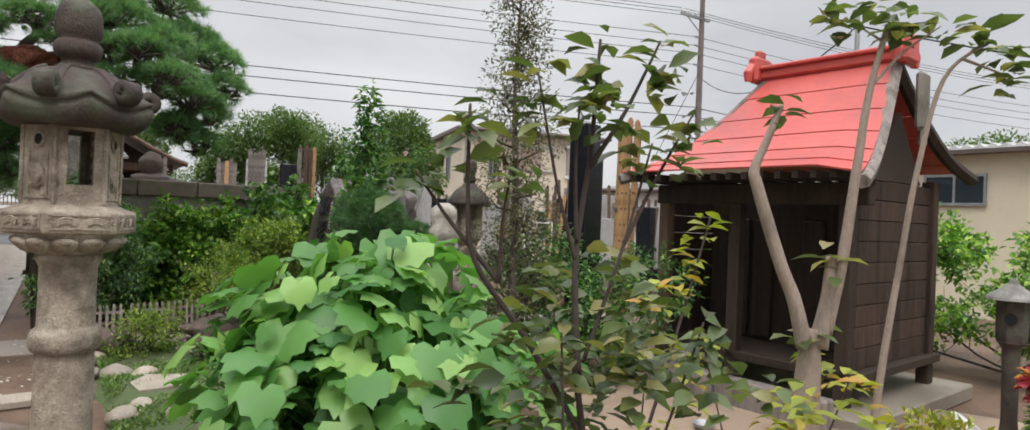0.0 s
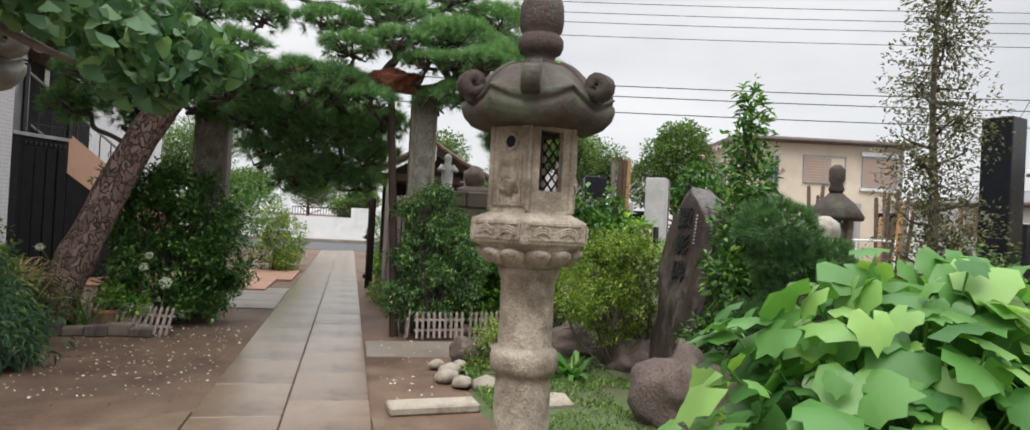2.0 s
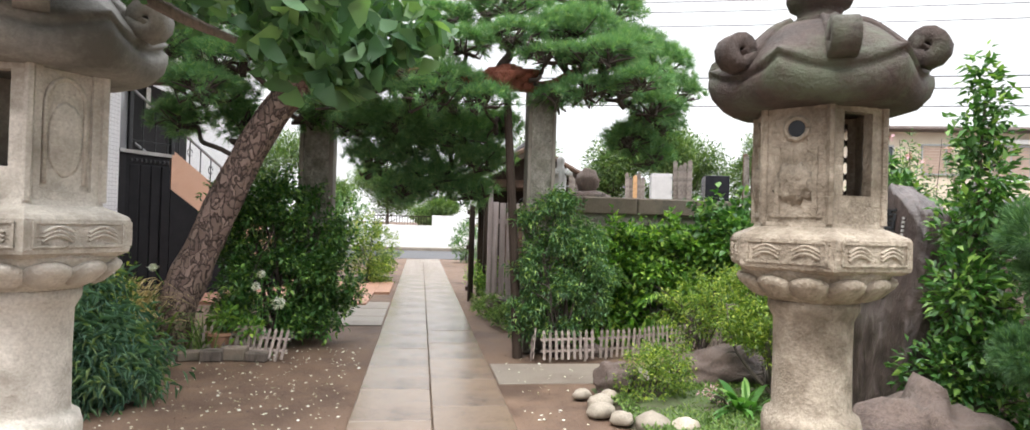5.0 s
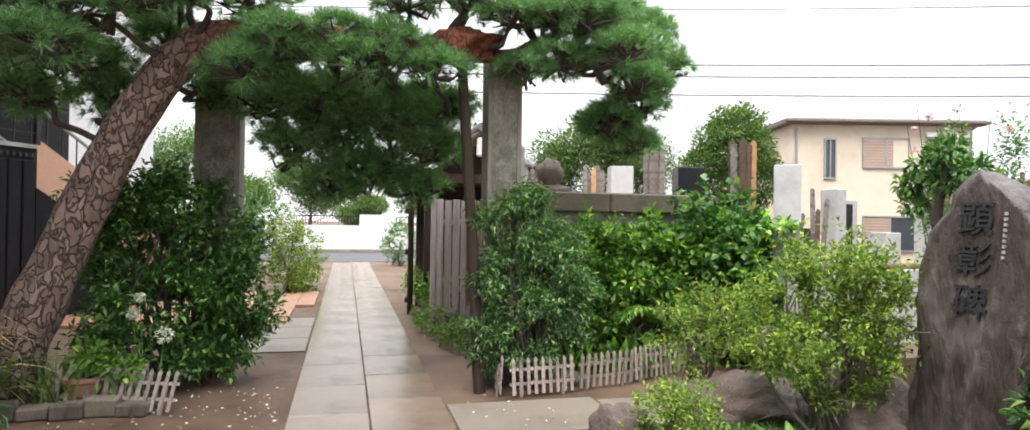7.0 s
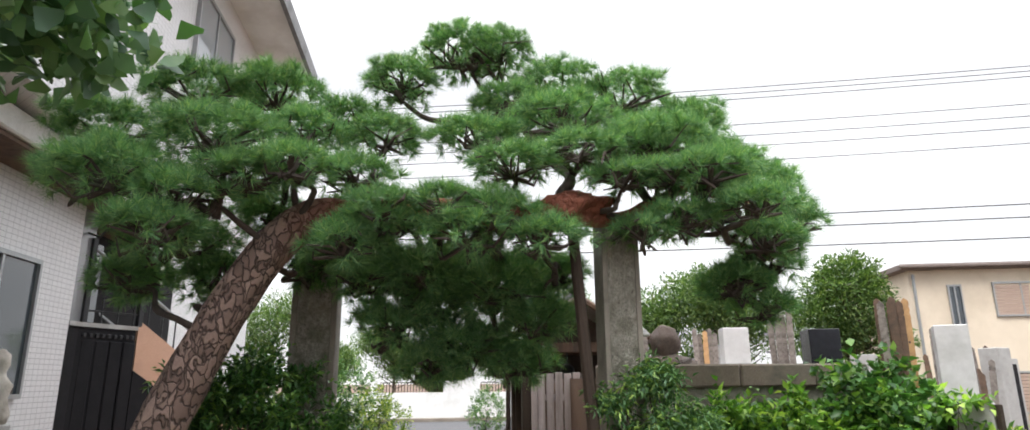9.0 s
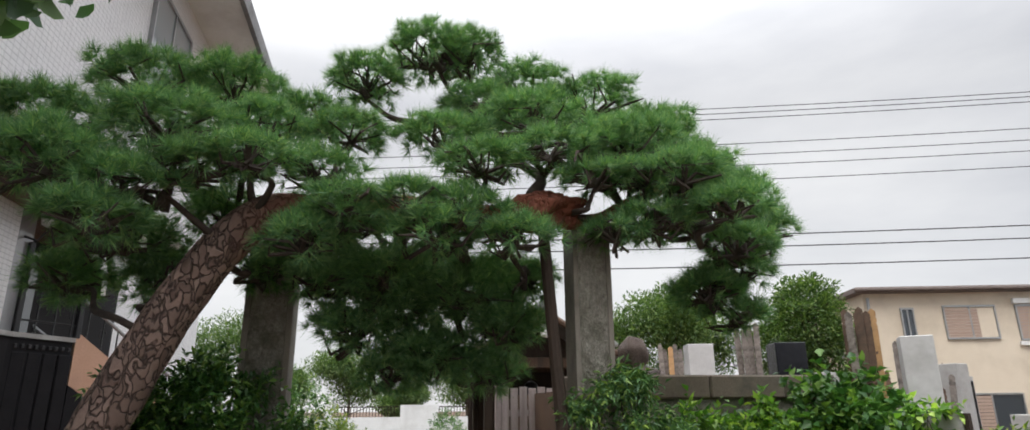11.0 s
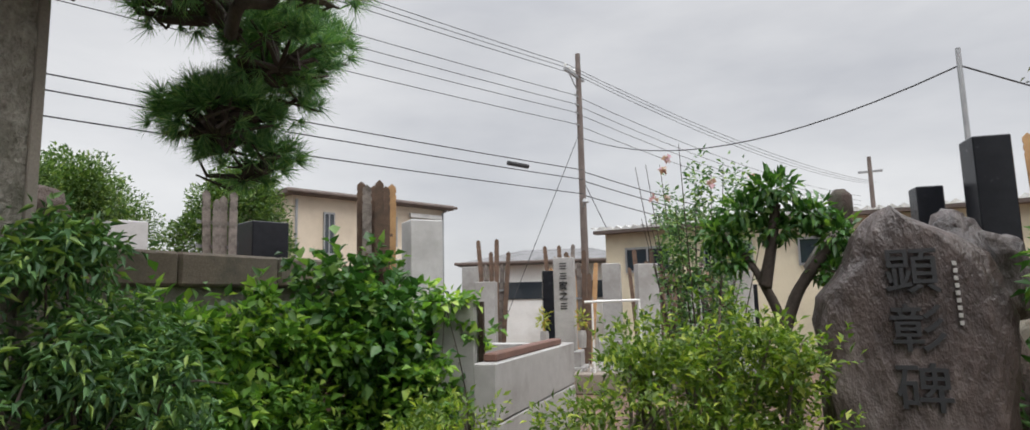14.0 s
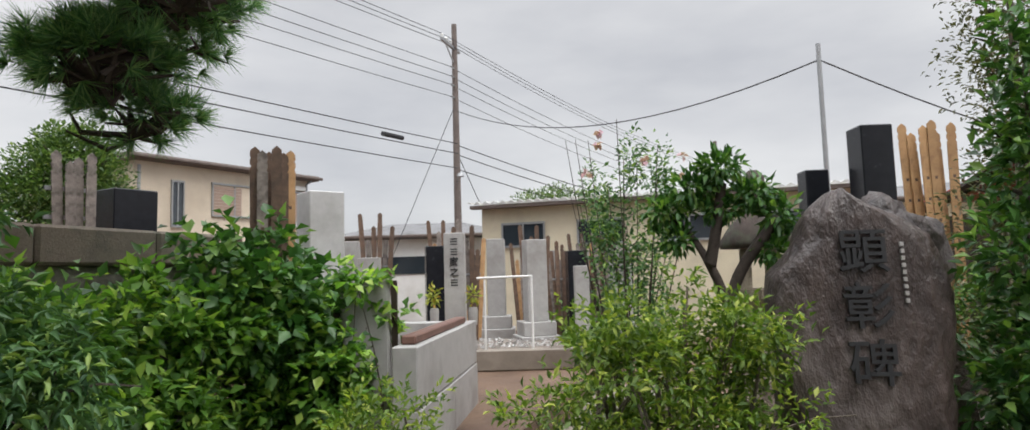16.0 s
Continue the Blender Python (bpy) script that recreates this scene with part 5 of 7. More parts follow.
bush("tall_shrub", -5.7, 9.3, [(0, 0, 1.0, .6, .6, .9), (.2, .1, 1.9, .4, .4, .5), (-.4, .3, 1.6, .5, .5, .6), (.5, -.4, .5, .5, .5, .5)], 7000, 0.07, 0.025, HEDGE_LEAF, "tall thin green shrub beside the wooden stakes", stems=12)
bush("low_plants", -4.9, 8.2, [(0, 0, .35, .6, .5, .35), (-.7, -.2, .4, .5, .5, .4), (.5, .4, .3, .4, .3, .3)], 5000, 0.07, 0.028, HEDGE_LEAF, "mixed low green garden plants", stems=8)


def tuft(name, x, y, n, length, width, bend, material, label, spread=0.7, z=0.0, r=0.06, category="plant", seg=4):
    t = thing(name, x, y, z, label, category)
    p = np.concatenate([rng.normal(0, r, (n, 2)), np.zeros((n, 1))], 1)
    d = np.concatenate([rng.normal(0, spread, (n, 2)), np.ones((n, 1))], 1)
    v, f = blade_mesh(p, d, rng.uniform(0.7, 1.2, n) * length, rng.uniform(0.7, 1.2, n) * width, bend, seg)
    raw_part("foliage", v, f, material, t, kind="stuff")
    return t


tuft("straw_grass", -4.5, 8.85, 700, 1.75, 0.02, 0.62, STRAW_LEAF, "dry straw-coloured ornamental grass clump", 0.26, r=0.12, seg=6)
tuft("ornamental_grass", -4.35, 8.9, 380, 1.3, 0.02, 0.5, MOSS_LEAF, "long arching green grass clump", 0.45, r=0.15, seg=6)
tuft("ornamental_grass", -3.55, 9.05, 140, 0.75, 0.012, 0.4, MOSS_LEAF, "green grass clump beside the pine trunk", 0.4, r=0.12, seg=5)
tuft("strap_leaf_plant", 1.16, 6.6, 34, 0.52, 0.06, 0.45, MALLOW_LEAF, "bright green strap-leaved plant among the moss", 0.7, r=0.03, seg=6)
tuft("strap_leaf_plant", 2.05, 7.62, 18, 0.35, 0.045, 0.45, IVY_LEAF, "green strap-leaved plant at the foot of the stele", 0.6, r=0.03, seg=6)
tuft("strap_leaf_plant", 1.65, 5.72, 20, 0.4, 0.04, 0.5, IVY_LEAF, "green strap-leaved plant beside the dark rock", 0.6, r=0.03, seg=6)
for x, y, s in ((0.75, 9.35, .7), (1.15, 9.3, .62), (1.5, 9.28, .8), (1.3, 9.45, .9)):
    tuft("leafy_lily", x, y, 26, s, 0.05, 0.5, IVY_LEAF, "broad-bladed green lily clump behind the picket fence", 0.45, r=0.08, seg=5)
# fan palm-like fronds
t = thing("fern_palm", 1.75, 9.35, 0, "arching green fern-like fronds", "plant")
for k in range(9):
    a = rng.uniform(math.pi, 2 * math.pi) if k else 4.6
    q = np.linspace(0, 1, 26)[:, None]
    axis = np.array([[math.cos(a) * 0.7, math.sin(a) * 0.45, 0.0]])
    c = axis * q * 0.8 + np.array([[0, 0, 1.0]]) * (0.45 + 0.75 * q - 0.65 * q * q)
    tang = unit(np.gradient(c, axis=0))
    sidev = unit(np.cross(tang, np.array([[0, 0, 1.0]])))
    P2 = np.concatenate([c, c])
    D2 = np.concatenate([sidev + tang * 0.6, -sidev + tang * 0.6])
    v, f = leaf_mesh(P2, D2, np.tile(0.26 * (1 - 0.7 * q[:, 0]), 2), 0.018, 0.1, 0.2)
    raw_part("frond", v, f, IVY_LEAF, t)

# ---- mallow with large lobed leaves, near the walker ----


def lobed_mesh(points, dirs, size, ups):
    """Five-lobed cupped leaves."""
    ang = np.radians([-150, -118, -80, -58, -35, -16, 0, 16, 35, 58, 80, 118, 150])
    rad = np.array([0.52, 0.70, 0.80, 0.78, 0.90, 0.84, 1.15, 0.84, 0.90, 0.78, 0.80, 0.70, 0.52])
    n = len(points)
    d = unit(dirs)
    side = unit(np.cross(d, ups))
    nor = np.cross(side, d)
    vs = [points + d * 0.0]
    for a, r in zip(ang, rad):
        cup = -0.34 * r * r + 0.07 * math.cos(a * 6) + 0.04 * math.sin(a * 3)
        vs.append(points + (d * math.cos(a) * r + side * math.sin(a) * r + nor * cup) * size[:, None])
    verts = np.stack(vs, 1).reshape(-1, 3)
    b = np.arange(n)[:, None] * (len(ang) + 1)
    faces = np.concatenate([b + np.array([[0, k + 1, k + 2]]) for k in range(len(ang) - 1)], 0)
    return verts, faces


mal = thing("mallow_plant", 1.15, 2.82, 0, "lush bright green plant with large lobed leaves", "plant")
MB = [(0, 0, .75, .78, .7, .5), (-.1, .05, 1.05, .55, .5, .32), (.2, 0, 1.22, .32, .3, .22), (-.4, -.2, .6, .45, .4, .4), (.45, .1, .8, .4, .4, .35), (.1, -.35, .75, .5, .4, .4), (.62, -.25, .6, .4, .4, .4)]
p, o = blob_points(980, MB, 0.38)
ok = p[:, 2] > 0.15
p, o = p[ok], o[ok]
dr = unit(o * np.array([1, 1, 0.15]) + np.array([0, 0, -0.5]) + rng.normal(0, 0.42, p.shape))
up = unit(o + np.array([0, 0, 1.0]) + rng.normal(0, 0.2, p.shape))
v, f = lobed_mesh(p, dr, rng.uniform(0.06, 0.155, len(p)), up)
raw_part("leaves", v, f, MALLOW_LEAF, mal, kind="stuff", smooth=True)
bm = bmesh.new()
for q, w in zip(p[::3], o[::3]):
    e = Vector(q)
    c = Vector((e.x * 0.35, e.y * 0.35, e.z * 0.55))
    tube(bm, [(e.x * 0.08, e.y * 0.08, 0), c, e], [0.012, 0.008, 0.004], 4)
part("stem_mass", bm, MALLOW_LEAF, mal, kind="stuff")

# ---- olive-leaved shrub and the pruned tree by the hall ----


def rosette_tree(name, x, y, limbs, leaf, width, material, stem_mat, label, per=14, extra=None, r0=0.02):
    """Thin stems ending in whorls of large leaves. limbs: lists of points; whorls at the ends given in extra."""
    t = thing(name, x, y, 0, label, "small tree")
    ends = []
    for L in limbs:
        rad0 = L[0]
        pts, rr = curve_pts(L[1:], [rad0 * (1 - 0.6 * k / (len(L) - 2)) for k in range(len(L) - 1)], 5 * (len(L) - 1))
        part("stem", tube(bmesh.new(), pts, rr, 8, 0.12), stem_mat, t, smooth=True)
        ends.append(pts[-1])
    P3, D3 = [], []
    for e in ends + list(extra or []):
        for k in range(per):
            a = 2.4 * k + rng.random()
            P3.append(np.array(e) + rng.normal(0, 0.025, 3) - np.array([0, 0, 0.02 * (k % 5)]))
            D3.append([math.cos(a), math.sin(a), rng.uniform(-0.25, 0.55)])
    s = rng.uniform(0.7, 1.2, len(P3))
    v, f = round_leaf_mesh(np.array(P3), np.array(D3), leaf * s, width * s)
    raw_part("leaves", v, f, material, t, kind="stuff")
    return t


SH = [[0.020, (.1, 0, 0), (.11, 0, .5), (.09, 0, .95), (.04, 0, 1.2)],
      [0.012, (.06, 0, 1.15), (.05, .02, 1.45), (.1, .03, 1.75), (.12, .03, 2.04)],
      [0.009, (.09, .02, 1.7), (.2, 0, 1.85), (.32, -.02, 2.06)],
      [0.010, (.08, 0, 1.0), (-.1, .03, 1.25), (-.27, .05, 1.45), (-.3, .05, 1.62), (-.31, .04, 1.82)],
      [0.007, (.05, .02, 1.45), (-.03, .02, 1.65), (-.11, .02, 1.92)],
      [0.007, (.05, .02, 1.5), (.02, .0, 1.7), (.01, -.02, 1.86)],
      [0.007, (.08, .0, 1.2), (.18, -.04, 1.5), (.26, -.06, 1.77)],
      [0.007, (.18, -.04, 1.5), (.3, -.06, 1.7), (.41, -.08, 1.86)],
      [0.007, (-.2, .04, 1.4), (-.34, .08, 1.55), (-.43, .1, 1.66)],
      [0.006, (-.2, .04, 1.4), (-.22, .0, 1.55), (-.21, -.02, 1.68)],
      [0.007, (.1, 0, .6), (.25, -.1, .9), (.4, -.16, 1.3)],
      [0.007, (.1, 0, .6), (-.05, -.1, .9), (-.12, -.14, 1.3)]]
TOPS = [(.14, .03, 1.95), (.13, .0, 1.88), (.3, -.02, 1.98), (-.3, .05, 1.75), (.05, .02, 1.9), (-.1, .02, 1.85), (.38, -.08, 1.78), (.2, 0, 1.8)]
EX = TOPS + [tuple(v) for v in np.stack([rng.normal(0.12, 0.24, 62), rng.normal(-0.02, 0.2, 62), rng.uniform(0.55, 1.5, 62)], 1)]
rosette_tree("olive_leaf_shrub", .92, 1.04, SH, 0.105, 0.05, SHRUB_LEAF, TWIG, "slender shrub with whorls of olive-green leaves", 10, EX).scale = (.87, .87, .97)
PT = [[0.085, (-.03, .02, 0), (-.01, .01, .5), (0, 0, .9), (.01, 0, 1.08)],
      [0.036, (-.02, .01, 1.0), (-.06, .04, 1.2), (-.12, .08, 1.37), (-.21, .14, 1.69), (-.22, .15, 1.77), (-.18, .12, 1.9), (-.135, .09, 2.05)],
      [0.045, (.03, -.02, 1.0), (.06, -.04, 1.2), (.065, -.045, 1.4)],
      [0.028, (.06, -.04, 1.06), (.11, -.075, 1.4), (.15, -.1, 1.8), (.18, -.125, 2.12), (.24, -.165, 2.42)],
      [0.018, (.24, -.16, .6), (.27, -.18, .95), (.31, -.21, 1.32), (.37, -.25, 1.8), (.45, -.31, 2.2), (.6, -.42, 2.36)],
      [0.008, (.19, -.13, 2.15), (.3, -.2, 2.3), (.42, -.3, 2.42)],
      [0.006, (.22, -.15, 2.35), (.1, -.05, 2.45)],
      [0.008, (.5, -.36, 2.28), (.68, -.46, 2.22)]]
tr = rosette_tree("pruned_tree", 2.6, 1.42, PT, 0.14, 0.06, SHRUB_LEAF, PALE_BARK, "pruned pale-barked tree with few large leaves", 9, [(.3, -.18, 2.44), (.38, -.25, 2.5), (.05, .0, 2.5), (.22, -.12, 2.55), (.7, -.48, 2.34), (.55, -.4, 2.42)])
EX2 = [tuple(v) for v in np.stack([rng.normal(0, 0.28, 16), rng.normal(0, 0.2, 16), rng.uniform(0.5, 1.0, 16)], 1)]
rosette_tree("yellowing_shrub", 2.25, 1.35, [[0.006, (0, 0, 0), (.1, -.1, .5), (.2, -.2, .95)], [0.006, (0, 0, 0), (-.1, .1, .5), (-.25, .15, 1.05)]], 0.10, 0.05, YELLOW_LEAF, TWIG, "low shrub with yellowing leaves", 9, EX2)
rosette_tree("yellowing_shrub", 1.7, 1.75, [[0.006, (0, 0, 0), (.1, -.1, .5), (.15, -.1, 1.25)], [0.010, (0, 0, 0), (.25, -.1, .9), (.5, -.1, 1.55)]], 0.11, 0.045, YELLOW_LEAF, TWIG, "thin shrub with yellow-green drooping leaves", 9, [(.35, -.1, 1.3), (.45, -.05, 1.42), (.2, 0, 1.0)])

# ---- ginkgo overhanging the path ----
gk = thing("ginkgo_tree", -4.3, 4.7, 0, "ginkgo with fan-shaped blue-green leaves on hanging twigs", "tree")
pts, rr = curve_pts([(0, 0, 0), (.1, 0, 1.2), (.2, 0, 2.4), (.3, .05, 3.6), (.3, .1, 4.6)], [0.2, 0.17, 0.15, 0.11, 0.06], 24)
part("trunk", tube(bmesh.new(), pts, rr, 12, 0.15), BARK, gk, smooth=True)
for L in ([(.9, -.5, 2.95), (1.6, -.9, 2.6), (2.1, -1.1, 2.1), (2.4, -1.1, 1.95)], [(.2, 0, 2.6), (.9, -.5, 2.95), (1.7, -1.0, 2.85), (2.3, -1.25, 2.5), (2.58, -1.28, 2.15)], [(.25, 0, 3.0), (.9, .5, 3.2), (1.5, .85, 2.95)], [(.2, 0, 2.8), (1.0, -.6, 3.1), (1.8, -1.1, 3.0)]):
    pts, rr = curve_pts(L, [0.05 * (1 - 0.8 * k / (len(L) - 1)) for k in range(len(L))], 16)
    part("limb", tube(bmesh.new(), pts, rr, 7, 0.15), BARK, gk, smooth=True)
GB = [(2.58, -1.28, 2.05, .15, .12, .16), (2.3, -1.3, 2.22, .3, .2, .2), (1.9, -1.25, 2.35, .35, .25, .3), (2.35, -1.2, 2.55, .4, .2, .22), (1.4, -1.0, 2.5, .45, .4, .4), (1.55, .85, 2.75, .35, .42, .22), (1.2, .5, 2.95, .4, .5, .3), (.9, .1, 2.9, .5, .6, .4)]
p, o = blob_points(6500, GB, 0.9)
near = (p[:, 1] + 4.7 > 3.62) & (p[:, 0] - 4.3 > -2.3)
p = p[~near]
# the tips that hang over the path
p = np.concatenate([p, blob_points(520, [(2.68, -1.05, 1.9, 0.11, 0.11, 0.09), (2.77, -1.02, 1.98, 0.12, 0.12, 0.1), (2.58, -0.99, 1.96, 0.13, 0.13, 0.1), (2.87, -0.99, 2.04, 0.12, 0.12, 0.1), (2.44, -0.81, 2.06, 0.15, 0.15, 0.12), (2.71, -0.96, 2.12, 0.16, 0.16, 0.13), (2.54, -0.88, 2.17, 0.18, 0.18, 0.14)], 0.9)[0]])
dr = unit(rng.normal(0, 0.6, p.shape) + np.array([0, 0, -0.9]))
s = rng.uniform(0.75, 1.2, len(p))
n = len(p)
sidev = unit(np.cross(dr, rng.normal(0, 1, dr.shape)))
nor = np.cross(sidev, dr)
ang = np.radians([-48, -25, 0, 25, 48])
vs = [p] + [p + (dr * math.cos(a) * (0.06 if k != 2 else 0.053) + sidev * math.sin(a) * 0.06 + nor * 0.01 * math.cos(a * 3)) * s[:, None] for k, a in enumerate(ang)]
v = np.stack(vs, 1).reshape(-1, 3)
b = np.arange(n)[:, None] * 6
f = np.concatenate([b + np.array([[0, k + 1, k + 2]]) for k in range(4)], 0)
raw_part("leaves", v, f, GINKGO_LEAF, gk, kind="stuff")

# ---- topiary, conical tree, thin tree, flowering shrub, far trees ----


def needle_ball(name, x, y, blobs, tufts, label):
    t = thing(name, x, y, 0, label, "topiary pine")
    bm = bmesh.new()
    for b in blobs:
        tube(bm, [(0, 0, 0), (b[0] * .4, b[1] * .4, b[2] * .6), b[:3]], [0.04, 0.03, 0.015], 6)
    part("trunk", bm, BARK, t)
    p, o = blob_points(tufts, blobs, 0.3)
    q = np.repeat(p, 20, 0)
    oo = np.repeat(o, 20, 0)
    d = unit(oo + unit(rng.normal(0, 1, q.shape)) * 0.75 + np.array([0, 0, 0.35]))
    sdv = unit(np.cross(d, rng.normal(0, 1, d.shape))) * 0.0022
    vv = np.stack([q + sdv, q - sdv, q + d * rng.uniform(0.04, 0.07, (len(q), 1))], 1).reshape(-1, 3)
    raw_part("needles", vv, np.arange(len(vv)).reshape(-1, 3), TOPIARY_NEEDLE, t, kind="stuff")


needle_ball("topiary_pine", 2.02, 4.66, [(-.14, .02, 1.5, .25, .25, .17), (.12, -.08, 1.3, .2, .2, .14), (-.02, -.05, 1.05, .24, .24, .15), (-.22, .05, .85, .2, .2, .14), (.08, -.12, .7, .24, .22, .15), (-.05, 0, 1.3, .24, .24, .16)], 4200, "rounded cloud-pruned garden pine")


def tree(name, x, y, h, r, z0, n, leaf, material, label, trunk_r=0.08, taper=0.0, blobs=None, width=0.5, shell=0.8, droop=0.2):
    t = thing(name, x, y, 0, label, "tree")
    pts, rr = curve_pts([(0, 0, 0), (.03, .02, h * .35), (-.03, .02, h * .6), (0, 0, h * .88)], [trunk_r, trunk_r * .8, trunk_r * .45, trunk_r * .12], 20)
    part("trunk", tube(bmesh.new(), pts, rr, 8, 0.15), BARK, t, smooth=True)
    bm = bmesh.new()
    for k in range(26):
        u = z0 / h + (1 - z0 / h) * (k + 0.5) / 26
        a = 2.4 * k
        ln = r * (1 - taper * (u - z0 / h) / (1 - z0 / h)) * 0.6
        s0 = Vector((0, 0, u * h * 0.78))
        e = s0 + Vector((math.cos(a) * ln, math.sin(a) * ln, ln * 0.5))
        tube(bm, [s0, s0.lerp(e, .5) + Vector(rng.normal(0, .04, 3)), e], [trunk_r * .3, trunk_r * .2, trunk_r * .08], 5)
    part("branch_mass", bm, TWIG, t, kind="stuff")
    if blobs is None:
        blobs = []
        for k in range(12):
            u = k / 11
            rad = r * (1 - taper * u)
            a = 2.4 * k
            blobs.append((math.cos(a) * rad * .35, math.sin(a) * rad * .35, z0 + (h - z0) * (0.06 + 0.86 * u), rad * .75, rad * .75, (h - z0) * .11))
    p, o = blob_points(n, blobs, shell)
    s = rng.uniform(.6, 1.25, n)
    v, f = leaf_mesh(p, o + rng.normal(0, .6, p.shape) + np.array([0, 0, .2]), leaf * s, leaf * width * s, .2, droop)
    raw_part("crown", v, f, material, t, kind="stuff")
    return t


tree("camellia_tree", 2.13, 5.42, 2.66, 0.46, 0.25, 5200, 0.07, HEDGE_LEAF, "slim conical camellia with dark glossy leaves", 0.04, 0.72, width=0.5)
tree("thin_tree", 3.42, 4.95, 4.5, 0.55, 0.6, 13000, 0.038, THIN_LEAF, "tall sparse tree with small dry leaves", 0.045, 0.5, width=0.5, shell=1.0)
tree("round_tree", 8.4, 18.6, 4.8, 1.25, 1.6, 20000, 0.1, FAR_LEAF, "dense round tree behind the graveyard", 0.12, 0, [(0, 0, 3.4, 1.1, 1.0, 1.0), (-.6, .2, 2.8, .85, .8, .8), (.55, 0, 2.7, .85, .8, .8), (.1, 0, 4.05, .75, .7, .6)], shell=.45)
for x, y, h, r, n in ((5.2, 18.8, 4.3, 1.3, 6000), (3.4, 18.2, 4.1, 1.1, 5000), (6.8, 21, 4.6, 1.3, 5000), (1.6, 18.6, 3.9, 1.1, 4500), (-9.5, 40, 6.5, 3.0, 6000), (3, 42, 5.5, 3.0, 6000), (-3.5, 44, 5.0, 2.6, 6000), (-6.5, 37, 3.6, 1.8, 5000), (-0.5, 38, 3.0, 1.6, 5000), (9, 44, 5.0, 3.0, 5000)):
    tree("garden_tree", x, y, h, r, h * 0.3, int(n * 2.6), 0.085 if y < 30 else 0.13, FAR_LEAF, "loose leafy garden tree beyond the graveyard", 0.1, 0.3, [(rng.uniform(-.5, .5) * r, rng.uniform(-.4, .4) * r, h * rng.uniform(.45, .85), r * .55, r * .5, h * .16) for _ in range(7)])
fl = tree("flowering_shrub", 3.2, 7.28, 2.55, 0.5, 0.6, 5200, 0.040, NANDINA_LEAF, "tall thin-stemmed rose mallow shrub with pink flowers", 0.02, 0.4, [(rng.uniform(-.28, .28), rng.uniform(-.28, .28), rng.uniform(0.9, 2.2), .08, .08, .3) for _ in range(34)], 0.5, 1.0)
bm = bmesh.new()
for k in range(16):
    a, r = rng.uniform(0, 6.28), rng.uniform(.1, .48)
    tube(bm, [(0, 0, .3), (math.cos(a) * r * .6, math.sin(a) * r * .6, 1.3), (math.cos(a) * r, math.sin(a) * r, rng.uniform(1.7, 2.45))], [.008, .005, .002], 5)
part("stem_mass", bm, TWIG, fl, kind="stuff")
p = np.stack([rng.uniform(-.4, .4, 9), rng.uniform(-.4, .3, 9), rng.uniform(1.6, 2.4, 9)], 1)
p = np.repeat(p, 6, 0)
v, f = leaf_mesh(p, rng.normal(0, 1, p.shape), 0.045, 0.04)
raw_part("flowers", v, f, PINK_PETAL, fl, kind="stuff")
gn = thing("gnarled_tree", 2.38, 6.60, 0, "small gnarled tree with dark broad leaves", "tree")
for L in ([(0, .08, 0), (-.04, .06, .9), (.02, .1, 1.35), (0, .2, 1.6), (.03, .33, 1.78), (0, .45, 1.86)], [(.02, .1, 1.35), (.04, .02, 1.55), (.02, -.14, 1.74), (.05, -.24, 1.84)], [(0, .2, 1.6), (-.02, .14, 1.82), (.02, .1, 2.04)]):
    pts, rr = curve_pts(L, [.040, .036, .032, .026, .02, .012][:len(L)], 18)
    part("trunk", tube(bmesh.new(), pts, rr, 8, .3), TWIG, gn, smooth=True)
p, o = blob_points(1500, [(.0, .46, 1.9, .12, .14, .08), (.02, .3, 2.02, .13, .15, .08), (0, .1, 2.12, .13, .15, .09), (.05, -.1, 1.98, .13, .14, .08), (.05, -.24, 1.86, .12, .12, .09), (0, .42, 1.74, .1, .12, .06), (.05, .12, 1.9, .12, .14, .07), (.05, -.2, 1.66, .1, .1, .07)], .8)
v, f = leaf_mesh(p, o + rng.normal(0, .5, p.shape), rng.uniform(.05, .085, len(p)), .036)
raw_part("crown", v, f, HEDGE_LEAF, gn, kind="stuff")
gn.scale = (.78, .78, .95)
far_hill = tree("far_tree", 62, 22, 9.5, 5.0, 4.0, 9000, .35, FAR_LEAF, "distant round tree above the roofs", .3, 0, [(0, 0, 7.5, 4.5, 4.5, 2.2), (3, -3, 6.8, 4, 4, 2)])
tree("far_tree", 40, -14, 6.5, 3.0, 2.0, 6000, .25, FAR_LEAF, "distant tree behind the houses", .2, 0, [(0, 0, 4.8, 3, 3, 1.6), (2, -2, 4.2, 2.5, 2.5, 1.6)])
# hedge behind the hall
bush("far_hedge", 8.6, 2.6, [(0, 0, .95, .9, .9, .95), (-.6, 1.2, .95, .9, .9, .9), (.7, -1.2, .95, .9, 1.0, .95), (1.2, -2.6, .95, .9, 1.0, .95), (-1.3, 2.4, .8, .9, .9, .8)], 24000, .085, .05, IVY_LEAF, "clipped green hedge behind the shrine", stems=8, clump=.2, tufts=160)
bush("creeper", 2.8, 9.0, [(.05, .1, 1.5, .2, .12, .07), (.28, -.02, 1.22, .08, .1, .26), (-.25, .1, .7, .15, .2, .6)], 800, 0.085, 0.06, IVY_LEAF, "green creeper hanging over the stone tablet", stems=6, stem_r=0.006)

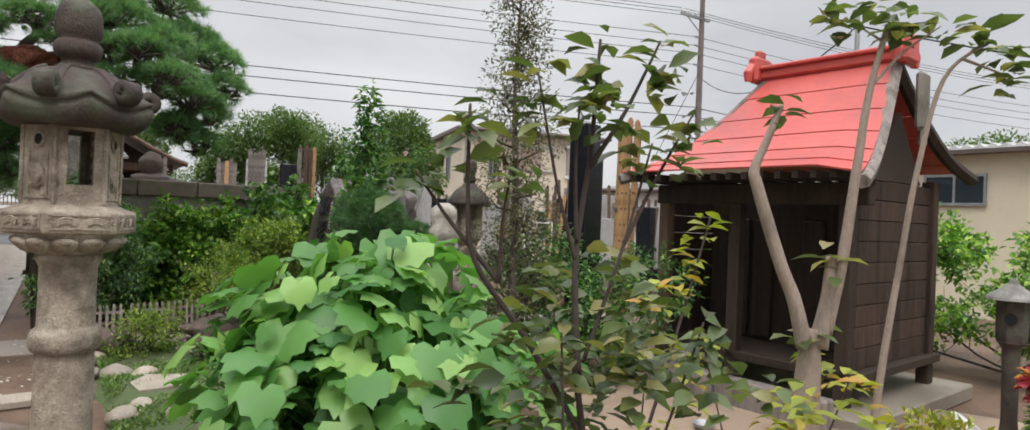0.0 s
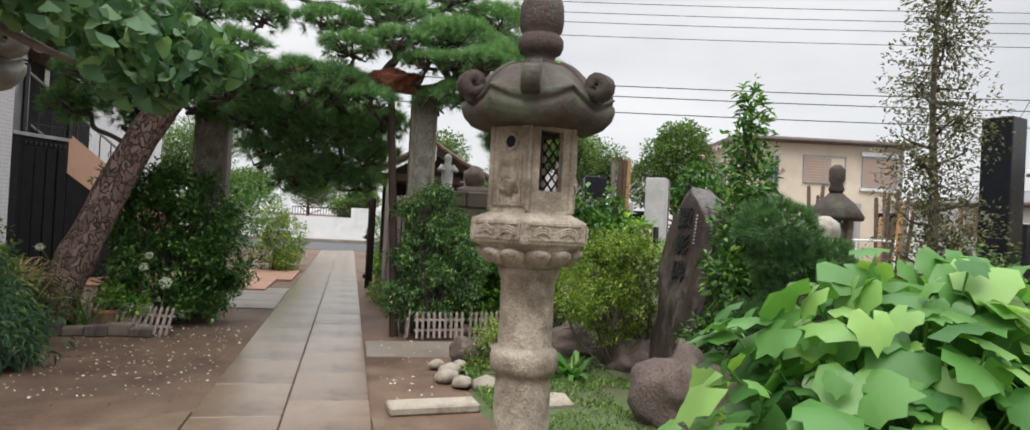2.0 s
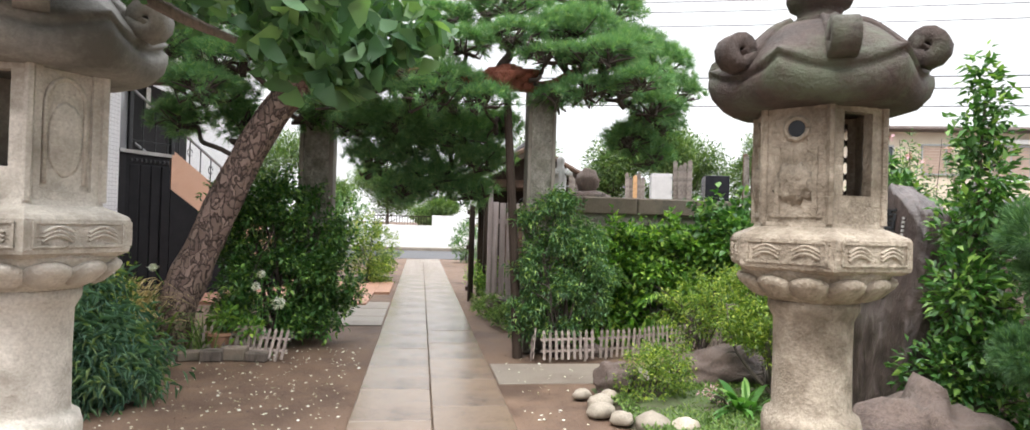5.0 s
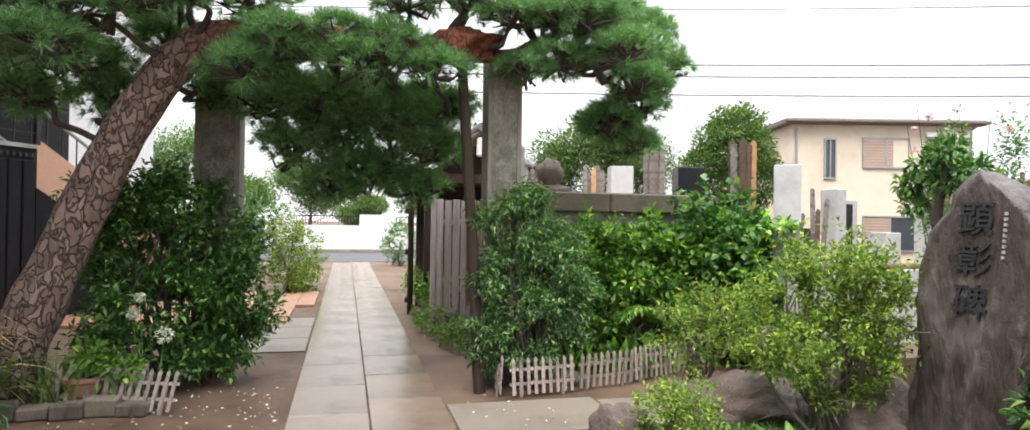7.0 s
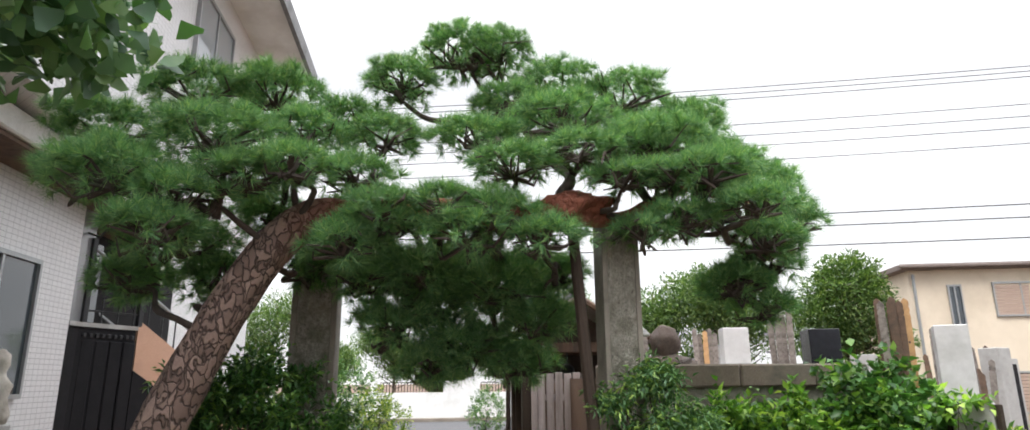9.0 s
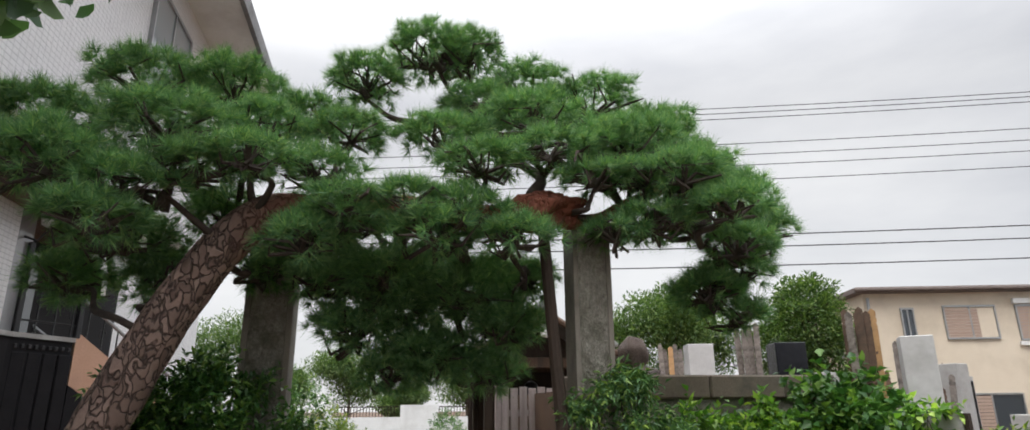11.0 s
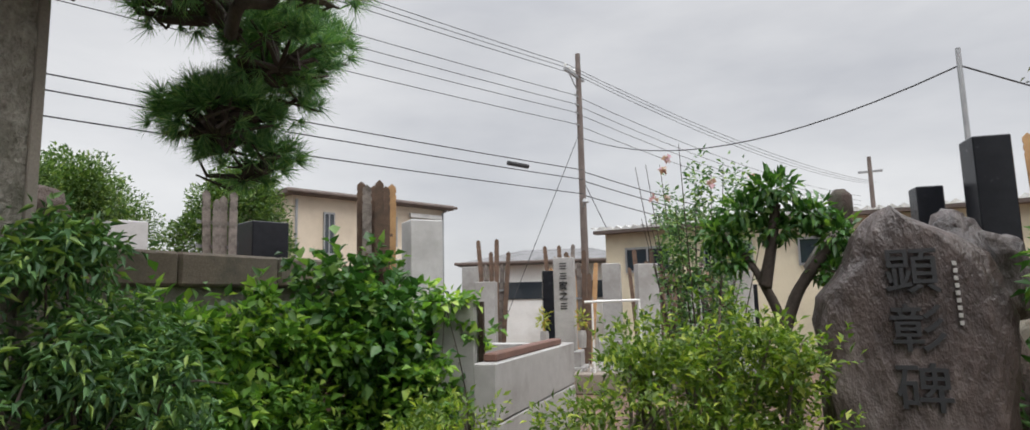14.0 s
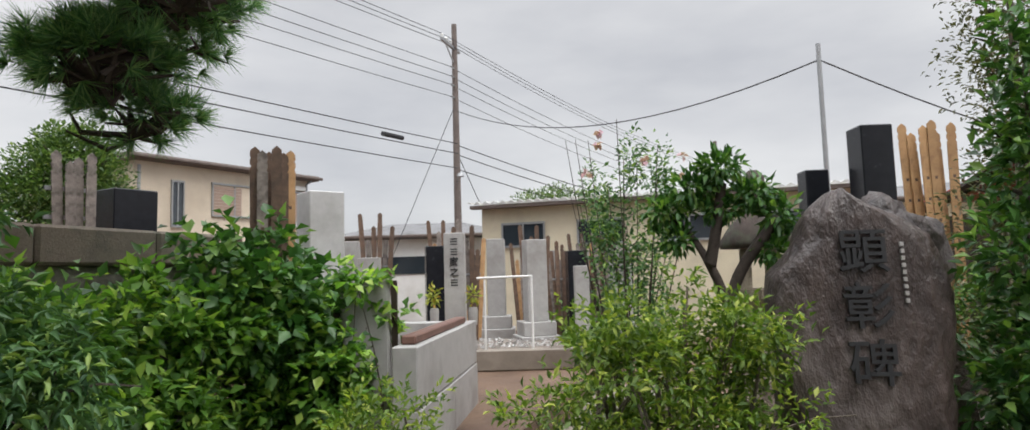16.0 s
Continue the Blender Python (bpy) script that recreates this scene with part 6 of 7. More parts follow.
# ---- the small shrine hall with its red roof ----
hall = thing("shrine_hall", 4.35, 4.5, 0, "small dark timber shrine hall with a red metal roof", "shrine", rz=-85.0)
# local x runs along the eave from its far end, local y goes back
EAVE, DEEP, ZE, ZR = 2.25, 2.3, 2.0, 3.0
RL, RR, RY = 0.84, 2.0, 1.15


def roof_pt(u, v):
    """u along the eave, v from the front eave (0) up to the ridge (1)."""
    a = Vector((EAVE * u, 0, ZE - 0.10 * max(0, u - .85) / .15 * 0.6))
    b = Vector((RL + (RR - RL) * u, RY, ZR))
    p = a.lerp(b, v)
    p.z -= 0.20 * math.sin(math.pi * v) * (1 - .3 * v)
    return p


def roof_back(u, v):
    a = Vector((EAVE * u, DEEP, ZE + 0.1))
    b = Vector((RL + (RR - RL) * u, RY + 0.02, ZR))
    p = a.lerp(b, v)
    p.z -= 0.16 * math.sin(math.pi * v)
    return p


for fn, nm in ((roof_pt, "roof_course"), (roof_back, "back_roof")):
    for c in range(6):
        bm = bmesh.new()
        n, m = 14, 3
        g2 = []
        for j in range(m + 1):
            v = (c + j / m) / 6
            row = []
            for i in range(n + 1):
                p = fn(i / n, v)
                p.z += 0.008 * (1 - j / m)
                row.append(bm.verts.new(p))
            g2.append(row)
        for j in range(m):
            for i in range(n):
                bm.faces.new((g2[j][i], g2[j][i + 1], g2[j + 1][i + 1], g2[j + 1][i]))
        bmesh.ops.recalc_face_normals(bm, faces=bm.faces)
        bmesh.ops.solidify(bm, geom=bm.faces[:], thickness=0.014)
        part(nm, bm, RED_ROOF, hall, "overlapping red metal roof course")
bm = boxm(RL - .1, RR + .1, RY - .06, RY + .08, ZR - .03, ZR + .07, .02)
box(bm, RL - .12, RR + .12, RY - .09, RY + .11, ZR + .06, ZR + .10, .012)
part("ridge", bm, RED_ROOF, hall)
for x in (RL - .1, RR + .08):
    bm = boxm(x - .05, x + .06, RY - .14, RY + .15, ZR - .06, ZR + .20, .03)
    for s in (-1, 1):
        tube(bm, [(x, RY + s * .13, ZR + .10), (x, RY + s * .20, ZR + .02), (x, RY + s * .19, ZR - .06)], [.04, .045, .035], 8)
    box(bm, x - .03, x + .04, RY - .06, RY + .07, ZR + .18, ZR + .27, .02)
    part("ridge_ornament", bm, RED_ROOF, hall, "red scrolled ridge-end ornament")
for u in (0.0, 1.0):
    for fn in (roof_pt, roof_back):
        bm = tube(bmesh.new(), [fn(u, k / 8) + Vector((0.01 if u else -0.01, 0, -.07)) for k in range(9)], [.055] * 9, 6)
        part("bargeboard", bm, GREY_WOOD if fn is roof_pt else DARK_WOOD, hall, "weathered curved bargeboard")
bm = boxm(EAVE - .06, EAVE + .0, RY - .1, RY + .1, 2.36, 2.85, .03)
box(bm, EAVE - .05, EAVE + .01, RY - .05, RY + .05, 2.22, 2.4, .03)
part("gable_pendant", bm, PILLAR_EDGE, hall, "grey carved gable pendant")
rafter = to_mesh("rafter", boxm(0, .05, .03, .6, -.09, -.03), DARK_WOOD)
for k in range(15):
    share("rafter", rafter, hall, Matrix.Translation((.12 + .145 * k, 0, ZE)))
part("front_beam", boxm(.15, EAVE - .1, .38, .5, 1.72, 1.9, .01), DARK_WOOD, hall)
part("gable_wall", flat_poly([(0, 0), (1.0, 0), (.5, .6)], -.02, .02), DARK_WOOD, hall).matrix_basis = Matrix.Translation((EAVE - .25, .75, 1.95)) @ Matrix.Rotation(radians(90), 4, "Z") @ Matrix.Rotation(radians(90), 4, "X")
for x in (.22, 1.0, EAVE - .28):
    part("post", boxm(x - .055, x + .055, .40, .51, .12, 1.75, .008), DARK_WOOD if x > .3 else BROWN_WOOD, hall)
for k in range(9):
    part("side_board", boxm(EAVE - .27, EAVE - .23, .52, 2.05, .42 + .17 * k, .585 + .17 * k, .006), HALL_WOOD, hall)
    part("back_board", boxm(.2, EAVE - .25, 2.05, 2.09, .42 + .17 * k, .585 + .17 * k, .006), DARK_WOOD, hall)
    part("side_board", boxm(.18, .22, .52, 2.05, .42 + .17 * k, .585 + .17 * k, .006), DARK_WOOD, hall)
part("back_post", boxm(EAVE - .30, EAVE - .19, 1.98, 2.10, .12, 2.0, .008), HALL_WOOD, hall)
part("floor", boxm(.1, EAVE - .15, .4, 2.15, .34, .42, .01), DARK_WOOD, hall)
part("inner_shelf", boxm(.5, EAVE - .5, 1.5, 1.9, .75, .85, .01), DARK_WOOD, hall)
for x in (.75, 1.1, 1.5):
    part("offering_vessel", lathe(bmesh.new(), [(.03, .85), (.05, .88), (.055, .95), (.03, 1.0), (.035, 1.03)], 12, x, 1.62), PLASTIC_WHITE, hall, "small white porcelain vessel")
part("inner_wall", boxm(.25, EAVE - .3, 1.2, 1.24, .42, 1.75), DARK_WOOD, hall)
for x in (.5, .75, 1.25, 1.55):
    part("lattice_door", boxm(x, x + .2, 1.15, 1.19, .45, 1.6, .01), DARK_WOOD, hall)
bm = boxm(-.1, EAVE + .05, .15, 2.4, 0, .14, .015)
part("foundation", bm, CONCRETE, hall, "low grey concrete foundation")
part("step_beam", boxm(.3, EAVE - .2, .0, .16, .0, .26, .012), GREY_WOOD, hall, "weathered wooden step beam")
solid("shrine_forecourt", flat_poly([(2.9, 4.2), (5.2, 4.4), (6.9, .2), (3.3, .1)], -.03, .05), TAN_FLOOR, "tan concrete forecourt of the shrine", "paving")

# things round the shrine
t = thing("plastic_planter", 4.35, 1.62, 0.05, "white plastic planter box with wilted plants", "planter")
bm = boxm(-.13, .13, -.3, .3, 0, .2, .02, -.06)
part("box", bm, PLASTIC_WHITE, t)
part("soil", boxm(-.11, .11, -.28, .28, .17, .205), DIRT, t)
p, o = blob_points(240, [(0, 0, .26, .14, .3, .1)], .9)
v, f = leaf_mesh(p, o + rng.normal(0, .5, p.shape), .08, .03)
raw_part("plants", v, f, YELLOW_LEAF, t, kind="stuff")
for k, (x, y) in enumerate(((5.0, 1.85), (5.35, 1.6), (5.55, 1.95))):
    t = thing("plastic_pipe", x, y, 0.02, "white plastic drain pipe piece lying on the ground", "pipe", "drain pipe pieces", rz=20 * k)
    part("tube", tube(bmesh.new(), [(-.2, 0, .06), (.2, 0, .06)], [.06, .06], 12), PLASTIC_WHITE, t)
t = thing("metal_bowl", 3.75, 2.9, 0.05, "small dented metal bowl on the concrete", "bowl")
part("bowl", lathe(bmesh.new(), [(.04, 0), (.07, .02), (.085, .05), (.08, .052), (.06, .02)], 16), STEEL, t)
t = thing("iron_lantern", 5.35, 1.6, 0, "small dark garden lantern on a round stem", "lantern")
part("stem", lathe(bmesh.new(), [(.10, 0), (.08, .05), (.06, .3), (.07, .82), (.12, .86)], 14), LANTERN_DARK, t)
part("body", hexstack(bmesh.new(), [(.11, .86), (.12, .92), (.12, 1.16), (.13, 1.18)], 0), LANTERN_DARK, t)
# Black plug in place of the opening's shade; the body behind is closed.
part("round_window", tube(bmesh.new(), [(-.125, -.03, 1.04), (-.09, -.02, 1.04)], [.045, .045], 12), BLACK_GRANITE, t, "black plug for the shaded round opening")
t.scale = (.8, .8, .92)
part("cap", lathe(bmesh.new(), [(.21, 1.18), (.2, 1.20), (.1, 1.26), (.04, 1.30), (.02, 1.34)], 18), LANTERN_ROOF_GREY, t)
t = thing("flower_pot", 5.15, 1.25, 0, "dark red flowers in a pot", "potted flowers")
part("pot", lathe(bmesh.new(), [(.09, 0), (.13, .22), (.14, .24)], 14), TERRACOTTA, t)
p, o = blob_points(420, [(0, 0, .58, .2, .2, .16)], .5)
v, f = leaf_mesh(p, o + rng.normal(0, .5, p.shape), .07, .05)
raw_part("petals", v, f, RED_PETAL, t, kind="stuff")
p, o = blob_points(300, [(0, 0, .35, .14, .14, .15)], .9)
v, f = leaf_mesh(p, o, .09, .03)
raw_part("leaves", v, f, IVY_LEAF, t, kind="stuff")
tuft("grass_clump", 4.9, .75, 160, .5, .012, .5, MALLOW_LEAF, "bright green grass clump by the shrine", .6, r=.12)

# ---- inscribed stele and garden rocks ----
stele = thing("memorial_stele", 1.98, 6.12, -.03, "upright natural stone stele with carved vertical characters", "stele", rz=0)
stele.matrix_basis = pose(1.98, 6.13, -.03, 0, 6, 6)
bm = bmesh.new()
HT = [0, .2, .5, .85, 1.05, 1.2, 1.4, 1.5, 1.58, 1.65, 1.74, 1.80, 1.84, 1.87]
LEFT = [.30, .33, .36, .36, .37, .385, .385, .36, .29, .235, .205, .16, .12, .06]
RIGHT = [.33, .34, .34, .335, .345, .37, .385, .36, .335, .315, .21, .10, .03, -.02]
rows = []
for j in range(70):
    z = 1.87 * (j / 69) ** .9
    yl, yr = np.interp(z, HT, LEFT), np.interp(z, HT, RIGHT)
    yc, w = (yl - yr) / 2, (yl + yr) / 2
    dx = .19 * min(1, (1.0 - (z / 1.9) ** 4) ** .5 + .25)
    row = []
    for k in range(72):
        a = 2 * math.pi * k / 72
        ca, sa = math.cos(a), math.sin(a)
        q = Vector((ca * 1.2, sa * 1.6, z * 1.5))
        k2 = 1 + .2 * noise.noise(q * 1.3 + Vector((3, 1, 5))) + .13 * abs(noise.noise(q * 2.9 + Vector((8, 2, 1)))) + .05 * noise.noise(q * 7) - .05
        x = math.copysign(abs(ca) ** .7, ca) * dx * k2
        y = math.copysign(abs(sa) ** .8, sa) * w * (1 + (k2 - 1) * .6) + yc
        if x < -.14:
            x = -.14 + (x + .14) * .25
        row.append(bm.verts.new((x, y, z + .02 * noise.noise(q * 3) * (z > 1.4))))
    rows.append(row)
for a, b in zip(rows, rows[1:]):
    for k in range(72):
        bm.faces.new((a[k], a[(k + 1) % 72], b[(k + 1) % 72], b[k]))
bm.faces.new(rows[-1])
part("stone", bm, STELE_ROCK, stele, smooth=True)


def glyph(text, size, material, parent, m, name="character"):
    cu = bpy.data.curves.new("glyph", "FONT")
    cu.offset = .0014 if size > .19 else .001
    cu.body, cu.size, cu.extrude, cu.align_x, cu.align_y = text, size, .006, "CENTER", "CENTER"
    tmp = new("glyph_source", cu)
    bpy.context.view_layer.update()
    me = bpy.data.meshes.new_from_object(tmp.evaluated_get(bpy.context.evaluated_depsgraph_get()))
    bpy.data.objects.remove(tmp)
    bpy.data.curves.remove(cu)
    me.materials.clear()
    me.materials.append(material)
    ob = new(name, me)
    ob.parent = parent
    ob.matrix_basis = m
    return ob


FACE = Matrix(((0, 0, -1, 0), (-1, 0, 0, 0), (0, 1, 0, 0), (0, 0, 0, 1)))
for k, ch in enumerate("顕彰碑"):
    glyph(ch, .205, INK, stele, Matrix.Translation((-.164, -.01, 1.57 - .235 * k)) @ FACE)
for k in range(9):
    part("small_character_bar", boxm(-.163, -.150, -.172, -.158, 1.60 - .03 * k, 1.617 - .03 * k), GRANITE, stele)
for x, y, z, sx, sy, sz, sd, fl in ((1.62, 7.72, .1, .55, .38, .22, 2, .4), (1.55, 5.15, .14, .36, .40, .42, 4, .3), (2.3, 7.35, .2, .3, .32, .34, 6, .5), (.35, 7.25, .1, .2, .2, .2, 8, .4), (2.0, 4.6, .05, .4, .4, .25, 11, .3), (.62, 9.0, .02, .15, .12, .1, 15, .4), (1.9, 6.75, .12, .26, .25, .26, 19, .4)):
    rk = rock_bm(sx, sy, sz, sd, 4, .42, 1.5, fl)
    solid("garden_rock", rk, ROCK, "dark brown rugged garden rock", "rock", kind="", at=(x, y, z), smooth=True, group="garden rocks")
for k, (x, y, s) in enumerate(((.02, 6.62, .11), (.08, 6.85, .12), (.2, 7.02, .1), (.12, 6.42, .10), (.32, 6.3, .13), (.42, 5.2, .1), (.28, 4.95, .12), (.6, 4.85, .1), (.75, 4.6, .1), (-.0, 7.12, .08), (.52, 6.2, .12))):
    solid("river_stone", rock_bm(s, s * .8, s * .62, k + 20, 3, .2, 1.2, .5), PEBBLE, "rounded pale river stone edging the moss bed", "stone", kind="", at=(x, y, .05), smooth=True, group="edging stones", rz=40 * k)
solid("stone_plank", boxm(-.34, .34, -.11, .11, 0, .07, .015), PEBBLE, "pale rectangular stone slab lying on the earth", "stone slab", kind="", at=(-.2, 5.78, .0), rz=6)
solid("stepping_stone", flat_poly([(-.2, -.25), (.22, -.18), (.25, .15), (-.1, .28), (-.24, .05)], 0, .09), PEBBLE, "flat pale stepping stone in the moss", "stone slab", kind="", at=(.62, 5.75, .0))

# moss bed with fine ground cover
bm = bmesh.new()
bmesh.ops.create_grid(bm, x_segments=50, y_segments=70, size=.5)
for v in bm.verts:
    u, w = v.co.x + .5, v.co.y + .5
    x, y = .12 + 2.6 * u, 3.7 + 3.9 * w
    e = min(u, 1 - u, w, 1 - w)
    v.co = Vector((x + .12 * noise.noise(Vector((0, y * 2, 1))) * (u < .1), y, -.02 + .09 * min(1, e * 9) + .03 * noise.noise(Vector((x * 2, y * 2, 0)))))
mossbed = solid("moss_bed", bm, surface("moss_soil", (.05, .075, .025), (.10, .14, .05), 5, (.8, .95), .6, 70, (.07, .05, .035), 2.0), "mossy green planted bed", "garden bed", smooth=True)
n = 26000
q = np.stack([rng.uniform(.2, 2.65, n), rng.uniform(3.75, 7.5, n)], 1)
hz = np.array([noise.noise(Vector((a * 1.7, b * 1.7, 4))) for a, b in q])
q = q[hz > -.25]
p = np.concatenate([q, np.full((len(q), 1), .055)], 1)
v, f = leaf_mesh(p, rng.normal(0, .6, p.shape) + np.array([0, 0, .8]), rng.uniform(.02, .055, len(p)), .016)
cover = thing("ground_cover", 0, 0, 0, "fine creeping ground cover over the moss", "ground cover", kind="stuff")
raw_part("leaves", v, f, MOSS_LEAF, cover, kind="stuff")
bush("red_leaf_plant", .95, 6.72, [(0, 0, .1, .07, .07, .07)], 90, .035, .014, PINK_PETAL, "small plant with reddish leaves", "plant", 3)
# fallen petals and leaves on the earth
n = 420
q = np.stack([rng.uniform(-4.2, -1.95, n), rng.uniform(6.2, 9.4, n), np.full(n, .012)], 1)
q2 = np.stack([rng.uniform(-.6, .2, 60), rng.uniform(6, 9, 60), np.full(60, .012)], 1)
q = np.concatenate([q, q2])
v, f = leaf_mesh(q, np.concatenate([rng.normal(0, 1, (len(q), 2)), np.full((len(q), 1), .05)], 1), rng.uniform(.012, .04, len(q)), .02, .1, 0)
lit = thing("fallen_petals", 0, 0, 0, "scattered pale fallen petals and leaves", "litter", kind="stuff")
raw_part("petals", v, f, WHITE_PETAL, lit, kind="stuff")
n = 900
q = np.stack([rng.uniform(-4.4, .2, n), rng.uniform(5.9, 9.8, n), np.full(n, .004)], 1)
grit = thing("grit", 0, 0, 0, "small grit and pebbles on the earth", "gravel", kind="stuff")
v, f = leaf_mesh(q, np.concatenate([rng.normal(0, 1, (n, 2)), np.full((n, 1), .4)], 1), rng.uniform(.006, .02, n), .012, .4, 0)
raw_part("pebbles", v, f, ROCK, grit, kind="stuff")

# ---- low picket fences ----


def picket(x, y, rz, tilt, label, w=.62, n=9):
    t = thing("picket_fence", x, y, 0, label, "picket fence", "low picket fence panels", rz=rz)
    t.matrix_basis = pose(x, y, 0, tilt, 0, rz)
    me = to_mesh("picket", flat_poly([(-.014, 0), (.014, 0), (.014, .29), (0, .315), (-.014, .29)], -.006, .006), PALE_PICKET)
    for k in range(n):
        share("picket", me, t, Matrix.Translation((-w / 2 + w * (k + .5) / n, 0, .03)) @ Matrix.Rotation(radians(90), 4, "X"))
    for z in (.11, .23):
        part("rail", boxm(-w / 2, w / 2, .006, .018, z, z + .025), PALE_PICKET, t)
    for s in (-1, 1):
        part("stake", boxm(s * w * .32 - .012, s * w * .32 + .012, .018, .036, -.06, .26), PALE_PICKET, t)
    return t


for x, y, rz, tl in ((.22, 8.62, 8, -6), (.86, 8.78, 14, 4), (1.48, 9.02, 22, -4), (2.0, 9.25, 18, 5)):
    picket(x, y, rz, tl, "faded brown wooden picket panel edging the bed")
picket(-.13, 8.82, 80, 3, "faded brown wooden picket panel edging the bed", .4, 6)
picket(-3.3, 8.84, -6, -16, "leaning faded wooden picket panel")
picket(-3.0, 8.72, -20, -24, "tipped-over faded wooden picket panel")
for k in range(7):
    solid("edging_block", boxm(-.11, .11, -.07, .07, 0, .1 + .02 * (k % 3), .015), COPING if k % 2 else BARK, "short weathered edging block round the pine bed", "edging", kind="", at=(-4.3 + .22 * k, 8.72 + .03 * math.sin(k * 3), 0), rz=12 * math.sin(k * 7), group="edging blocks")
t = thing("flower_pot", -3.42, 9.0, 0, "brown terracotta pot with leafy plant and white blooms", "potted plant")
part("pot", lathe(bmesh.new(), [(.1, 0), (.14, .2), (.16, .22), (.16, .25), (.14, .25)], 18), TERRACOTTA, t)
p, o = blob_points(300, [(.05, 0, .38, .16, .14, .14), (.3, -.1, .3, .16, .12, .12)], .9)
v, f = leaf_mesh(p, o + rng.normal(0, .4, p.shape), .08, .045)
raw_part("leaves", v, f, IVY_LEAF, t, kind="stuff")
wf = thing("white_flower", -2.95, 9.0, 0, "white hydrangea blooms on thin stems", "flower")
for x, y, z, r in ((.1, -.02, .55, .06), (-.15, .05, .72, .035), (-.1, .05, .85, .025), (-1.2, .1, .9, .03)):
    p, o = blob_points(90, [(x, y, z, r, r, r * .8)], .4)
    v, f = leaf_mesh(p, o + rng.normal(0, .5, p.shape), .03, .025)
    raw_part("bloom", v, f, WHITE_PETAL, wf, kind="stuff")
    part("stem", tube(bmesh.new(), [(x * .5, y, 0), (x, y, z)], [.005, .004], 5), MALLOW_LEAF, wf)

# ---- graves and memorial boards ----


def grave(x, y, z, w, h, stone, rz, label, steps=2, name="gravestone", d=None, group="gravestones"):
    t = thing(name, x, y, z, label, "gravestone", group, rz=rz)
    d = d or w
    zz = 0.0
    for k in range(steps):
        ww = w * (1.25 + .35 * (steps - k))
        hh = .16 if k < steps - 1 else .2
        part("plinth", boxm(-ww / 2, ww / 2, -ww / 2, ww / 2, zz, zz + hh, .01), stone if stone is not PALE_GRANITE else GRANITE, t)
        zz += hh + .001
    bm = boxm(-w / 2, w / 2, -d / 2, d / 2, zz, h, .008)
    part("shaft", bm, stone, t)
    return t


BOARD = {}


def board_mesh(mat, length, bars):
    key = (mat.name, length, bars)
    if key not in BOARD:
        w = .036
        pts = [(-w, 0), (w, 0), (w, length - .16), (w * .75, length - .145), (w, length - .13), (w, length - .1), (w * .75, length - .085), (w, length - .07), (w * .9, length - .03), (0, length), (-w * .9, length - .03), (-w, length - .07), (-w * .75, length - .085), (-w, length - .1), (-w, length - .13), (-w * .75, length - .145), (-w, length - .16)]
        BOARD[key] = to_mesh("board", flat_poly(pts, -.006, .006), mat)
    return BOARD[key]


def sotoba(x, y, z, count, length, mats, rz, label, spread=.05, lean=4.0, fan=3.0, bars=False, vary=.05):
    """A bundle of tall notched memorial boards leaning in a rack."""
    t = thing("memorial_boards", x, y, z, label, "memorial boards", "bundles of memorial boards", rz=rz)
    r2 = random.Random(int((x * 31 + y * 17) * 10))
    for k in range(count):
        me = board_mesh(mats[k % len(mats)], round(length * (1 - vary * ((k * 2) % 3)), 2), bars)
        m = Matrix.Translation(((k - (count - 1) / 2) * spread, r2.uniform(-.05, .05), 0)) @ Matrix.Rotation(radians(90 - lean + r2.uniform(-2, 2)), 4, "X") @ Matrix.Rotation(radians((k - (count - 1) / 2) * -fan / max(1, count)), 4, "Z")
        b = share("board", me, t, m)
        if bars:
            for j in range(9):
                share("ink_bar", INKBAR, b, Matrix.Translation((0, length * (.30 + .065 * j), .0075)))
    for zz in (length * .35, length * .62):
        part("rack_rail", boxm(-count * spread / 2 - .05, count * spread / 2 + .05, .07, .09, zz, zz + .03), STEEL, t)
    return t


INKBAR = to_mesh("ink_bar", boxm(-.010, .010, -.012, .012, -.001, .001), BROWN_WOOD)
# on the terrace
grave(3.05, 13.6, 1.72, .38, .74, PALE_GRANITE, -14, "pale square gravestone on the terrace", 1)
grave(3.12, 11.42, 1.72, .36, .56, BLACK_GRANITE, -14, "polished black gravestone on the terrace", 0)
grave(3.3, 14.6, 1.72, .14, .5, GRANITE, 0, "small weathered grey gravestone on the terrace", 1)
sotoba(2.5, 11.2, 1.72, 4, .78, [GREY_WOOD], -12, "weathered grey memorial boards beside the black grave", .06, 3)
sotoba(2.42, 13.2, 1.72, 5, .72, [GREY_WOOD, GREY_WOOD, NEW_WOOD], -12, "grey and orange memorial boards on the terrace", .065, 2)
sotoba(1.2, 12.6, 1.72, 4, .62, [GREY_WOOD], 5, "short grey memorial boards on the terrace", .07, 2)
t = thing("buddha_rock", .98, 10.85, 1.72, "rounded dark stone set on a boulder", "stone")
a = rock_bm(.3, .24, .16, 31, 3, .3, 1.4, .5)
a.transform(Matrix.Translation((0, 0, .1)))
part("boulder", a, ROCK, t, smooth=True)
a = rock_bm(.15, .13, .19, 33, 3, .25, 1.3)
a.transform(Matrix.Translation((-.04, 0, .36)))
part("head_stone", a, ROCK, t, smooth=True)
sb = bmesh.new()
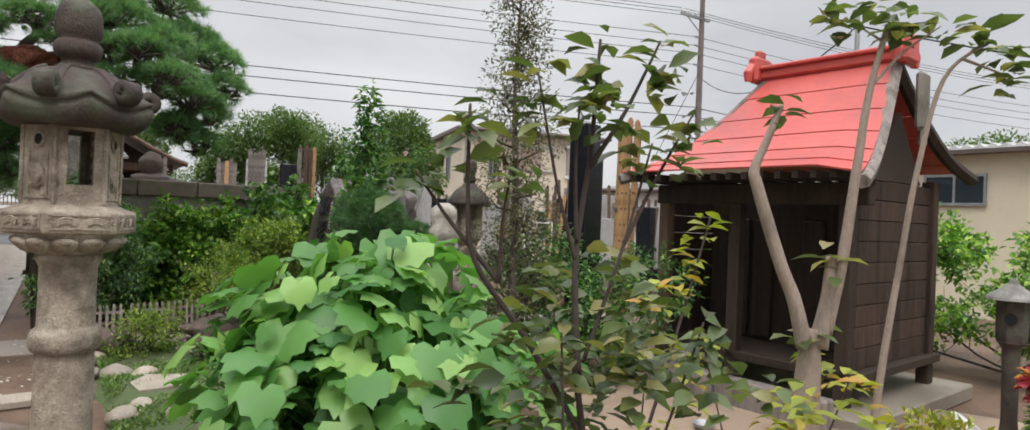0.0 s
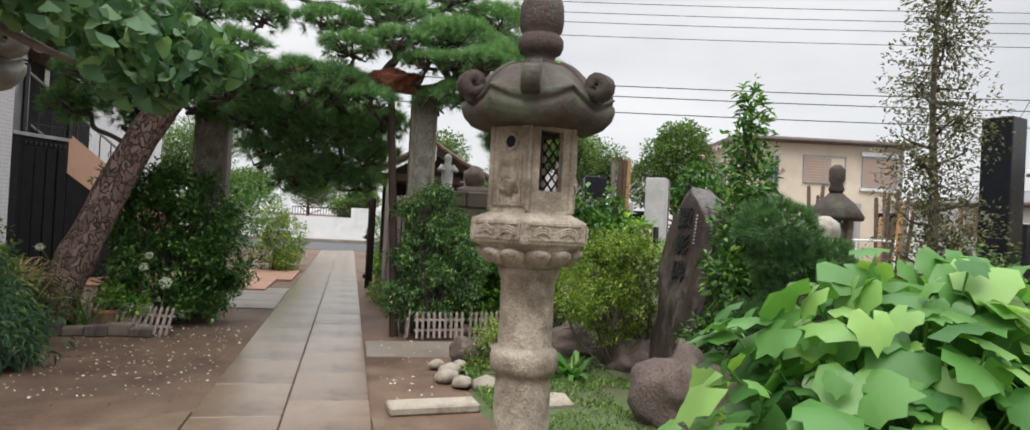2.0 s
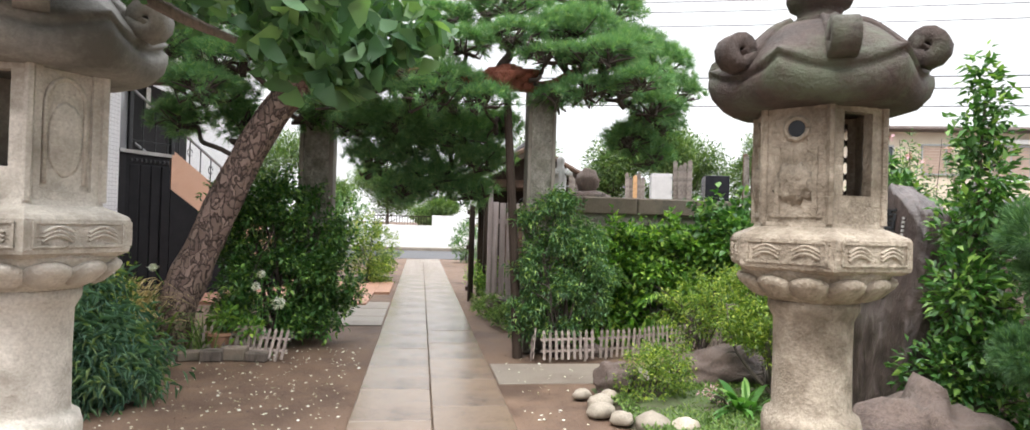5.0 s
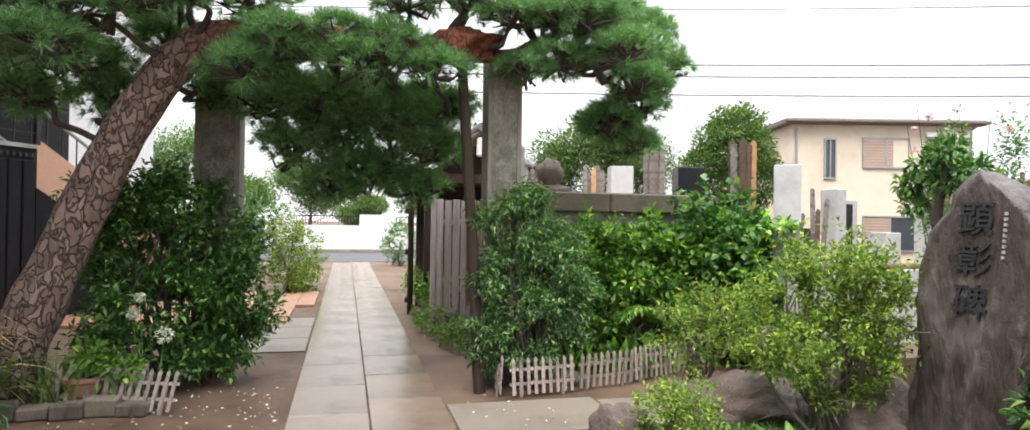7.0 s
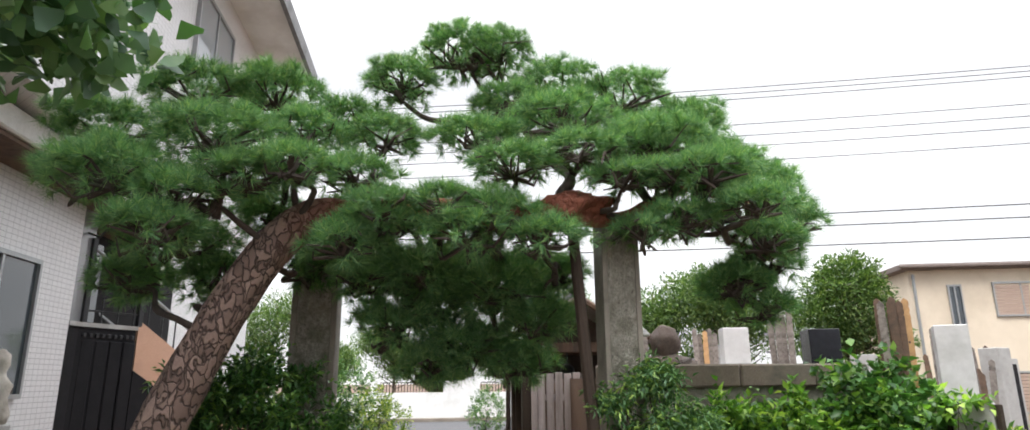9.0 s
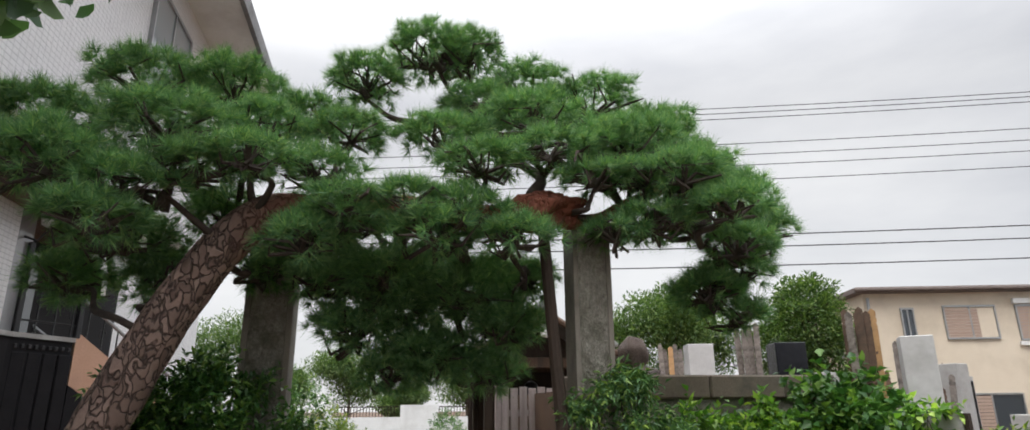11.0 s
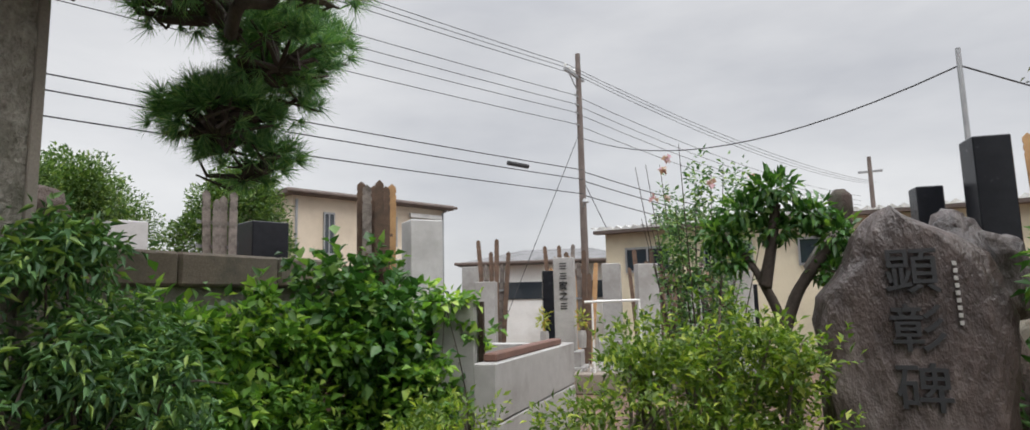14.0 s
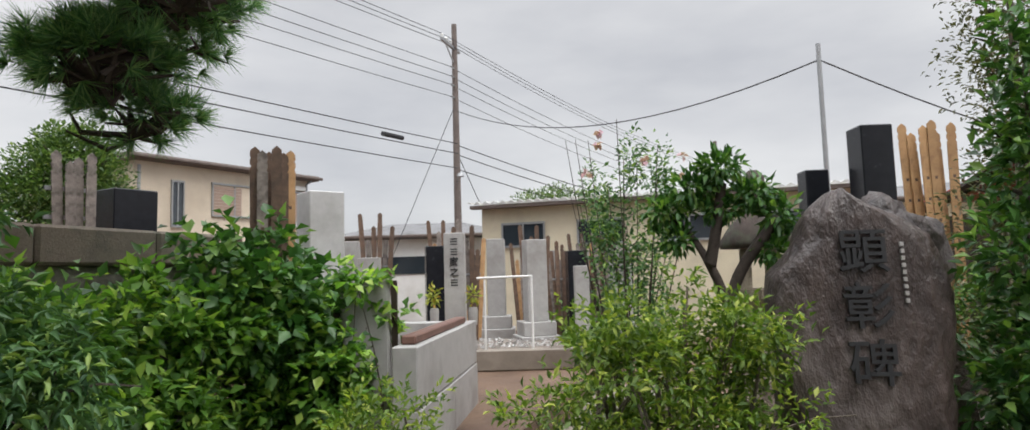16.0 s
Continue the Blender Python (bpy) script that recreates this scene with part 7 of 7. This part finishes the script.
lathe(sb, [(.10, 0), (.11, .04), (.075, .06), (.085, .2), (.08, .34), (.045, .4), (.052, .44), (.055, .49), (.03, .53), (.004, .54)], 16)
for s in (-1, 1):
    tube(sb, [(s * .075, 0, .36), (s * .13, -.03, .3), (s * .05, -.08, .3)], [.03, .032, .025], 8)
solid("stone_statue", sb, PALE_GRANITE, "small pale weathered stone statue on the coping", "statue", kind="", at=(.46, 10.44, 1.85), smooth=True)
# beside the wall's end
sotoba(2.88, 9.78, 0, 6, 2.48, [BROWN_WOOD, GREY_WOOD, BROWN_WOOD, BROWN_WOOD, BROWN_WOOD, NEW_WOOD], -51, "tall tight bundle of brown memorial boards by the wall", .042, 1, 1.0, True, .008)
grave(3.48, 9.78, .28, .29, 1.92, PALE_GRANITE, -35, "tall pale square gravestone", 1)
t = thing("stone_tablet", 3.0, 9.1, 0, "upright grey stone tablet wrapped in creepers", "stone tablet", rz=-68)
part("tablet", boxm(-.17, .17, -.05, .05, 0, 1.5, .02), GRANITE, t)
part("frame_post", boxm(.18, .22, -.03, .03, 0, 1.48), DARK_WOOD, t)
part("frame_post", boxm(-.22, -.18, -.03, .03, 0, 1.48), DARK_WOOD, t)
bm = boxm(.1, 1.9, .03, .13, 1.062, 1.12, .01)
solid("iron_beam", bm, surface("rusty_steel", (.10, .05, .04), (.19, .10, .075), 8, (.6, .9), .2, 80), "rusty steel beam lying on the grave wall", "beam", kind="", rz=11, at=(2.72, 8.58, 0))
# main family grave with vases and a rail
fg = grave(7.1, 10.1, .28, .27, 1.78, GRANITE, -73, "grey family gravestone with carved characters", 3)
for k, ch in ((2, "家"), (3, "之")):
    glyph(ch, .125, INK, fg, Matrix.Translation((0, -.142, 1.66 - .135 * k)) @ Matrix.Rotation(radians(90), 4, "X"))
for k in (0, 1, 4):
    for dz in (.035, 0, -.035):
        part("character_bar", boxm(-.045, .045, -.140, -.134, 1.655 - .135 * k + dz, 1.669 - .135 * k + dz), INK, fg)
for s in (-1, 1):
    part("flower_vase", lathe(bmesh.new(), [(.05, .58), (.06, .75), (.05, .8)], 12, s * .25, -.3), GRANITE, fg)
    p, o = blob_points(60, [(s * .25, -.3, .95, .09, .09, .12)], .9)
    v, f = leaf_mesh(p, o + rng.normal(0, .4, p.shape), .08, .03)
    raw_part("dried_flowers", v, f, YELLOW_LEAF, fg, kind="stuff")
rail = thing("pipe_rail", 6.9, 9.35, .28, "white pipe handrail beside the family grave", "handrail", rz=-73)
part("pipe", tube(bmesh.new(), [(-.25, 0, .0), (-.25, 0, 1.15)], [.014, .014], 8), PLASTIC_WHITE, rail)
part("pipe", tube(bmesh.new(), [(.35, 0, .0), (.35, 0, 1.18), ], [.016, .016], 8), PLASTIC_WHITE, rail)
part("pipe", tube(bmesh.new(), [(-.35, 0, 1.17), (.36, 0, 1.18)], [.016, .016], 8), PLASTIC_WHITE, rail)
GX = [(9.9, 8.3, .3, 1.6, 0, 2), (7.3, 11.5, .3, 1.5, 0, 2), (5.9, 11.9, .26, 1.8, 0, 2), (5.9, 10.9, .3, 1.15, 0, 2), (8.2, 9.3, .3, 1.7, 0, 3), (9.2, 8.9, .28, 1.55, 1, 2), (9.4, 10.3, .3, 1.8, 0, 3), (10.2, 9.6, .28, 1.6, 0, 2), (8.9, 11.2, .3, 1.7, 1, 2), (10.5, 11.4, .3, 1.7, 0, 2), (6.6, 12.6, .3, 1.6, 1, 2), (7.4, 13.4, .3, 1.7, 0, 3), (4.5, 12.4, .3, 1.5, 1, 2), (4.6, 13.6, .3, 1.7, 0, 2), (8.3, 12.4, .28, 1.8, 0, 2), (11.4, 9.0, .3, 1.6, 0, 2), (10.9, 8.4, .3, 1.4, 1, 2), (5.6, 14.2, .3, 1.8, 0, 2), (7.9, 8.55, .2, 1.3, 0, 2)]
for k, (x, y, w, h, c, st) in enumerate(GX):
    grave(x, y, .28, w, h, (GRANITE, BLACK_GRANITE)[c], -60 - 7 * (k % 4), ("weathered grey granite gravestone on stepped plinths", "polished black gravestone on stepped plinths")[c], st)
SX = [(8.9, 11.0, 8, 2.15, 2), (7.7, 11.6, 6, 2.2, 0), (10.4, 9.0, 7, 1.9, 2), (9.0, 9.5, 6, 2.0, 0), (10.3, 8.6, 5, 1.9, 1), (11.6, 8.7, 6, 1.9, 0), (7.9, 10.2, 6, 1.95, 2), (5.4, 12.3, 5, 1.75, 0), (9.6, 9.3, 6, 1.75, 0), (10.6, 10.2, 5, 1.8, 2), (5.2, 11.4, 3, 1.8, 1), (11.2, 9.6, 6, 1.75, 0), (6.9, 13.2, 6, 1.9, 1), (11.0, 11.6, 6, 1.9, 0), (4.2, 10.9, 1, 2.0, 1), (9.5, 8.6, 5, 1.8, 1)]
for k, (x, y, c, ln, m) in enumerate(SX):
    sotoba(x, y, .28, c, ln, ([BROWN_WOOD, GREY_WOOD, BROWN_WOOD], [GREY_WOOD, BROWN_WOOD], [BROWN_WOOD, NEW_WOOD, GREY_WOOD, BROWN_WOOD])[m], -70 + 9 * (k % 3), ("brown and grey memorial boards in a rack", "weathered grey memorial boards in a rack", "mixed brown and orange memorial boards in a rack")[m], .036, 3, 10, False, .09)
solid("grave_kerb", boxm(-.9, .9, -.7, .7, .28, .55, .02), CONCRETE, "raised concrete grave plot with pale gravel", "grave plot", kind="", at=(7.6, 9.2, 0), rz=-73)
n = 500
q = np.stack([rng.uniform(-.8, .8, n), rng.uniform(-.6, .6, n), np.full(n, .556)], 1)
gv = thing("plot_gravel", 7.6, 9.2, 0, "pale gravel on the grave plot", "gravel", kind="stuff", rz=-73)
v, f = leaf_mesh(q, np.concatenate([rng.normal(0, 1, (n, 2)), np.full((n, 1), .4)], 1), .04, .035, .4, 0)
raw_part("gravel", v, f, PALE_GRANITE, gv, kind="stuff")
# large black graves and orange boards near the stele
grave(4.73, 5.5, 0, .25, 2.6, BLACK_GRANITE, -75, "large polished black gravestone pillar", 2)
grave(5.17, 5.88, 0, .2, 2.33, BLACK_GRANITE, -75, "smaller polished black gravestone pillar", 2)
sotoba(4.88, 5.02, 0, 6, 2.66, [NEW_WOOD], -80, "tall fresh orange memorial boards", .047, 2, 2, True, .015)
bush("dark_hedge", 4.05, 5.0, [(0, 0, .6, .45, .5, .6), (-.1, .7, .6, .45, .5, .6), (.1, -.6, .6, .45, .5, .6), (0, .3, 1.1, .4, .45, .3), (.3, -.9, .9, .4, .4, .4)], 9000, .06, .03, HEDGE_LEAF, "dark clipped hedge beside the black gravestones", stems=8)
rk = rock_bm(.22, .26, .28, 41, 4, .4, 1.5)
solid("garden_rock", rk, STELE_ROCK, "dark pointed rock behind the stele", "rock", kind="", at=(2.6, 5.92, 1.55), smooth=True)
solid("garden_rock", rock_bm(.3, .34, .75, 43, 4, .3, 1.3), ROCK, "brown boulder behind the stele", "rock", kind="", at=(2.62, 5.95, .7), smooth=True)
# second, squat stone lantern behind the shrubs
t = thing("garden_lantern", 3.8, 6.45, 0, "squat weathered stone lantern among shrubs", "stone lantern")
part("base", lathe(bmesh.new(), [(.3, 0), (.28, .6), (.2, .8), (.16, 1.25), (.25, 1.35), (.27, 1.42)], 16), LANTERN_STONE, t)
for k in range(4):
    a = radians(45 + 90 * k)
    part("post", boxm(-.05, .05, -.05, .05, 1.42, 1.72), LANTERN_STONE, t).matrix_basis = Matrix.Translation((.17 * math.cos(a), .17 * math.sin(a), 0))
part("roof", lathe(bmesh.new(), [(.36, 1.72), (.38, 1.76), (.25, 1.9), (.12, 1.98), (.1, 2.0)], 18), LANTERN_DARK, t, smooth=True)
t.scale = (.7, .7, .95)
part("finial", lathe(bmesh.new(), [(.08, 2.0), (.11, 2.04), (.08, 2.1), (.11, 2.14), (.11, 2.25), (.05, 2.3)], 14), LANTERN_DARK, t, smooth=True)
t = thing("stone_ornament", 3.1, 5.75, 0, "small pale rounded stone ornament", "stone ornament")
part("column", lathe(bmesh.new(), [(.13, 0), (.12, 1.2), (.17, 1.26), (.18, 1.36), (.12, 1.42), (.14, 1.5), (.13, 1.58), (.05, 1.64)], 18), LANTERN_LIGHT, t, smooth=True)

# ---- roofed gate hut and slatted fence beyond the pillars ----
hut = thing("gate_hut", 0.55, 14.2, 0, "small dark timber hut with a grey tiled gable roof", "hut")
for x in (-.75, .75):
    for y in (-.6, .6):
        part("post", boxm(x - .06, x + .06, y - .06, y + .06, 0, 2.2, .006), DARK_WOOD, hut)
part("beam", boxm(-1.0, 1.0, -.68, -.56, 2.1, 2.25, .01), BROWN_WOOD, hut)
part("beam", boxm(-1.0, 1.0, .56, .68, 2.1, 2.25, .01), BROWN_WOOD, hut)
part("back_wall", boxm(-.75, .75, .5, .55, 0, 2.1), DARK_WOOD, hut)
for s in (-1, 1):
    bm = bmesh.new()
    rows = []
    for j in range(6):
        v = j / 5
        rows.append([bm.verts.new((s * (1.2 - 1.2 * v), y, 2.3 + .62 * v ** 1.25)) for y in np.linspace(-1.0, 1.0, 13)])
    for a, b in zip(rows, rows[1:]):
        for k in range(12):
            bm.faces.new((a[k], a[k + 1], b[k + 1], b[k]))
    bmesh.ops.recalc_face_normals(bm, faces=bm.faces)
    bmesh.ops.solidify(bm, geom=bm.faces[:], thickness=.07)
    part("roof", bm, ROOF_GREY, hut, "grey tiled roof slope")
    part("bargeboard", tube(bmesh.new(), [(s * (1.2 - 1.2 * v), -1.0, 2.25 + .62 * v ** 1.25) for v in np.linspace(0, 1, 7)], [.045] * 7, 6), BROWN_WOOD, hut)
part("ridge", tube(bmesh.new(), [(0, -1.05, 2.96), (0, 1.05, 2.96)], [.07, .07], 8), ROOF_GREY, hut)
bm = boxm(-.07, .07, -1.03, -.98, 2.5, 2.8, .02)
part("gable_pendant", bm, WHITE_PAINT, hut, "white carved gable pendant")
part("gable_wall", flat_poly([(-.8, 2.25), (.8, 2.25), (0, 2.72)], -.02, .02), DARK_WOOD, hut).matrix_basis = Matrix.Translation((0, -.62, 0)) @ Matrix.Rotation(radians(90), 4, "X")
bell = part("bell", lathe(bmesh.new(), [(.16, 1.55), (.17, 1.6), (.14, 1.75), (.1, 1.9), (.03, 1.95)], 16), BLACK_METAL, hut, "dark hanging bell", smooth=True)
part("bell_hook", tube(bmesh.new(), [(0, 0, 1.94), (0, 0, 2.15)], [.012, .012], 6), BLACK_METAL, hut)
t = thing("slatted_fence", 0.12, 12.3, 0, "weathered grey vertical slat fence beside the gate hut", "fence")
for k in range(6):
    part("slat", boxm(-.36 + .115 * k, -.36 + .115 * k + .095, 0, .022, .1, 1.8 - .015 * (k % 2), .004), FENCE_WOOD, t)
for z in (.5, 1.45):
    part("rail", boxm(-.38, .34, .024, .07, z, z + .08), FENCE_WOOD, t)
part("fence_post", boxm(-.43, -.365, -.02, .09, 0, 2.05, .006), FENCE_WOOD, t)
t = thing("dark_gate", -.55, 12.9, 0, "dark open timber gate leaf", "gate", rz=80)
for k in range(5):
    part("board", boxm(.02 + .16 * k, .15 + .16 * k, 0, .025, .12, 1.75, .004), DARK_WOOD, t)
for z in (.3, 1.0, 1.6):
    part("rail", boxm(0, .8, .027, .06, z, z + .07), DARK_WOOD, t)
solid("edging_wall", boxm(-.12, .12, -1.3, 1.2, 0, .3, .03), ROCK, "dark rough stone edging under the hedge", "edging", at=(-.12, 13.0, 0))
solid("garden_rock", rock_bm(.22, .25, .42, 51, 3, .4), ROCK, "upright dark rock behind the bush", "rock", kind="", at=(.1, 10.6, .3), smooth=True, group="garden rocks")

# ---- white tiled temple building on the far side ----
bld = thing("temple_building", -6.0, 12.6, 0, "white tiled temple building with dark entrance", "building")
part("wall", boxm(-4.0, 0, -9.0, 0, 0, 4.25), FACADE_TILE, bld, "white tiled front wall")
part("wall", boxm(-4.0, -1.5, .002, 4.4, 0, 4.248), FACADE_TILE, bld)
part("rear_wall", boxm(-4.0, -1.5, 4.402, 14.0, 0, 7.0), FACADE_TILE, bld, "white tiled rear wing")
part("upper_wall", boxm(-4.0, .9, -9.0, 4.4, 4.252, 8.0), FACADE_TILE, bld, "white tiled upper storey")
part("soffit", boxm(-4.0, 1.75, -9.3, 4.9, 8.0, 8.1), WHITE_PAINT, bld)
bm = boxm(1.75, 1.83, -9.3, 4.9, 7.95, 8.25)
box(bm, -4.0, 1.83, 4.9, 4.98, 7.95, 8.25)
part("fascia", bm, ROOF_GREY, bld)
part("canopy", boxm(-1.5, .55, -3.4, 2.6, 3.95, 4.2, .02), WHITE_PAINT, bld)
part("canopy_soffit", boxm(-1.45, .5, -3.35, 2.55, 3.9, 3.946), BROWN_WOOD, bld)
window(bld, 1.6, 1.5, .912, 1.2, 5.9, 90, 0, PALE_GLASS)
window(bld, 1.2, 1.6, .012, -3.6, 1.1, 90)
window(bld, 1.3, 1.4, .012, -1.55, 1.6, 90)
# Black sheet before the tiled wall puts the recess's shade into colour.
part("entrance_recess", boxm(-1.49, -1.44, .01, 7.2, 0, 4.2), MATTE_BLACK, bld)
part("entrance_pier", boxm(-.6, -.03, .004, .42, 2.4, 4.245, .006), GREY_PANEL, bld, "polished grey stone pier")
part("entrance_screen", boxm(-.66, -.62, .43, 4.4, 2.4, 3.94), MATTE_BLACK, bld, "dark entrance screen")
part("entrance_door", boxm(-.618, -.60, 1.0, 1.9, 2.42, 3.75), GLASS, bld)
part("landing", flat_poly([(-1.49, .02), (-.02, .02), (.0, .25), (.38, 1.0), (-.9, 1.75), (-1.49, 1.75)], 0, 2.4), MATTE_BLACK, bld, "black clad landing")
part("landing_edge", flat_poly([(-1.48, .0), (.01, .0), (.03, .24), (.41, 1.0), (-.88, 1.78), (-1.48, 1.78)], 2.404, 2.46), GRANITE, bld, "grey granite landing edge")
# the stair runs obliquely down from the landing's corner
stair = thing("entrance_stair", -5.60, 13.62, 0, "salmon rendered stair with black iron balusters and steel handrails", "stairs", kind="structure", rz=math.degrees(math.atan2(.872, .49)))
for k in range(13):
    part("step", boxm(.29 * k, .29 * k + .30, .06, 1.4, 0, 2.4 - .172 * (k + 1) + .06, .006), CONCRETE, stair)
for yy in (.0, 1.41):
    sw = part("side_wall", flat_poly([(0, 0), (3.2, 0), (0, 1.87)], -.055, 0), MATTE_BLACK, stair, "black clad lower side wall")
    sw.matrix_basis = Matrix.Translation((0, yy, 0)) @ Matrix.Rotation(radians(90), 4, "X")
    sw = part("parapet", flat_poly([(0, 1.875), (3.21, 0), (3.9, 0), (3.9, .28), (0, 2.55)], -.055, 0), SALMON, stair, "salmon rendered parapet")
    sw.matrix_basis = Matrix.Translation((0, yy, 0)) @ Matrix.Rotation(radians(90), 4, "X")
for yy in (.03, 1.43):
    for k in range(20):
        x0 = -.78 + .235 * k
        zf = 2.46 if x0 < 0 else 2.56 - .583 * x0
        zr = 2.99 - .583 * x0
        if yy > 1 and x0 < 0 or zr - zf < .1:
            continue
        part("baluster", tube(bmesh.new(), [(x0, yy, zf), (x0, yy, zr)], [.011, .011], 6), BLACK_METAL, stair)
        if k % 2:
            zm = (zf + zr) / 2
            part("scroll", tube(bmesh.new(), [(x0 + .05 * math.cos(a5), yy, zm + .07 * math.sin(a5)) for a5 in np.linspace(0, 5.6, 12)], [.007] * 12, 5), BLACK_METAL, stair)
    part("handrail", tube(bmesh.new(), [(-.78 if yy < 1 else 0, yy, 3.45 if yy < 1 else 2.99), (3.8, yy, .78)], [.024, .024], 8), STEEL, stair, "shiny steel stair rail")
for k in range(4):
    part("landing_panel", boxm(-.81 + .2 * k, -.63 + .2 * k, -.03, .0, .12, 2.24, .012), MATTE_BLACK, stair, "black metal panel")
for k in range(9):
    part("panel_stud", boxm(-.8 + .085 * k, -.76 + .085 * k, -.045, -.02, 2.28, 2.33, .006), BLACK_METAL, stair)
part("newel_post", boxm(-.82, -.75, -.01, .06, 2.46, 3.56, .008), BLACK_METAL, stair)
part("newel_post", boxm(-.02, .05, -.01, .06, 2.46, 3.12, .008), BLACK_METAL, stair)
part("foot_rail", tube(bmesh.new(), [(-.78, .03, 2.62), (0, .03, 2.62)], [.012, .012], 6), BLACK_METAL, stair)
lmp = part("wall_lamp", lathe(bmesh.new(), [(.03, 0), (.09, .03), (.11, .18), (.06, .24), (.02, .3)], 10), PLASTIC_WHITE, bld, "wrought-iron bracket lantern")
lmp.matrix_basis = Matrix.Translation((.22, .2, 3.72))
part("lamp_arm", tube(bmesh.new(), [(-.03, .2, 3.6), (.12, .2, 3.55), (.22, .2, 3.7)], [.015] * 3, 6), BLACK_METAL, bld)
for y, z in ((2.45, 3.45), (4.1, 3.5), (.9, 3.2)):
    part("notice", boxm(-.598, -.594, y, y + .2, z, z + .4), PLASTIC_WHITE, bld, "white paper notice")
t = thing("stone_post", -5.55, 10.6, 0, "inscribed grey stone post with a white figure on top", "stone post")
part("post", boxm(-.12, .12, -.12, .12, 0, 1.35, .012), GRANITE, t)
for k in range(5):
    part("character_bar", boxm(.122, .126, -.05, .05, 1.2 - .16 * k, 1.29 - .16 * k), INK, t)
t = thing("small_statue", -5.55, 10.6, 1.35, "small pale weathered stone statue", "statue")
part("statue", lathe(bmesh.new(), [(.12, 0), (.14, .08), (.1, .22), (.13, .34), (.07, .42), (.06, .46), (.085, .53), (.075, .62), (.02, .67)], 16), LANTERN_LIGHT, t, smooth=True)
for k in range(3):
    sotoba(-5.35 - .25 * k, 9.85 + .12 * k, 0, 1, 2.3 - .12 * k, [GREY_WOOD, BROWN_WOOD][k % 2:], 30, "single tall weathered wooden stake", .06, 1)
